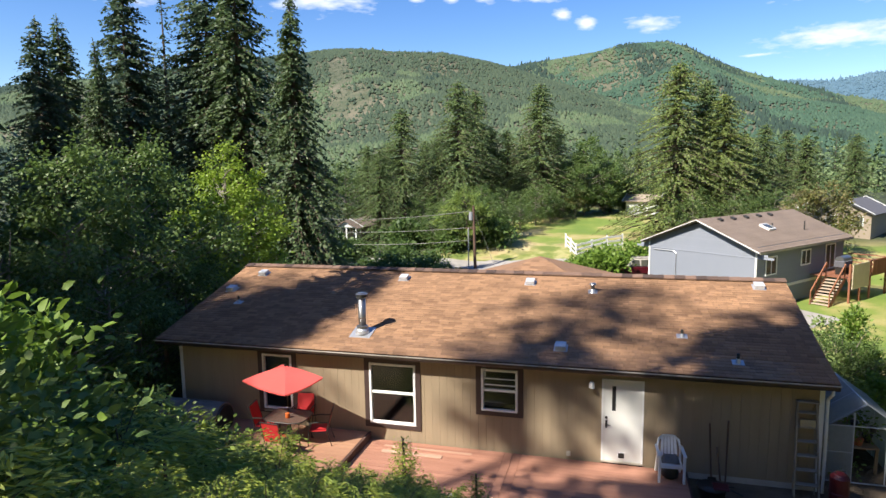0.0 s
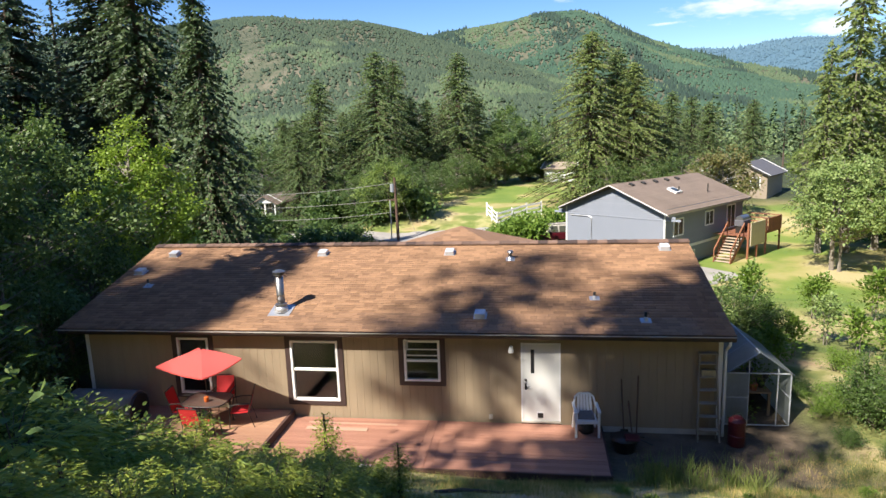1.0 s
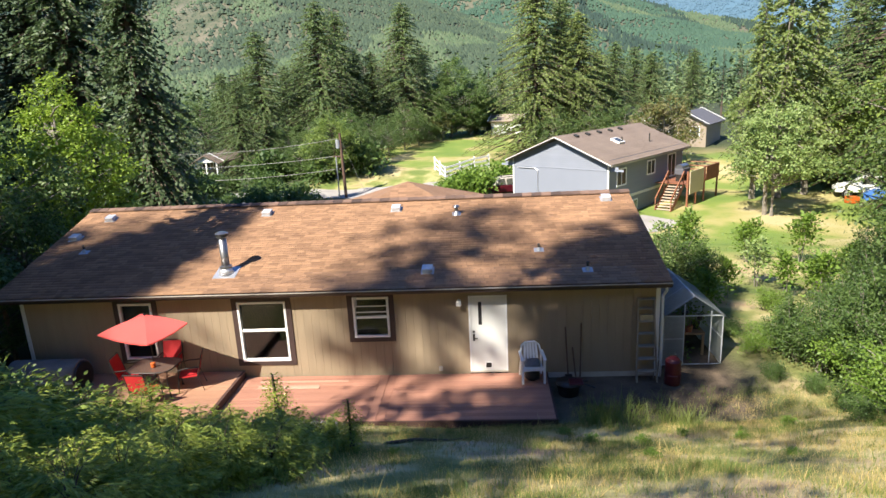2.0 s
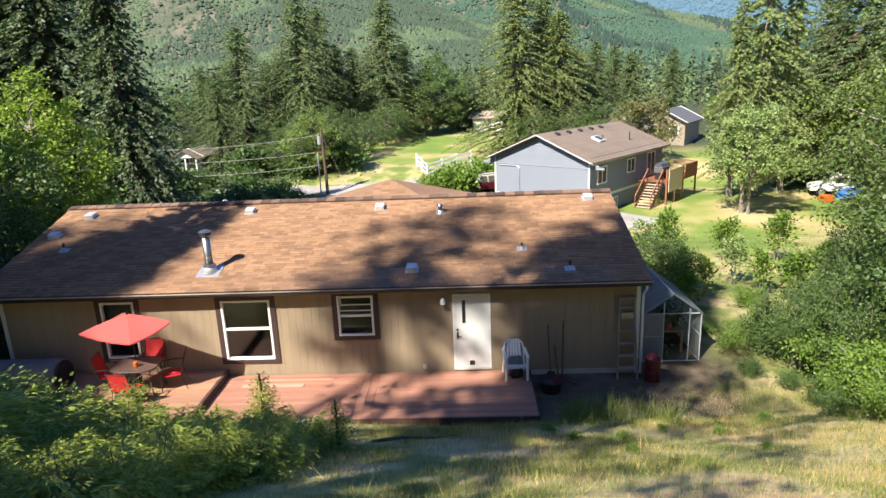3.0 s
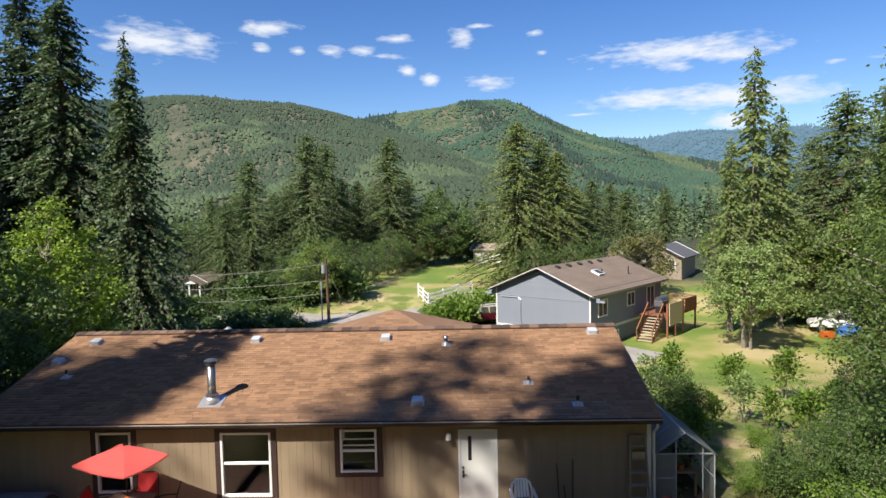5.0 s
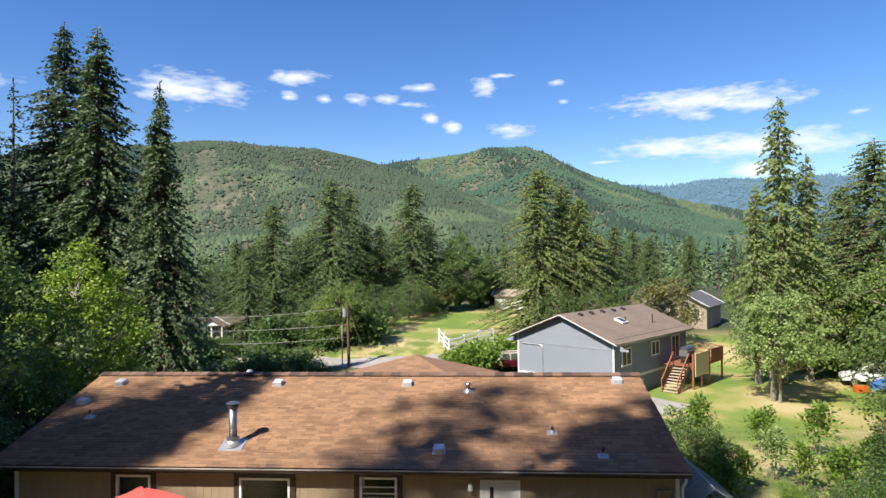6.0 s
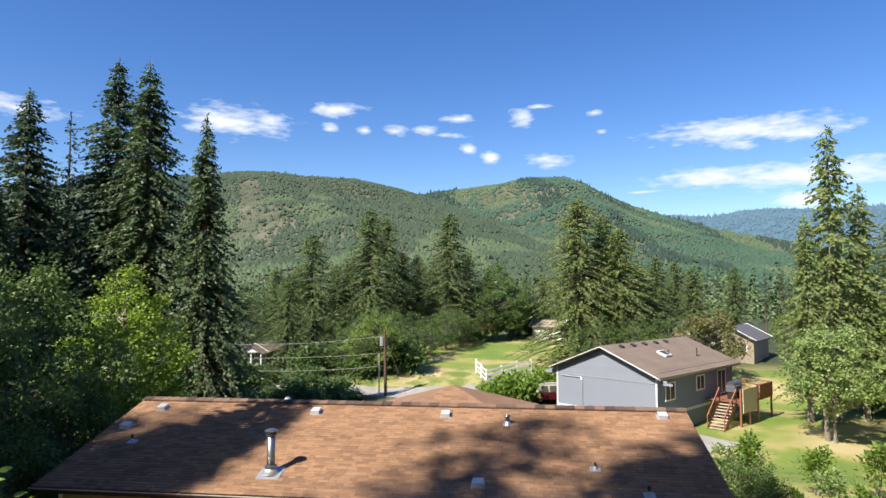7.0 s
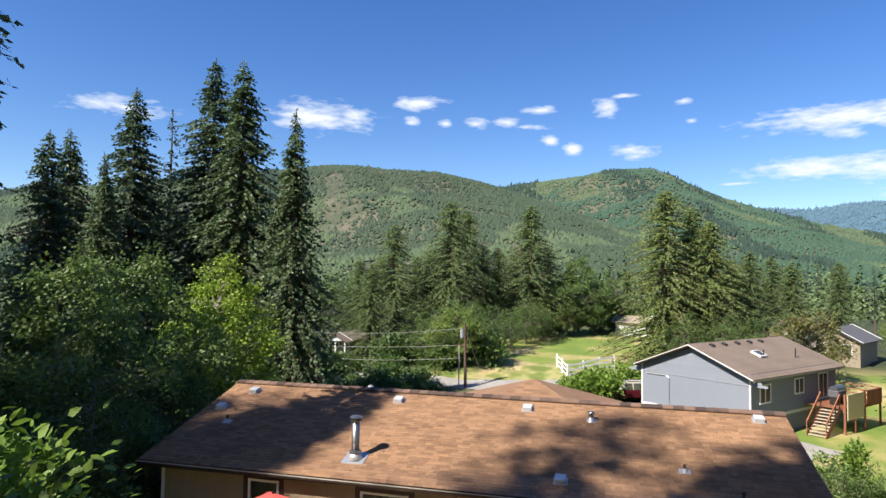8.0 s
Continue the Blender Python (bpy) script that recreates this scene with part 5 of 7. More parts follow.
def shrub_belt():
    rng = random.Random(21)
    eye = 7.35
    # bearing, distance, elevation of the top, kind
    rows = [(-55, 8, -9), (-52, 7.0, -12), (-49, 8.2, -14.5), (-46, 9, -17), (-43, 8.6, -18.5), (-40.5, 9.4, -20), (-38, 9.2, -21.5), (-35.5, 9.8, -23.5),
            (-54, 5.6, -17), (-50, 5.2, -21), (-46, 5.6, -24), (-42, 6.0, -26), (-38, 6.4, -28), (-34.5, 6.8, -30), (-48, 4.2, -29), (-53, 4.2, -24), (-57, 5, -14), (-57, 7, -9)]
    for az, d, el in rows:
        x, y = polar(az, d)
        top = eye + d * math.tan(radians(el))
        h = max(0.55, top - ground_at(x, y))
        if el < -22:
            put("young_cedar", FRONDS[rng.choice((0, 2))], x, y, "feathery yellow-green young cedar on the bank", "shrub", "young cedars on the bank", rng.uniform(0, 360), min(h / 1.15, 1.4))
            continue
        put("shrub", BUSHES[rng.choice((0, 1, 1, 3, 0, 2))], x, y, "leafy dark green shrub on the bank", "shrub", "shrubs on the bank", rng.uniform(0, 360), min(h / 1.55, 1.7))
    rows = [(-31, 8.6, -26.5), (-33.4, 9.0, -25.2), (-28.5, 8.8, -27.5), (-26, 9.2, -28.3), (-23.5, 9.4, -29), (-21, 9.2, -29.8), (-18.5, 9.5, -29.2), (-15.8, 9.6, -29.8), (-29, 7.2, -31), (-25.5, 7.6, -31.5), (-22, 7.8, -32), (-18.6, 8.2, -32),
            (-33, 7.0, -30), (-36, 6.0, -32), (-28, 6.2, -35), (-12.5, 9.2, -31.5), (-39.5, 8.2, -22.8), (-43.5, 7.2, -22.5), (-30, 9.6, -25.8), (-27, 8.2, -29.5), (-24, 8.4, -30.5), (-20, 8.6, -31), (-33, 8, -27.8), (-36, 8.6, -25), (-37, 7.6, -27), (-40, 7, -27), (-42.5, 7.4, -24.5), (-45, 6.6, -26), (-48, 5.0, -26), (-44, 5.0, -28.5), (-40, 5.4, -30), (-36, 5.2, -33), (-32, 5.6, -34), (-31.5, 7.6, -29), (-34.5, 8.2, -26.5), (-19.8, 7.2, -33.5), (-23.8, 6.8, -34)]
    for az, d, el in rows:
        x, y = polar(az, d)
        top = eye + d * math.tan(radians(el))
        h = max(0.5, top - ground_at(x, y))
        put("young_cedar", FRONDS[rng.choice((0, 0, 2, 2, 0, 1))], x, y, "feathery yellow-green young cedar on the bank", "shrub", "young cedars on the bank", rng.uniform(0, 360), min((h + 0.12) / 1.12, 1.5))
    x, y = polar(-19.4, 9.9)
    put("young_fir", FRONDS[1], x, y, "small upright young fir below the deck", "shrub", "", 30, 0.85)
    # by the end of the house and along the lawn
    rows = [(17.5, 21.5, 0.9), (19.5, 23, 1.0), (21.8, 22.5, 0.9), (24.0, 24, 1.0), (26.2, 23, 0.95), (16.3, 25, 1.0), (28.5, 22, 1.0), (30.5, 24, 1.1), (20.4, 20.4, 0.8), (18.3, 27, 1.1), (23, 28, 1), (27, 28, 1.1)]
    for az, d, s in rows:
        x, y = polar(az, d)
        put("sapling", SAPLING[rng.choice((0, 1))], x, y, "thin upright sapling at the edge of the lawn", "shrub", "saplings by the lawn", rng.uniform(0, 360), s * rng.uniform(0.9, 1.15))
    rows = [(17.6, 22.4, 1.2, 2), (18.8, 21.4, 0.9, 0), (19.6, 22.6, 0.8, 2), (25.5, 18.0, 0.55, 0), (28, 17.5, 0.75, 1), (30.0, 17.2, 0.9, 1), (32, 16.6, 1.0, 0), (34.5, 16, 1.1, 1), (29.4, 15.8, 0.4, 1), (31.8, 15.2, 0.55, 1), (34.4, 14.6, 0.6, 0), (37, 13.8, 0.9, 0),
            (27.0, 20, 0.7, 0), (30.4, 20.5, 0.7, 2), (33, 19.5, 0.9, 2), (35.6, 18.6, 1.1, 2), (26.3, 16.2, 0.45, 1), (24.0, 17.6, 0.42, 0), (22.6, 18.8, 0.4, 1), (38.5, 17, 1.3, 2), (41, 15, 1.3, 2), (31.6, 23, 0.9, 2), (28.6, 24.5, 0.7, 2), (34, 24, 1.1, 2), (25, 21.5, 0.5, 0), (36.2, 12.4, 0.6, 0), (32.8, 13.2, 0.45, 1), (27, 17.8, 0.62, 2), (29.5, 17.0, 0.68, 2), (32, 16.8, 0.72, 2), (34.5, 15.8, 0.72, 2), (30.8, 18.8, 0.75, 2), (33.5, 18.0, 0.8, 2)]
    for az, d, s, k in rows:
        x, y = polar(az, d)
        put("bramble", BRAMBLES[k], x, y, "green bramble bush on the grassy bank", "shrub", "brambles by the lawn", rng.uniform(0, 360), s * rng.uniform(1.0, 1.5) * (1.0 if d < 19 else 0.85))
    for i in range(16):
        x, y = rng.uniform(-3, 8.5), rng.uniform(-8.6, -3.6)
        put("weed", WEED, x, y, "low green weed in the dry grass", "weed", "weeds in the grass", rng.uniform(0, 360), rng.uniform(0.09, 0.17))
    # laurel mass by the fence
    for az, d, s in ((-2.6, 57, 0.85), (-1.5, 56, 1.0), (-0.2, 55, 1.05), (0.9, 57, 1.1), (-0.9, 58, 0.95), (-2.0, 59, 0.8), (1.8, 59, 1.2), (-3.3, 58.5, 0.65)):
        x, y = polar(az, d)
        put("laurel", LAUREL, x, y, "rounded bright green bush below the fence", "shrub", "bushes below the fence", rng.uniform(0, 360), s * rng.uniform(1.0, 1.5) * (1.0 if d < 19 else 0.85))
    for i in range(16):
        az, d = rng.uniform(-26, -9), rng.uniform(64, 76)
        x, y = polar(az, d)
        put("laurel", LAUREL_SHADED, x, y, "green bush along the lane, leaves coloured dark for shadow", "shrub", "bushes along the lane", rng.uniform(0, 360), rng.uniform(0.8, 1.7) * (0.4 if -25.5 < az < -21 else 1))
    for az, d in ((-15.5, 54), (-17, 56), (-18.6, 54.5), (-20.2, 56), (-21.8, 55), (-23.5, 54), (-25.2, 56), (-27, 54), (-16.2, 60), (-19.4, 60), (-22.6, 60), (-25.8, 61)):
        x, y = polar(az, d)
        put("laurel", LAUREL_SHADED, x, y, "green bush along the lane, leaves coloured dark for shadow", "shrub", "bushes along the lane", rng.uniform(0, 360), rng.uniform(0.7, 1.1) * (0.85 if az < -21 else 1))
    for i in range(22):
        az, d = rng.uniform(-34, -20), rng.uniform(24, 40)
        x, y = polar(az, d)
        put("laurel", LAUREL_SHADED, x, y, "dark green undergrowth beside the house", "shrub", "undergrowth beside the house", rng.uniform(0, 360), rng.uniform(0.7, 1.2))


LAUREL = bush(2.0, 1.7, 81, M["shrub_bright"], 1800, 0.28, stems=14, fold=0)
# bushes that stand in shadow: the shade is put into the leaf colour
LAUREL_SHADED = bush(2.2, 1.8, 82, M["alder"], 1400, 0.30, stems=14, fold=0)
shrub_belt()
# a near tree at the right of the lawn
NEAR = broadleaf(11, 3.0, 91, M["near_leaf"], M["bark_pale"], low=0.05, clumps=210, leaves=140, size=0.095, clump=0.42, stems=2, ragged=0.55)
for az, d, s in ((38.6, 19.5, 1.02), (44, 18, 1.2), (36.6, 29, 0.9), (42, 27, 1.3)):
    plant("alder_tree", NEAR, *polar(az, d), "tall leafy alder beside the lawn", "tree", "alders beside the lawn", az * 50, s)

# ---- on the deck ----
DZ = -0.045
HZ = RAISE + 0.004


def patio_chair(x, y, turn):
    c = thing("patio_chair", (x, y, HZ), "red sling patio chair with a dark metal frame", "chair", "chairs round the table", turn=turn)
    part("seat", Geo().add([(-0.24, -0.22, 0.42), (0.24, -0.22, 0.42), (0.24, 0.0, 0.40), (-0.24, 0.0, 0.40), (0.24, 0.22, 0.41), (-0.24, 0.22, 0.41), (-0.24, -0.22, 0.405), (0.24, -0.22, 0.405), (0.24, 0.0, 0.385), (-0.24, 0.0, 0.385), (0.24, 0.22, 0.395), (-0.24, 0.22, 0.395)],
                           [(0, 1, 2, 3), (3, 2, 4, 5), (6, 9, 8, 7), (9, 11, 10, 8), (0, 6, 7, 1), (5, 4, 10, 11), (0, 3, 9, 6), (3, 5, 11, 9), (1, 7, 8, 2), (2, 8, 10, 4)]), M["red_sling"], c)
    part("backrest", Geo().sheet([(-0.24, 0.235, 0.42), (0.24, 0.235, 0.42), (0.23, 0.36, 0.92), (-0.23, 0.36, 0.92)], 0.014), M["red_sling"], c)
    for s in (-1, 1):
        part("leg", Geo().tube([(0.26 * s, -0.26, 0.0), (0.26 * s, -0.23, 0.42), (0.26 * s, -0.20, 0.62)], 0.013, 8), M["dark_metal"], c)
        part("leg", Geo().tube([(0.26 * s, 0.34, 0.0), (0.26 * s, 0.22, 0.41), (0.25 * s, 0.37, 0.94)], 0.013, 8), M["dark_metal"], c)
        part("armrest", Geo().tube([(0.26 * s, -0.22, 0.62), (0.27 * s, 0.0, 0.645), (0.26 * s, 0.29, 0.63)], 0.018, 8), M["dark_metal"], c)
    part("top_rail", Geo().tube([(-0.25, 0.37, 0.94), (0.25, 0.37, 0.94)], 0.013, 8), M["dark_metal"], c)
    return c


patio_chair(-7.82, -1.80, 176)
patio_chair(-7.12, -0.95, -72)
patio_chair(-8.62, -1.0, 98)
patio_chair(-7.9, -0.38, 8)
table = thing("patio_table", (-7.9, -1.12, HZ), "dark rounded-square patio table with a brown glass top", "table")
g = Geo()
n = 28
ring = [(0.56 * math.copysign(abs(math.cos(a)) ** 0.5, math.cos(a)), 0.44 * math.copysign(abs(math.sin(a)) ** 0.5, math.sin(a))) for a in [2 * math.pi * i / n for i in range(n)]]
g.add([(x, y, 0.715) for x, y in ring] + [(x, y, 0.705) for x, y in ring], [tuple(range(n)), tuple(range(2 * n - 1, n - 1, -1))] + [(i, (i + 1) % n, n + (i + 1) % n, n + i) for i in range(n)])
part("tabletop", g, M["table_glass"], table)
part("rim", Geo().tube([(x * 1.015, y * 1.02, 0.708) for x, y in ring + ring[:1]], 0.016, 6, False), M["dark_metal"], table)
for sx in (-1, 1):
    for sy in (-1, 1):
        part("leg", Geo().tube([(0.50 * sx, 0.34 * sy, 0.0), (0.42 * sx, 0.28 * sy, 0.35), (0.48 * sx, 0.33 * sy, 0.70)], 0.015, 8), M["dark_metal"], table)
cup = thing("candle_jar", (-7.85, -1.25, HZ + 0.716), "small amber candle jar on the patio table", "jar")
part("jar", Geo().tube([(0, 0, 0), (0, 0, 0.02), (0, 0, 0.12), (0, 0, 0.13)], [0.05, 0.058, 0.058, 0.045], 14), M["orange"], cup)
# tilted square umbrella
umb = thing("patio_umbrella", (-7.9, -1.12, HZ), "tilted red square patio umbrella standing in the table", "umbrella")
top = Vector((0.10, -0.2, 2.13))
cor = [Vector((-1.15, -0.25, 1.66)), Vector((0.42, -0.84, 1.62)), Vector((1.17, -0.28, 1.93)), Vector((-0.38, 0.32, 1.93))]
part("pole", Geo().tube([(0, 0, 0), (0, 0, 1.35), (top.x, top.y, top.z)], 0.019, 10), M["dark_metal"], umb)
g = Geo()
rows = 6
for i in range(4):
    a, b = cor[i], cor[(i + 1) % 4]
    k = len(g.v)
    for r in range(rows + 1):
        t = r / rows
        for j in range(rows + 1):
            s = j / rows
            e = a.lerp(b, s) + Vector((0, 0, 0.0))
            p = top.lerp(e, t)
            p.z -= 0.05 * math.sin(math.pi * s) * t * t - 0.03 * math.sin(math.pi * t)
            g.v.append(tuple(p))
    for r in range(rows):
        for j in range(rows):
            q = k + r * (rows + 1) + j
            g.f.append((q, q + 1, q + rows + 2, q + rows + 1))
    # valance
    k = len(g.v)
    for j in range(9):
        e = a.lerp(b, j / 8)
        e.z -= 0.05 * math.sin(math.pi * j / 8)
        g.v += [tuple(e), tuple(e - Vector((0, 0, 0.03 + 0.01 * (j % 2))))]
    for j in range(8):
        g.f.append((k + 2 * j, k + 2 * j + 2, k + 2 * j + 3, k + 2 * j + 1))
part("canopy", g, M["canopy"], umb, "red canvas canopy with a short valance", smooth=False)
for c in cor:
    part("rib", Geo().tube([top - Vector((0, 0, 0.03)), c - Vector((0, 0, 0.012))], 0.007, 5), M["dark_metal"], umb)
part("finial", Geo().tube([top, top + Vector((0.0, -0.02, 0.03)), top + Vector((0, -0.03, 0.06))], [0.03, 0.025, 0.008], 10), M["dark_metal"], umb)

# covered bin by the far corner
bin_ = thing("storage_bin", (-10.9, -0.80, -0.2), "weathered grey barrel-topped storage bin with dark ends", "bin")
g = Geo()
n = 14
for x in (-0.95, 0.85):
    g.v += [(x, -0.42 * math.cos(math.pi * i / n), 0.66 + 0.42 * math.sin(math.pi * i / n)) for i in range(n + 1)] + [(x, 0.42, 0.0), (x, -0.42, 0.0)]
k = n + 3
g.f += [(i, (i + 1) % k, k + (i + 1) % k, k + i) for i in range(k)] + [tuple(range(k)), tuple(range(2 * k - 1, k - 1, -1))]
part("body", g, M["grey_cover"], bin_)
part("end_cap", Geo().tube([(0.855, 0, 0.64), (0.90, 0, 0.64)], [0.40, 0.37], 20), M["black"], bin_, "round dark end")
part("lid_strip", Geo().box((-0.95, -0.46, 0.62), (0.85, -0.425, 0.67)), M["skirt"], bin_)


def plastic_chair(x, y, turn):
    c = thing("plastic_chair", (x, y, DZ), "white moulded plastic garden chair with slatted back", "chair", turn=turn)
    part("seat", Geo().box((-0.24, -0.24, 0.405), (0.24, 0.20, 0.43)), M["plastic"], c, bevel=0.012)
    g = Geo()
    pts = [(-0.25, 0.20, 0.42), (-0.26, 0.27, 0.62), (-0.22, 0.32, 0.80), (-0.12, 0.345, 0.88), (0.12, 0.345, 0.88), (0.22, 0.32, 0.80), (0.26, 0.27, 0.62), (0.25, 0.20, 0.42)]
    part("back_frame", g.tube(pts, 0.028, 8), M["plastic"], c, smooth=True)
    for i in range(5):
        xx = -0.16 + 0.08 * i
        part("slat", Geo().sheet([(xx - 0.031, 0.205, 0.42), (xx + 0.031, 0.205, 0.42), (xx * 0.85 + 0.029, 0.345, 0.87), (xx * 0.85 - 0.029, 0.345, 0.87)], 0.012), M["plastic"], c)
    for s in (-1, 1):
        part("leg", Geo().add([(s * 0.27 + dx, -0.26 + dy, z) for z, q in ((0, 0.9), (0.64, 1.0)) for dx, dy in ((-0.03 * q, -0.03 * q), (0.03 * q, -0.03 * q), (0.03 * q, 0.04 * q), (-0.03 * q, 0.04 * q))],
                              [(0, 3, 2, 1), (4, 5, 6, 7), (0, 1, 5, 4), (1, 2, 6, 5), (2, 3, 7, 6), (3, 0, 4, 7)]), M["plastic"], c, bevel=0.008)
        part("leg", Geo().bar((0.27 * s, 0.32, 0.0), (0.25 * s, 0.21, 0.43), 0.055, 0.06), M["plastic"], c, bevel=0.008)
        part("armrest", Geo().add([(s * 0.28 - 0.04, -0.30, 0.635), (s * 0.28 + 0.04, -0.30, 0.635), (s * 0.28 + 0.035, 0.28, 0.655), (s * 0.28 - 0.035, 0.28, 0.655), (s * 0.28 - 0.04, -0.30, 0.665), (s * 0.28 + 0.04, -0.30, 0.665), (s * 0.28 + 0.035, 0.28, 0.685), (s * 0.28 - 0.035, 0.28, 0.685)],
                                  [(0, 3, 2, 1), (4, 5, 6, 7), (0, 1, 5, 4), (1, 2, 6, 5), (2, 3, 7, 6), (3, 0, 4, 7)]), M["plastic"], c, bevel=0.01)
    part("front_apron", Geo().box((-0.24, -0.245, 0.34), (0.24, -0.225, 0.405)), M["plastic"], c)
    return c


plastic_chair(1.52, -0.46, 4)
rag = thing("folded_cloth", (1.52, -0.50, DZ + 0.432), "crumpled dark grey cloth lying on the plastic chair", "cloth")
g = Geo()
rng = random.Random(3)
for i in range(7):
    for j in range(7):
        g.v.append((-0.2 + 0.066 * i, -0.17 + 0.055 * j, 0.012 + 0.13 * rng.random() * (0 < i < 6 and 0 < j < 6)))
for i in range(6):
    for j in range(6):
        g.f.append((i * 7 + j, i * 7 + 7 + j, i * 7 + 8 + j, i * 7 + 1 + j))
part("cloth", g, M["grey_cover"], rag, smooth=True)
bag = thing("dark_bag", (1.52, -0.42, DZ), "dark bag stowed under the plastic chair", "bag")
part("sack", Geo().tube([(0, 0, 0), (0, 0, 0.05), (0.01, 0, 0.17), (0.02, 0, 0.27), (0.02, 0.01, 0.31)], [0.13, 0.19, 0.19, 0.11, 0.03], 14), M["black"], bag, smooth=True)

# tools against the wall
GZ = ground_at(2.5, -0.4)


def long_tool(name, foot, head, label, mat_head, blade):
    t = thing(name, (0, 0, 0), label, "tool")
    part("handle", Geo().tube([foot, head], 0.019, 8), M["pole"], t)
    part("blade", blade, mat_head, t)
    return t


sh = long_tool("shovel", (2.42, -0.42, GZ + 0.22), (2.40, -0.02, 1.18), "long-handled shovel leaning on the wall", M["dark_metal"],
               Geo().sheet([(2.32, -0.50, GZ), (2.54, -0.50, GZ), (2.52, -0.42, GZ + 0.28), (2.34, -0.42, GZ + 0.28)], 0.012))
long_tool("rake", (2.72, -0.40, GZ + 0.1), (2.80, -0.02, 1.28), "garden rake leaning on the wall", M["dark_metal"],
          Geo().bar((2.53, -0.42, GZ + 0.08), (2.91, -0.42, GZ + 0.08), 0.02, 0.03).add([], []))
long_tool("broom", (2.60, -0.52, GZ + 0.2), (2.58, -0.02, 0.62), "short broom leaning on the wall", M["wood"],
          Geo().sheet([(2.48, -0.56, GZ), (2.72, -0.56, GZ), (2.66, -0.50, GZ + 0.24), (2.54, -0.50, GZ + 0.24)], 0.03))
tub = thing("garden_tub", (2.36, -0.95, ground_at(2.4, -0.95)), "round black plastic tub with a red scoop on it", "tub")
part("tub", Geo().tube([(0, 0, 0), (0, 0, 0.02), (0, 0, 0.30), (0, 0, 0.32), (0, 0, 0.31), (0, 0, 0.05)], [0.22, 0.24, 0.30, 0.32, 0.29, 0.23], 22, False), M["black"], tub, smooth=True)
part("soil", Geo().tube([(0, 0, 0.20), (0, 0, 0.24)], [0.27, 0.2], 18), M["roof_base"], tub)
part("scoop", Geo().sheet([(0.0, -0.2, 0.32), (0.34, -0.16, 0.30), (0.34, 0.08, 0.33), (0.0, 0.06, 0.35)], 0.05), M["red_paint"], tub, "red plastic scoop", bevel=0.015)
part("scoop_handle", Geo().tube([(0.3, -0.05, 0.33), (0.62, -0.12, 0.22)], 0.02, 8), M["black"], tub)

# folded step ladder
lad = thing("step_ladder", (4.38, -0.30, ground_at(4.4, -0.3)), "weathered wooden step ladder leaning on the wall", "ladder")
for s in (-1, 1):
    part("rail", Geo().bar((0.25 * s, -0.10, 0.0), (0.19 * s, 0.24, 2.12), 0.032, 0.085, (0, 1, 0)), M["ladder"], lad)
    part("rear_rail", Geo().bar((0.22 * s, 0.10, 0.0), (0.17 * s, 0.27, 1.95), 0.025, 0.04, (0, 1, 0)), M["ladder"], lad)
for i in range(6):
    z = 0.28 + 0.315 * i
    t = z / 2.12
    w = 0.25 - 0.06 * t
    part("tread", Geo().box((-w, -0.15 + 0.34 * t, z - 0.012), (w, 0.0 + 0.34 * t, z + 0.014)), M["ladder"], lad)
part("top_shelf", Geo().box((-0.22, 0.12, 2.10), (0.22, 0.27, 2.13)), M["ladder"], lad)
part("bracket", Geo().box((-0.15, 0.13, 1.55), (0.17, 0.18, 1.72)), M["steel"], lad)

can = thing("fuel_can", (4.98, -0.50, ground_at(5, -0.5)), "dark red metal drum standing at the house corner", "drum")
part("body", Geo().tube([(0, 0, 0), (0, 0, 0.02), (0, 0, 0.26), (0, 0, 0.28), (0, 0, 0.30), (0, 0, 0.62), (0, 0, 0.66)], [0.17, 0.19, 0.19, 0.205, 0.19, 0.19, 0.15], 20), M["red_paint"], can)
part("lid", Geo().tube([(0, 0, 0.66), (0, 0, 0.70)], [0.16, 0.12], 18), M["red_paint"], can)
part("handle", Geo().tube([(-0.1, 0, 0.69), (-0.08, 0, 0.76), (0.08, 0, 0.76), (0.1, 0, 0.69)], 0.012, 6), M["dark_metal"], can)

# wind chime under the eave
ch = thing("wind_chime", (-2.9, -0.22, 2.27), "small metal wind chime hanging from the eave", "wind chime")
part("hook", Geo().tube([(0, 0, 0), (0.01, 0, -0.06)], 0.006, 5), M["steel"], ch)
part("disc", Geo().tube([(0, 0, -0.06), (0, 0, -0.075)], 0.05, 12), M["steel"], ch)
for i in range(5):
    a = i * 1.256
    part("chime", Geo().tube([(0.035 * math.cos(a), 0.035 * math.sin(a), -0.08), (0.035 * math.cos(a), 0.035 * math.sin(a), -0.30 - 0.02 * i)], 0.007, 6), M["aluminium"], ch)

# stones below the deck
rng = random.Random(6)
for i in range(7):
    x, y, r = -4.35 + 0.2 * i + rng.uniform(-0.1, 0.1), -2.72 + rng.uniform(-0.12, 0.12), rng.uniform(0.09, 0.19)
    bm = bmesh.new()
    bmesh.ops.create_icosphere(bm, subdivisions=2, radius=r)
    for v in bm.verts:
        v.co *= 1 + 0.35 * (noise.noise(v.co * 5 + Vector((i * 9, 0, 0))))
        v.co.z *= 0.65
    me = bpy.data.meshes.new("stone")
    bm.to_mesh(me)
    bm.free()
    me.materials.append(M["rock"])
    ob = new("stone", me)
    ob.location = (x, y, ground_at(x, y) + r * 0.3)
    tagged(ob, "rounded grey field stone at the deck's edge", "stone", "stones below the deck")
lg = thing("fallen_branch", (-1.4, -5.4, ground_at(-1.4, -5.4) + 0.02), "dry fallen branch lying in the grass", "branch")
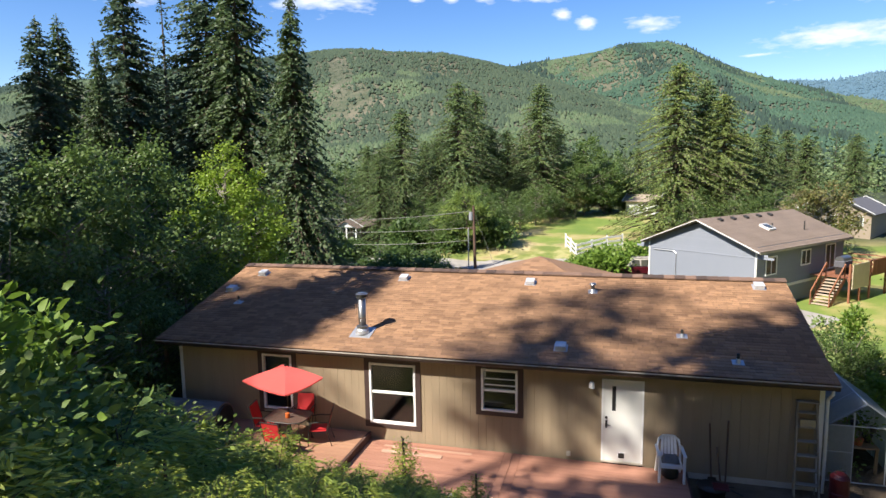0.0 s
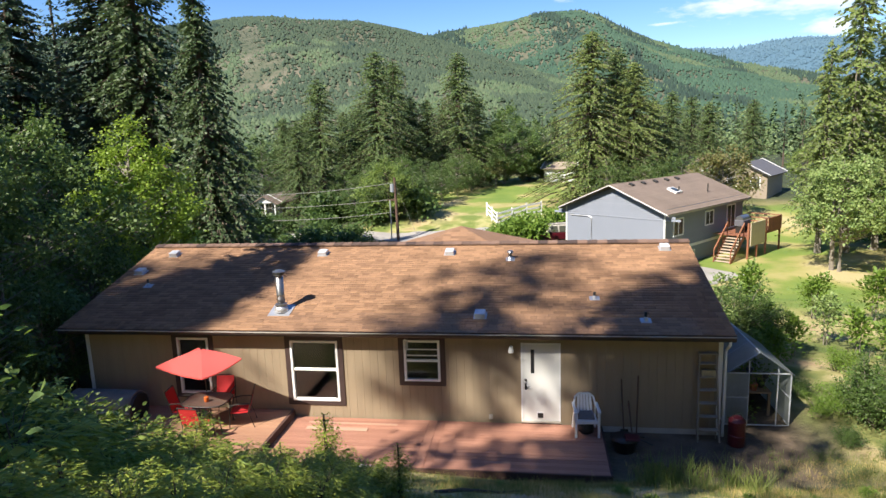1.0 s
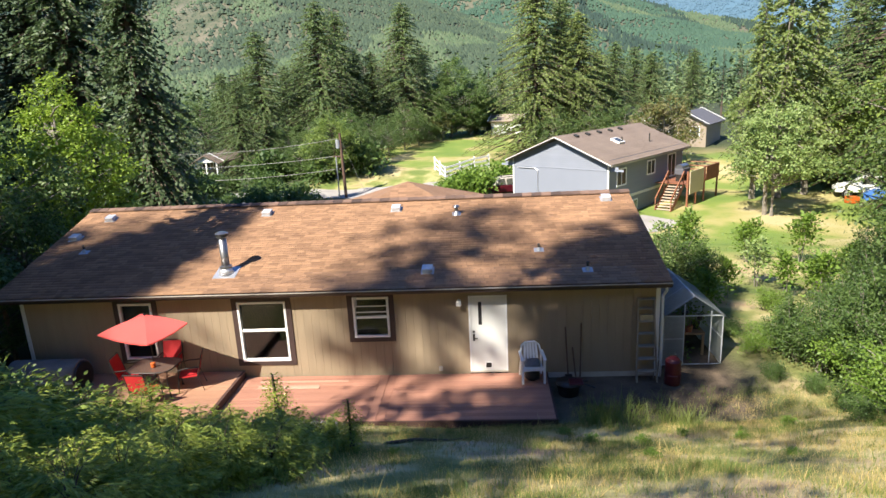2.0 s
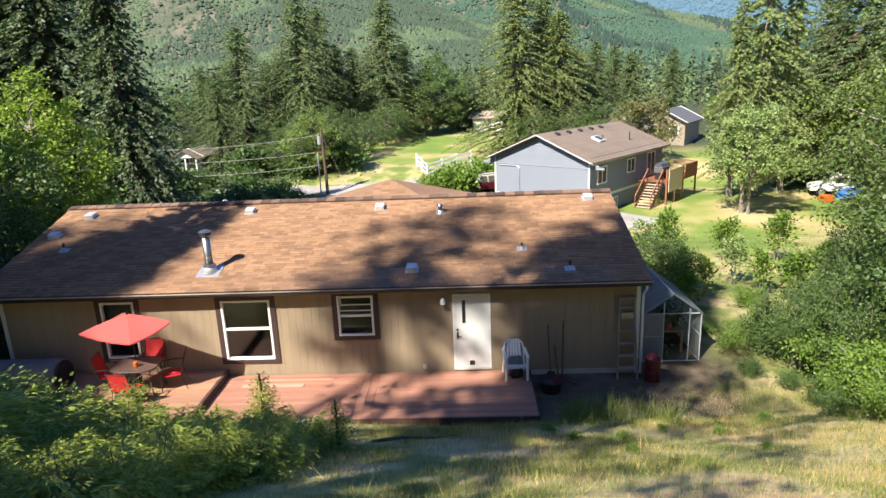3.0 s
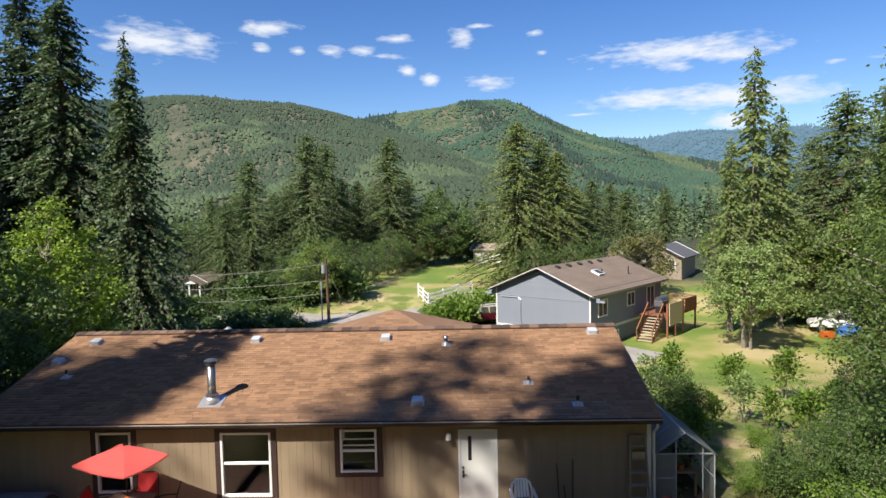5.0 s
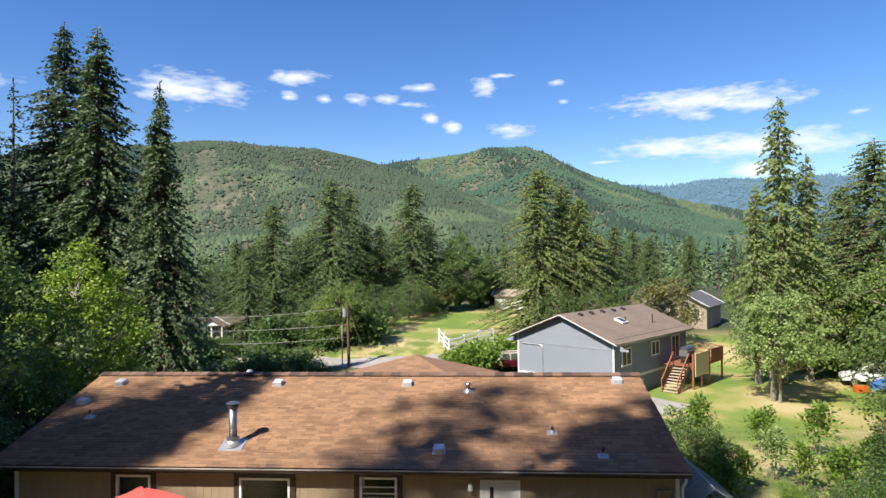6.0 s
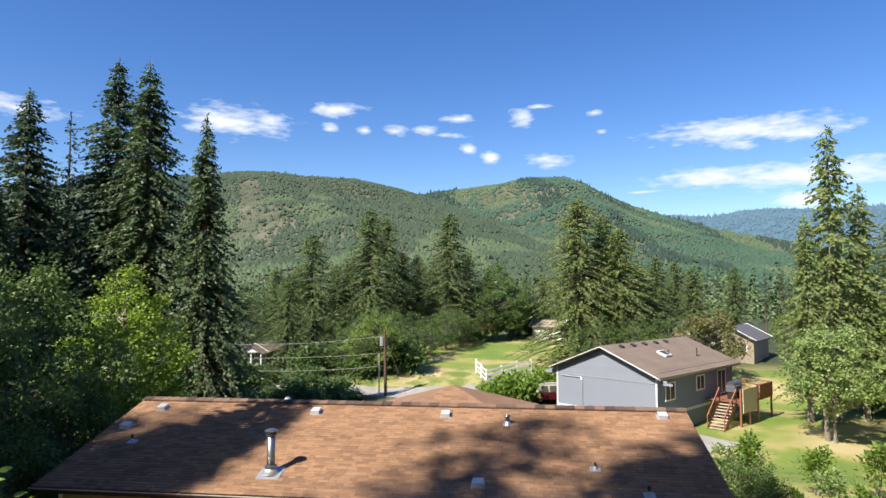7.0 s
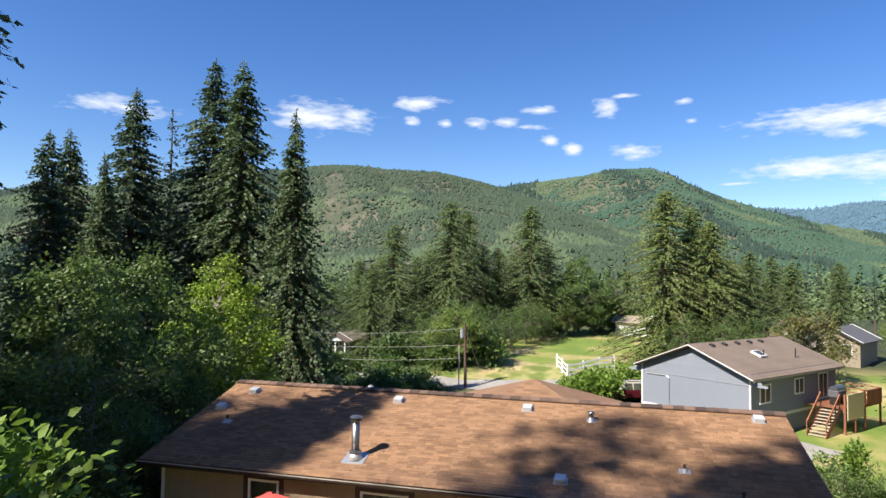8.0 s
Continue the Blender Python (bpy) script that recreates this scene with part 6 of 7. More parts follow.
part("stem", Geo().tube([(0, 0, 0), (0.5, 0.06, 0.03), (1.1, 0.03, 0.03), (1.5, 0.14, 0.02)], [0.035, 0.03, 0.022, 0.008], 7), M["bark"], lg)

# ---- greenhouse ----
gh = thing("greenhouse", (4.98, 0.45, ground_at(6, 1.2)), "small greenhouse with hazy panels and a thin metal frame", "greenhouse")
W, D, H, R = 1.5, 2.4, 1.38, 1.92
bars = []
for y in (0, D / 3, 2 * D / 3, D):
    bars += [((0, y, 0), (0, y, H)), ((W, y, 0), (W, y, H)), ((0, y, H), (W / 2, y, R)), ((W, y, H), (W / 2, y, R))]
for x, z in ((0, H), (W, H), (W / 2, R), (0, 0.03), (W, 0.03), (0, 0.75), (W, 0.75)):
    bars.append(((x, 0, z), (x, D, z)))
bars += [((0, 0, 0.03), (W, 0, 0.03)), ((W * 0.35, 0, 0), (W * 0.35, 0, 1.7)), ((W * 0.8, 0, 0), (W * 0.8, 0, 1.5)), ((0, 0, 0.75), (W * 0.35, 0, 0.75)), ((0, 0, H), (W, 0, H))]
for a, b in bars:
    part("frame_bar", Geo().bar(a, b, 0.024, 0.024), M["vent_metal"], gh)
panels = [[(0, 0.02, 0.05), (0, D - 0.02, 0.05), (0, D - 0.02, H), (0, 0.02, H)], [(W, 0.02, 0.05), (W, D - 0.02, 0.05), (W, D - 0.02, H), (W, 0.02, H)],
          [(0, -0.06, H), (W / 2, -0.06, R), (W / 2, D, R), (0, D, H)], [(W + 0.06, -0.06, H - 0.02), (W / 2, -0.06, R), (W / 2, D, R), (W + 0.06, D, H - 0.02)],
          [(0.02, D, 0.05), (W - 0.02, D, 0.05), (W - 0.02, D, H), (0.02, D, H)], [(0.02, 0, 0.05), (W * 0.35, 0, 0.05), (W * 0.35, 0, H), (0.02, 0, H)]]
for c in panels:
    part("panel", Geo().sheet(c, 0.008), M["poly"], gh)
bench = thing("plant_bench", (5.95, 1.0, ground_at(6, 1.2)), "dark wooden bench of pots inside the greenhouse", "bench")
part("top", Geo().box((-0.3, 0, 0.62), (0.3, 1.6, 0.66)), M["wood"], bench)
for x in (-0.26, 0.26):
    for y in (0.05, 1.55):
        part("leg", Geo().box((x - 0.03, y - 0.03, 0), (x + 0.03, y + 0.03, 0.62)), M["wood"], bench)
POTLEAF = bush(0.35, 0.16, 95, M["shrub"], 90, 0.09, stems=5)
for x, y, z, mt in ((5.85, 1.15, 0.66, "terracotta"), (6.1, 1.35, 0.66, "black"), (5.9, 1.75, 0.66, "black"), (6.05, 2.2, 0.66, "terracotta"), (5.5, 0.65, 0.0, "black")):
    p = thing("plant_pot", (x, y, ground_at(x, y) + z), "terracotta flower pot with a seedling" if mt == "terracotta" else "black plastic flower pot with a seedling", "flower pot", "pots in the greenhouse")
    part("pot", Geo().tube([(0, 0, 0), (0, 0, 0.15), (0, 0, 0.15), (0, 0, 0.19)], [0.075, 0.10, 0.115, 0.115], 14), M[mt], p)
    for me in POTLEAF:
        o = new("seedling" if me is POTLEAF[1] else "seedling_stem", me)
        o.parent, o.location = p, (0, 0, 0.17)
        o["kind"] = "stuff"
for x, z in ((5.65, 1.2), (6.05, 1.1)):
    p = thing("hanging_pot", (x, 0.9, ground_at(6, 1.2) + z), "small dark hanging pot inside the greenhouse", "flower pot", "hanging pots")
    part("pot", Geo().tube([(0, 0, 0), (0, 0, 0.13)], [0.06, 0.09], 12), M["black"], p)
    part("wire", Geo().tube([(0, 0, 0.12), (0, 0, 0.40)], 0.004, 4), M["wire"], p)

# ---- the grey house ----
nz = -2.62
nb = thing("grey_house", (9.08, 28.88, nz), "two-level blue-grey sided house with a weathered gable roof", "house", turn=50)
NW, NL, NE, NP = 8.2, 12.2, 4.15, 5.75
g = Geo()
prof = [(0, -0.6), (NW, -0.6), (NW, NE), (NW / 2, NP - 0.12), (0, NE)]
k = len(prof)
g.add([(0.0, y, z) for y, z in prof] + [(NL, y, z) for y, z in prof], [tuple(range(k)), tuple(range(2 * k - 1, k - 1, -1))] + [(i, (i + 1) % k, k + (i + 1) % k, k + i) for i in range(k)])
wall = part("wall", g, M["grey_siding"], nb)
z = -0.1
i = 0
while z < NE - 0.02:
    part("siding_course", Geo().add([(0.1, -0.004, z + 0.2), (NL, -0.004, z + 0.2), (NL, -0.028, z), (0.1, -0.028, z), (0.1, 0.0, z), (NL, 0.0, z)], [(0, 1, 2, 3), (3, 2, 5, 4), (0, 3, 4), (1, 5, 2)]), M["grey_siding"], wall)
    z += 0.2
z = 3.55
while z < NP - 0.5:
    w = (NP - z - 0.15) / (NP - NE) * NW / 2
    part("siding_course", Geo().add([(-0.004, NW / 2 - w, z + 0.15), (-0.004, NW / 2 + w, z + 0.15), (-0.03, NW / 2 + w, z), (-0.03, NW / 2 - w, z)], [(0, 1, 2, 3)]), M["grey_siding"], wall)
    z += 0.15
ov = 0.45
th = 0.16
nroof = part("roof", Geo().sheet([(-ov, -ov, NE - 0.24), (NL + ov, -ov, NE - 0.24), (NL + ov, NW / 2, NP), (-ov, NW / 2, NP)], th).sheet([(-ov, NW / 2, NP), (NL + ov, NW / 2, NP), (NL + ov, NW + ov, NE - 0.24), (-ov, NW + ov, NE - 0.24)], th), M["grey_roof"], nb, "weathered tan-brown shingle roof")
for r in range(30):
    t0, t1 = r / 30, (r + 1) / 30
    y0, y1 = -ov + (NW / 2 + ov) * t0, -ov + (NW / 2 + ov) * t1
    z0, z1 = NE - 0.24 + (NP - NE + 0.24) * t0 + th + 0.018, NE - 0.24 + (NP - NE + 0.24) * t1 + th + 0.004
    part("shingle_course", Geo().add([(-ov, y0, z0), (NL + ov, y0, z0), (NL + ov, y1, z1), (-ov, y1, z1), (-ov, y0, z0 - 0.03), (NL + ov, y0, z0 - 0.03)], [(0, 1, 2, 3), (4, 5, 1, 0), (0, 3, 4), (1, 5, 2)]), M["grey_roof"], nroof)
for s in (-1, 1):
    y = -ov if s < 0 else NW + ov
    part("barge_board", Geo().bar((-ov - 0.02, y, NE - 0.15), (-ov - 0.02, NW / 2, NP + 0.09), 0.04, 0.2, (1, 0, 0)), M["white"], nroof, "white barge board")
part("fascia", Geo().box((-ov, -ov - 0.04, NE - 0.26), (NL + ov, -ov - 0.003, NE - 0.08)), M["skirt"], nroof)
for x, y in ((-0.035, 0.0), (-0.035, NW)):
    part("corner_board", Geo().box((x, y - 0.06, -0.3), (x + 0.06, y + 0.06, NE)), M["white"], wall)
part("trim_band", Geo().box((0.06, -0.05, 1.27), (NL, -0.03, 1.47)), M["white"], wall, "pale band between the storeys")
part("trim_band", Geo().box((-0.05, 0.06, 1.05), (-0.02, NW - 0.06, 1.30)), M["white"], wall)
part("cable_conduit", Geo().tube([(-0.05, 7.8, 3.45), (-0.05, 6.1, 3.45), (-0.05, 5.9, 3.3), (-0.05, 5.9, 1.3)], 0.035, 6), M["aluminium"], wall, "grey conduit on the end wall")
part("meter_box", Geo().box((-0.14, 2.2, 1.3), (-0.03, 3.2, 1.55)), M["vinyl"], wall)


def far_window(parent, x0, x1, z0, z1, y=-0.03):
    w = part("window", Geo().box((x0, y - 0.05, z0), (x0 + 0.09, y, z1)).box((x1 - 0.09, y - 0.05, z0), (x1, y, z1)).box((x0 + 0.09, y - 0.05, z1 - 0.09), (x1 - 0.09, y, z1)).box((x0 + 0.09, y - 0.05, z0), (x1 - 0.09, y, z0 + 0.09))
             .box(((x0 + x1) / 2 - 0.03, y - 0.045, z0 + 0.09), ((x0 + x1) / 2 + 0.03, y, z1 - 0.09)), M["vinyl"], parent, "white-framed sliding window")
    part("pane", Geo().box((x0 + 0.09, y - 0.02, z0 + 0.09), (x1 - 0.09, y - 0.002, z1 - 0.09)), M["dark_pane"], w)


M["dark_pane"] = material("dark_window", (0.05, 0.055, 0.05), 0.12, (0.10, 0.10, 0.07), scale=1.5, amount=0.6, bump=0)
far_window(nb, 1.08, 2.5, 2.28, 3.55)
far_window(nb, 5.75, 7.1, 2.5, 3.62)
far_window(nb, 9.3, 10.8, 1.85, 3.72)
far_window(nb, 3.6, 4.3, 0.2, 1.0)
ts = math.degrees(math.atan((NP - NE + 0.24) / (NW / 2 + ov)))
for x in (1.6, 3.2, 4.9, 6.6, 8.2):
    part("roof_vent", Geo().box((-0.16, -0.16, 0), (0.16, 0.16, 0.14), pose(x, NW / 2 - 0.5, NP - 0.05, ts, 0, 0)), M["lead"], nb, "small dark roof vent")
part("skylight", Geo().box((-0.45, -0.4, 0), (0.45, 0.4, 0.14), pose(4.9, 2.0, NE + 0.93, ts, 0, 0)), M["vinyl"], nb, "pale framed skylight")
part("skylight_pane", Geo().box((-0.36, -0.31, 0.141), (0.36, 0.31, 0.15), pose(4.9, 2.0, NE + 0.93, ts, 0, 0)), M["dark_pane"], nb)
for x, y in ((5.4, 1.9), (8.6, 1.2)):
    part("vent_pipe", Geo().tube([(x, y, NE + 0.3), (x, y, NE + 1.25)], 0.05, 8), M["lead"], nb)
# its deck and stairs
dk = thing("back_deck", (9.08, 28.88, nz), "small raised wooden deck with red-brown rails", "deck", turn=50)
DH = 1.80
for i in range(11):
    part("deck_board", Geo().box((7.0, -0.1 - 0.24 * (i + 1), DH - 0.04), (12.9, -0.1 - 0.24 * i - 0.015, DH)), M["stair_wood"], dk)
for x in (7.05, 8.6, 10.2, 12.85):
    part("post", Geo().box((x - 0.06, -2.74, -0.5), (x + 0.06, -2.62, DH + 0.98)), M["stair_wood"], dk)
part("joist", Geo().box((7.0, -2.61, DH - 0.24), (12.9, -2.55, DH - 0.045)), M["stair_wood"], dk)
for z in (0.35, 0.65, 0.98):
    part("rail", Geo().box((9.9, -2.76, DH + z - 0.06), (12.9, -2.68, DH + z)), M["stair_wood"], dk)
    part("rail", Geo().box((12.83, -2.6, DH + z - 0.06), (12.91, -0.1, DH + z)), M["stair_wood"], dk)
part("screen", Geo().box((7.15, -2.83, DH - 0.75), (9.7, -2.78, DH + 0.95)), M["cream_panel"], dk, "cream panel hung on the railing")
for i in range(10):
    part("slat", Geo().box((10.3 + 0.26 * i, -2.80, DH - 0.1), (10.53 + 0.26 * i, -2.77, DH + 0.95)), M["stair_wood"], dk)
gr = thing("barbecue", (9.08, 28.88, nz), "grey covered barbecue standing on the deck", "barbecue", turn=50)
part("body", Geo().box((8.0, -1.9, DH + 0.5), (9.3, -1.2, DH + 1.0)), M["blue_roof"], gr, bevel=0.05)
part("hood", Geo().tube([(8.05, -1.55, DH + 1.02), (9.25, -1.55, DH + 1.02)], 0.30, 12), M["steel"], gr)
for x in (8.1, 9.2):
    part("leg", Geo().box((x - 0.03, -1.8, DH), (x + 0.03, -1.3, DH + 0.5)), M["dark_metal"], gr)
st = thing("stairs", (9.08, 28.88, nz), "open wooden stairs with pale treads and red-brown rails", "stairs", turn=50)
NT = 9
for i in range(NT):
    t = (i + 0.5) / NT
    x, z = 4.95 + 2.05 * t, DH * (i + 1) / (NT + 1)
    part("tread", Geo().box((x - 0.14, -2.35, z - 0.05), (x + 0.14, -1.25, z)), M["tread"], st)
for y in (-2.4, -1.2):
    part("stringer", Geo().bar((4.85, y, 0.0), (7.0, y, DH - 0.08), 0.06, 0.26), M["stair_wood"], st)
    part("handrail", Geo().bar((4.9, y, 0.95), (7.0, y, DH + 0.95), 0.07, 0.12), M["stair_wood"], st)
    for i in range(4):
        t = i / 3
        part("baluster", Geo().bar((4.9 + 2.05 * t, y, DH * t - 0.15 if i else -0.25), (4.9 + 2.05 * t, y, DH * t + 0.95), 0.06, 0.06), M["stair_wood"], st)

# ---- lane, fence and pole ----
px, py = polar(-12.4, 59)
pz = ground_at(px, py)
pole = thing("utility_pole", (px, py, pz), "brown wooden utility pole with a small grey transformer", "pole")
part("mast", Geo().tube([(0, 0, -0.5), (-0.12, 0, 3.45 - pz)], [0.15, 0.11], 10), M["pole"], pole)
part("transformer", Geo().tube([(-0.36, -0.05, 2.1 - pz), (-0.36, -0.05, 2.85 - pz)], 0.2, 12), M["aluminium"], pole, "pale cylindrical transformer")
part("bracket", Geo().box((-0.3, -0.05, 2.4 - pz), (-0.1, 0.05, 2.5 - pz)), M["dark_metal"], pole)
part("crossarm", Geo().bar((-0.9, 0, 1.35 - pz), (0.12, 0, 1.35 - pz), 0.09, 0.11), M["pole"], pole)
part("guy_wire", Geo().tube([(-0.1, 0, 2.9 - pz), (1.9, 0.4, 0.0)], 0.012, 4), M["wire"], pole)
lp = thing("conduit_pole", (px - 0.62, py - 0.1, pz), "slim pale service pole beside the utility pole", "pole")
part("mast", Geo().tube([(0, 0, -0.3), (0, 0, 1.35 - pz)], 0.06, 8), M["aluminium"], lp)
for z, sag in ((2.95, 0.7), (1.4, 0.5), (0.2, 0.6)):
    w = thing("power_line", (px, py, 0), "thin sagging overhead cable", "cable", "cables along the lane")
    part("cable", Geo().tube([(-0.3 - 26 * t, 6 * t, z - sag * 4 * t * (1 - t) - 0.9 * t) for t in [i / 14 for i in range(15)]], 0.024, 4), M["wire"], w)


def rail_fence(points, h=1.5, rails=3):
    f = thing("rail_fence", (0, 0, 0), "white-painted three-rail wooden fence", "fence")
    for i, (x, y) in enumerate(points):
        z = ground_at(x, y)
        part("post", Geo().box((x - 0.08, y - 0.08, z - 0.3), (x + 0.08, y + 0.08, z + h + 0.1)), M["white"], f)
        if i:
            x0, y0 = points[i - 1]
            z0 = ground_at(x0, y0)
            for k in range(rails):
                q = h * (k + 0.75) / rails
                part("rail", Geo().bar((x0, y0 - 0.1, z0 + q), (x, y - 0.1, z + q), 0.05, 0.17), M["white"], f)


fx, fy = polar(-4.2, 66)
gx, gy = polar(-3.3, 62.5)
hx, hy = polar(0.7, 66)
rail_fence([(fx, fy), ((fx + gx) / 2, (fy + gy) / 2), (gx, gy), (gx + (hx - gx) * 0.33, gy + (hy - gy) * 0.33), (gx + (hx - gx) * 0.66, gy + (hy - gy) * 0.66), (hx, hy)], 1.3)


def car(name, x, y, turn, paint, upper, label):
    """A tall estate car: lower body, glazed upper body, wheels."""
    c = thing(name, (x, y, ground_at(x, y)), label, "car", turn=turn)
    L_, W_ = 2.25, 0.88
    lower = [(-L_, 0.42), (-L_, 0.85), (-L_ + 0.1, 1.0), (0.95, 1.05), (2.0, 0.92), (L_, 0.75), (L_, 0.42)]
    k = len(lower)
    part("body", Geo().add([(a, -W_, b) for a, b in lower] + [(a, W_, b) for a, b in lower], [tuple(range(k)), tuple(range(2 * k - 1, k - 1, -1))] + [(i, (i + 1) % k, k + (i + 1) % k, k + i) for i in range(k)]), paint, c, bevel=0.05)
    cab = part("cabin", Geo().add([(-L_ + 0.1, -W_ * 0.97, 1.0), (0.98, -W_ * 0.97, 1.05), (0.98, W_ * 0.97, 1.05), (-L_ + 0.1, W_ * 0.97, 1.0), (-L_ + 0.35, -W_ * 0.8, 1.68), (0.3, -W_ * 0.8, 1.70), (0.3, W_ * 0.8, 1.70), (-L_ + 0.35, W_ * 0.8, 1.68)],
                                  [(0, 3, 2, 1), (4, 5, 6, 7), (0, 1, 5, 4), (1, 2, 6, 5), (2, 3, 7, 6), (3, 0, 4, 7)]), upper, c, bevel=0.04)
    for s in (-1, 1):
        for a, b in ((-1.95, -1.2), (-1.1, -0.35), (-0.25, 0.55)):
            part("side_window", Geo().sheet([(a, -s * 0.862 * 1.0, 1.1), (b, -s * 0.862, 1.1), (min(b, 0.28), -s * 0.735, 1.6), (a + 0.06, -s * 0.735, 1.6)], 0.02 * s), M["dark_pane"], cab)
        for a in (-1.4, 1.45):
            w = part("wheel", Geo().tube([(a, s * 0.68, 0.34), (a, s * 0.88, 0.34)], 0.34, 20), M["tyre"], c)
            part("rim", Geo().tube([(a, s * 0.881, 0.34), (a, s * 0.895, 0.34)], 0.2, 14), M["aluminium"], w)
    part("rear_window", Geo().sheet([(-L_ + 0.13, -0.7, 1.08), (-L_ + 0.13, 0.7, 1.08), (-L_ + 0.33, 0.6, 1.6), (-L_ + 0.33, -0.6, 1.6)], 0.02), M["dark_pane"], cab)
    part("roof_rack", Geo().box((-1.6, -0.6, 1.70), (0.1, -0.56, 1.76)).box((-1.6, 0.56, 1.70), (0.1, 0.6, 1.76)), M["dark_metal"], c)
    return c


cx, cy = polar(1.75, 56)
car("estate_car", cx, cy, 195, M["car_red"], M["skirt"], "burgundy and beige estate car parked by the grey house")
cx, cy = polar(30.8, 58)
car("white_van", cx, cy, 160, M["white"], M["white"], "white car parked beyond the lawn")
cx, cy = polar(29.9, 55)
bx = thing("orange_crate", (cx, cy, ground_at(cx, cy)), "orange plastic crate on the grass", "crate")
part("box", Geo().box((-0.4, -0.3, 0), (0.4, 0.3, 0.5)), M["orange"], bx, bevel=0.03)
cx, cy = polar(31.6, 57)
bx = thing("blue_tarpaulin", (cx, cy, ground_at(cx, cy)), "heap under a faded blue tarpaulin", "tarpaulin")
part("sheet", Geo().tube([(0, 0, -0.05), (0, 0, 0.3), (0.1, 0, 0.7), (0.1, 0, 0.8)], [1.2, 1.1, 0.5, 0.1], 9), M["tarp"], bx)


def cottage(name, x, y, turn, w, d, h, rise, wall, roof_mat, label, porch=False):
    """A far house: walls, gable roof, windows, and a porch where it has one."""
    c = thing(name, (x, y, ground_at(x, y)), label, "house", turn=turn)
    prof = [(-w / 2, -0.4), (w / 2, -0.4), (w / 2, h), (0, h + rise), (-w / 2, h)]
    part("wall", Geo().add([(a, -d / 2, b) for a, b in prof] + [(a, d / 2, b) for a, b in prof], [(0, 1, 2, 3, 4), (9, 8, 7, 6, 5)] + [(i, (i + 1) % 5, 5 + (i + 1) % 5, 5 + i) for i in range(5)]), wall, c)
    e = 0.4
    k = rise / (w / 2)
    part("roof", Geo().sheet([(-w / 2 - e, -d / 2 - e, h - e * k + 0.02), (0, -d / 2 - e, h + rise + 0.02), (0, d / 2 + e, h + rise + 0.02), (-w / 2 - e, d / 2 + e, h - e * k + 0.02)], -0.14)
         .sheet([(w / 2 + e, -d / 2 - e, h - e * k + 0.02), (0, -d / 2 - e, h + rise + 0.02), (0, d / 2 + e, h + rise + 0.02), (w / 2 + e, d / 2 + e, h - e * k + 0.02)], 0.14), roof_mat, c)
    for s, q in ((-1, -1), (1, -1), (-1, 1), (1, 1)):
        part("barge_board", Geo().bar((s * (w / 2 + e), q * (d / 2 + e + 0.03), h - e * k + 0.08), (0, q * (d / 2 + e + 0.03), h + rise + 0.1), 0.05, 0.22, (0, 1, 0)), M["white"], c)
    for a in (-w / 4, w / 4):
        win = part("window", Geo().box((a - 0.55, -d / 2 - 0.05, h * 0.4), (a + 0.55, -d / 2 - 0.01, h * 0.85)), M["vinyl"], c)
        part("pane", Geo().box((a - 0.45, -d / 2 - 0.07, h * 0.4 + 0.1), (a + 0.45, -d / 2 - 0.051, h * 0.85 - 0.1)), M["dark_pane"], win)
    if porch:
        for a in (-w / 2 + 0.15, 0, w / 2 - 0.15):
            part("porch_post", Geo().box((a - 0.08, -d / 2 - 1.7, -0.4), (a + 0.08, -d / 2 - 1.54, h)), M["white"], c)
        f = -d / 2 - 1.8
        part("porch_gable", Geo().add([(-w / 2, f, h - 0.1), (w / 2, f, h - 0.1), (0, f, h + rise - 0.05), (-w / 2, f + 0.08, h - 0.1), (w / 2, f + 0.08, h - 0.1), (0, f + 0.08, h + rise - 0.05)],
                                      [(0, 1, 2), (5, 4, 3), (0, 3, 4, 1), (1, 4, 5, 2), (2, 5, 3, 0)]), M["white"], c, "cream-white boarded gable")
        for s in (-1, 1):
            part("porch_roof", Geo().sheet([(s * (w / 2 + e), f - 0.3, h - e * k + 0.03), (0, f - 0.3, h + rise + 0.03), (0, -d / 2 - e, h + rise + 0.03), (s * (w / 2 + e), -d / 2 - e, h - e * k + 0.03)], 0.12 * s), roof_mat, c)
    return c


x, y = polar(-22.7, 86)
cottage("cottage", x, y, 0, 2.9, 7.0, 1.95, 0.8, M["tan_siding"], M["grey_roof"], "small tan cottage with a white gabled porch under trees", True)
cottage("far_house", 26.0, 64.3, -32.5, 5.0, 7.0, 2.6, 1.3, M["tan_siding"], M["blue_roof"], "tan house with a slate-grey gable roof among trees")
x, y = polar(2.5, 99)
cottage("small_house", x, y, 70, 3.2, 4.6, 2.1, 0.8, M["white"], M["tan_siding"], "small pale house at the top of the meadow")
x, y = polar(14.3, 86)
cottage("far_house", x, y, 20, 7.0, 8, 2.6, 1.6, M["brown_siding"], M["grey_roof"], "brown-roofed house behind the grey house")
x, y = polar(-21.2, 33)
dish = thing("satellite_dish", (x, y, ground_at(x, y)), "small grey satellite dish on a pole behind the roof", "satellite dish")
part("mast", Geo().tube([(0, 0, -0.2), (0, 0, 7.35 - 33 * math.tan(radians(9.6)) - ground_at(x, y))], 0.03, 8), M["steel"], dish)
zt = 7.35 - 33 * math.tan(radians(9.6)) - ground_at(x, y)
part("reflector", Geo().tube([(0.0, 0.0, zt), (0.03, -0.05, zt + 0.03), (0.06, -0.10, zt + 0.06)], [0.04, 0.14, 0.19], 18), M["aluminium"], dish, smooth=True)

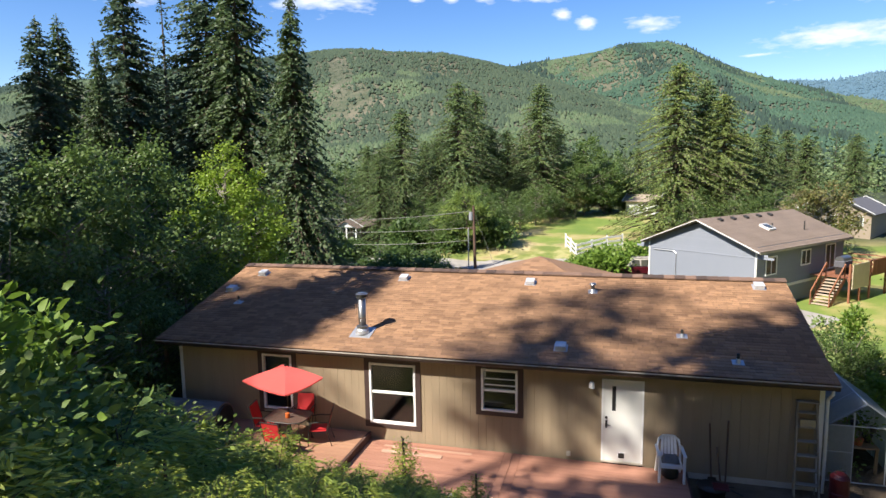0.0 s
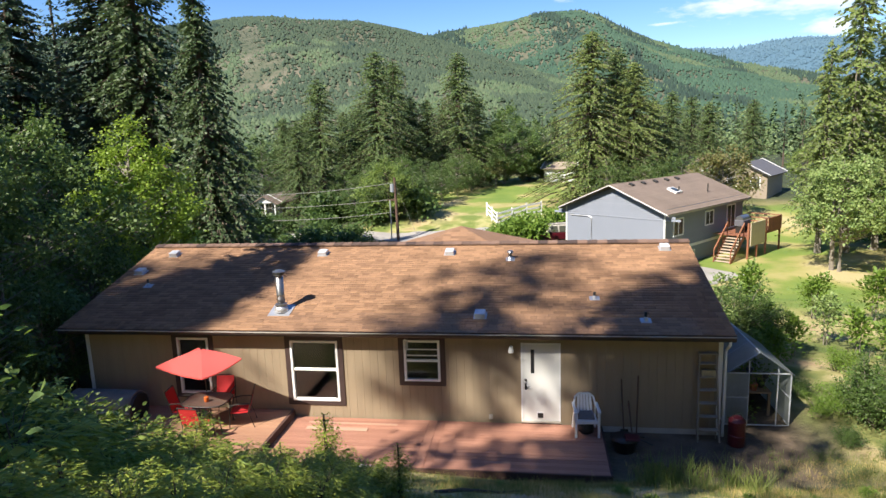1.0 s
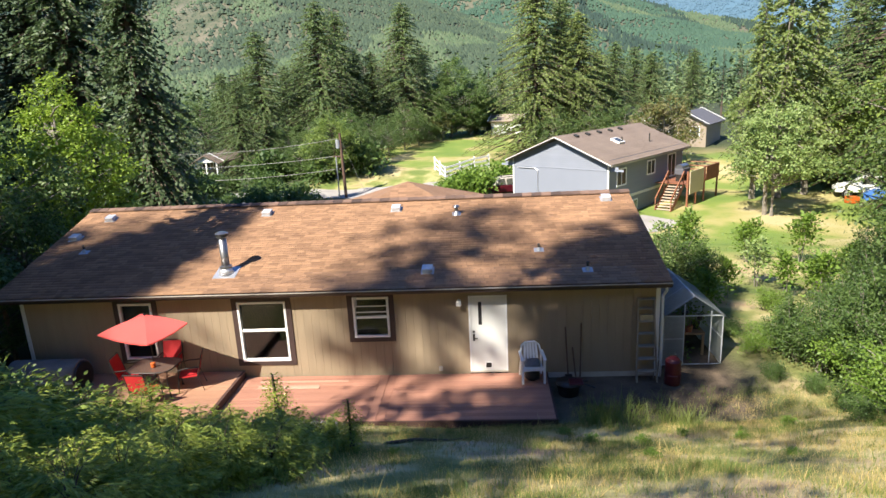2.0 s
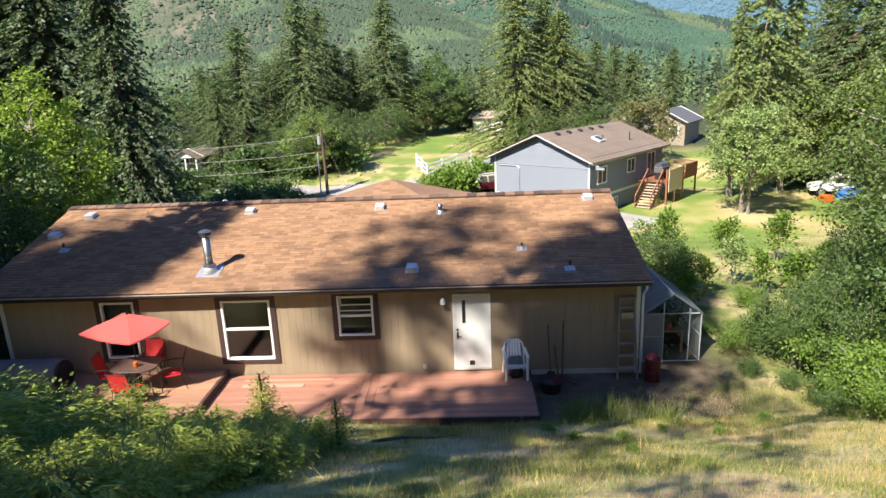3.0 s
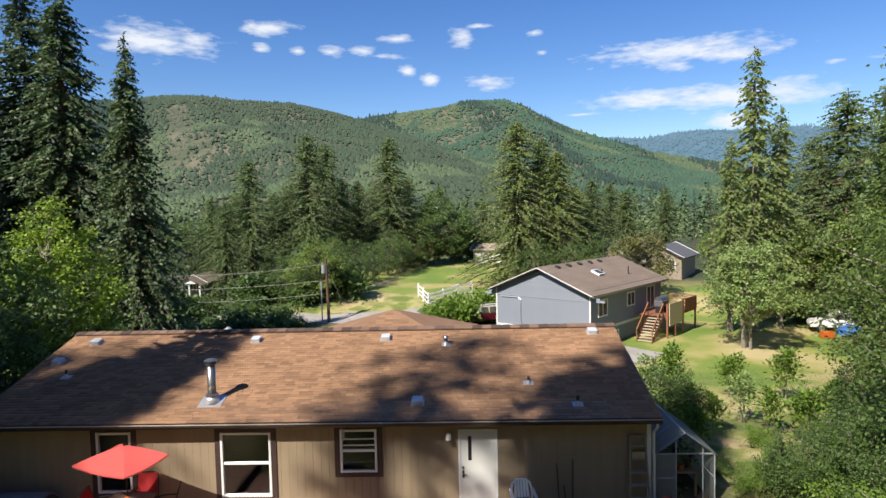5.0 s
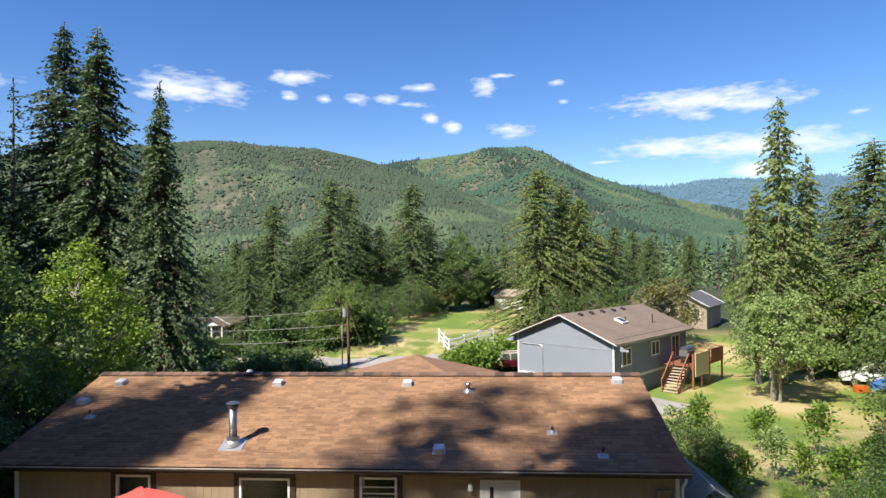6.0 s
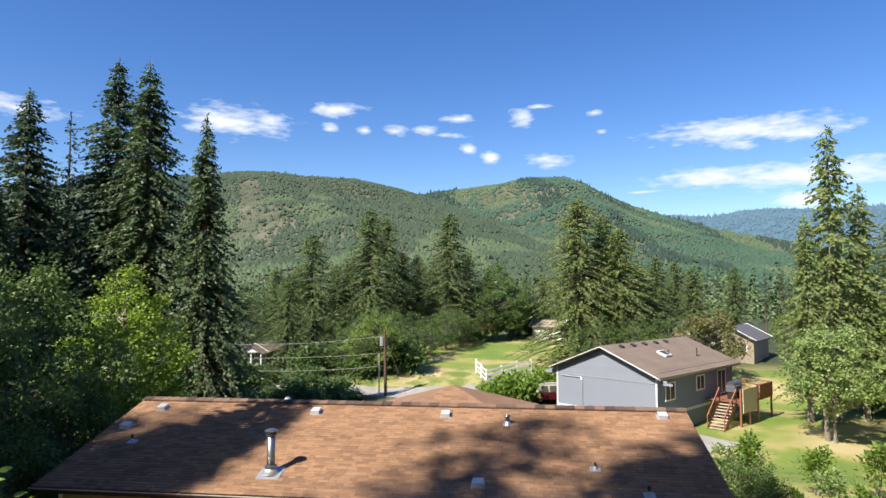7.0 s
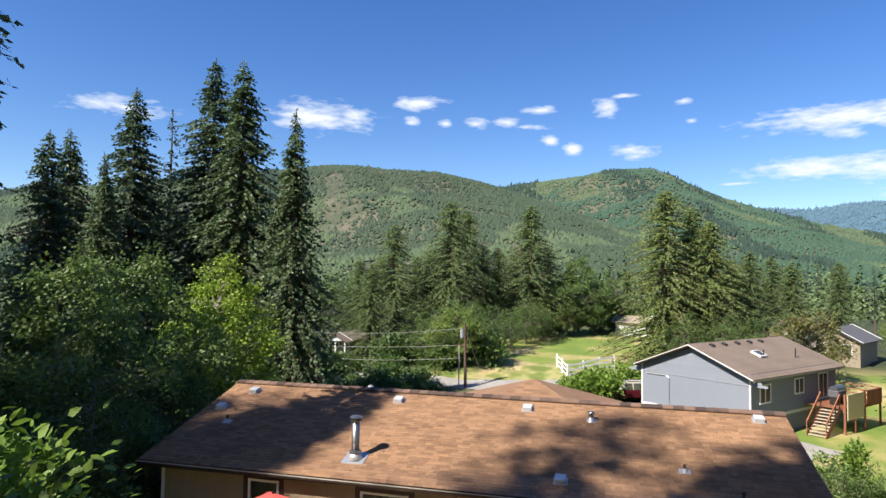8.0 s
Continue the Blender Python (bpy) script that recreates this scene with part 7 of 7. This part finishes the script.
# ---- grass on the bank ----
def grass(name, count, seed, x0, x1, y0, y1, lo, hi, mat, label, clumps=0, thick=0.0):
    rng = np.random.default_rng(seed)
    x, y = rng.uniform(x0, x1, count), rng.uniform(y0, y1, count)
    if clumps:
        cx, cy = rng.uniform(x0, x1, clumps), rng.uniform(y0, y1, clumps)
        k = rng.integers(0, clumps, count)
        x, y = cx[k] + rng.normal(0, 0.16, count), cy[k] + rng.normal(0, 0.16, count)
    ok = ((x < -6.2) | (x > 2.05) | (y < -2.5)) & ~((x > -6.4) & (x < 2.3) & (y > -2.5)) & ~((y > -0.5) & (x < 7.2))
    ok &= rng.random(count) < np.where((x > 2) & (x < 5.5) & (y > -1.6), 0.12, 1.0)
    ok &= rng.random(count) < 0.30 + 0.70 * step(-0.4, 0.4, np.sin(x * 1.3 + 1.7 * np.sin(y * 1.1)) + 0.6 * np.sin(y * 2.3 + x * 0.7) + thick)
    x, y = x[ok], y[ok]
    n = len(x)
    at = np.stack([x, y, land(x, y) - 0.02], 1)
    way = np.stack([rng.normal(0, 0.38, n), rng.normal(0, 0.38, n), np.ones(n)], 1)
    ln = rng.uniform(lo, hi, n)
    ob = new(name, leaf_mesh(name, at, way, ln, 0.0022 + ln * 0.011, mat, rng, flat=0.0, blade=True))
    tagged(ob, label, "grass", kind="stuff")


grass("dry_grass", 190000, 101, -6, 15, -10.6, -1.2, 0.05, 0.15, M["blade"], "dry yellow-green grass covering the bank")
grass("green_grass", 110000, 102, -6, 15, -10.6, -0.8, 0.06, 0.20, M["blade_green"], "tufts of greener grass on the bank", clumps=1000, thick=0.3)
grass("weeds", 1500, 105, -5, 14, -9.5, -1.5, 0.2, 0.4, M["blade"], "scattered dry seed stalks on the bank", clumps=300)
grass("tall_grass", 1300, 103, 2.4, 4.6, -3.4, -1.9, 0.35, 0.75, M["blade_green"], "tall seeding grass by the house corner", clumps=26)
grass("lawn_grass", 30000, 104, 6.5, 24, 6, 27, 0.05, 0.16, M["blade_green"], "mown lawn grass below the house", clumps=2600)

# ---- shingles ----
EXPO = 0.1300
slope_len = math.hypot(RIDGE_Y - EAVE_Y, RIDGE_Z - EAVE_Z)
COURSES = int(slope_len / EXPO)
along = Vector((0, RIDGE_Y - EAVE_Y, RIDGE_Z - EAVE_Z)).normalized()
normal = Vector((0, -along.z, along.y))
WIDTHS = (0.15, 0.20, 0.27, 0.36)
SHINGLE = {w: Geo().add([(0, -0.012, 0.010), (w - 0.005, -0.012, 0.010), (w - 0.005, EXPO - 0.010, 0.0), (0, EXPO - 0.010, 0.0), (0, -0.012, 0.0), (w - 0.005, -0.012, 0.0)],
                        [(0, 1, 2, 3), (4, 5, 1, 0), (0, 3, 4), (1, 5, 2)]).mesh("shingle") for w in WIDTHS}
for me in SHINGLE.values():
    me.materials.append(M["shingle"])
turn = math.degrees(math.atan2(along.z, along.y))
rest_v, rest_f = [], []
rng = random.Random(12)
single = 0
for c in range(COURSES):
    base = Vector((0, EAVE_Y - 0.03, EAVE_Z - 0.01)) + along * (c * EXPO) + normal * 0.016
    x = RX0 - rng.uniform(0, 0.5)
    while x < RX1 - 0.02:
        w = rng.choice(WIDTHS)
        a, b = max(x, RX0), min(x + w, RX1)
        lift = rng.uniform(0, 0.004)
        if a == x and b == x + w and single < 300 and -7.0 < x < 4.0:
            single += 1
            o = new("shingle", SHINGLE[w])
            o.parent = roof
            o.matrix_basis = Matrix.Translation(base + Vector((x, 0, 0)) + normal * lift) @ pose(0, 0, 0, turn, 0, 0)
        elif b - a > 0.03:
            k = len(rest_v)
            for dx in (a, b - 0.005):
                for s, h in ((-0.012, 0.0), (-0.012, 0.010), (EXPO - 0.010, 0.0)):
                    rest_v.append(tuple(base + Vector((dx, 0, 0)) + along * s + normal * (h + lift)))
            rest_f += [(k, k + 3, k + 4, k + 1), (k + 1, k + 4, k + 5, k + 2)]
        x += w
o = new("shingles", big_mesh("shingles", rest_v, rest_f, M["shingle_rest"]))
o.parent = roof
o["kind"] = "stuff"
CAP = Geo().add([(0, -0.20, -0.055), (0, 0, 0.0), (0, 0.20, -0.055), (0.32, -0.20, -0.040), (0.32, 0, 0.015), (0.32, 0.20, -0.040), (0.32, -0.20, -0.075), (0.32, 0, -0.02), (0.32, 0.20, -0.075), (0, -0.20, -0.085), (0, 0.20, -0.085)],
                [(0, 3, 4, 1), (1, 4, 5, 2), (3, 6, 7, 4), (4, 7, 8, 5), (0, 9, 6, 3), (2, 5, 8, 10)]).mesh("ridge_cap")
CAP.materials.append(M["ridge_cap"])
n = int((RX1 - RX0) / 0.30)
for i in range(n):
    o = new("ridge_cap", CAP)
    o.parent = roof
    o.location = (RX0 + i * (RX1 - RX0 - 0.32) / (n - 1), RIDGE_Y, RIDGE_Z + 0.085)
# garage roof courses
gv, gf = [], []
for c in range(22):
    t0, t1 = c / 22, (c + 1) / 22
    r0, r1 = 4.3 * (1 - t0), 4.3 * (1 - t1)
    z0, z1 = 1.95 + 1.63 * t0, 1.95 + 1.63 * t1
    x = -r0 + (c % 2) * 0.2
    while x < r0 - 0.05:
        b = min(x + 0.4, r0)
        lim = lambda q, r: max(-r, min(r, q))
        k = len(gv)
        gv += [(x, -r0 - 0.01, z0 + 0.015), (b - 0.012, -r0 - 0.01, z0 + 0.015), (lim(b - 0.012, r1), -r1, z1 + 0.006), (lim(x, r1), -r1, z1 + 0.006)]
        gf.append((k, k + 1, k + 2, k + 3))
        x += 0.4
o = new("shingles", big_mesh("hip_shingles", gv, gf, M["shingle_rest"]))
o.parent = garage
o["kind"] = "stuff"
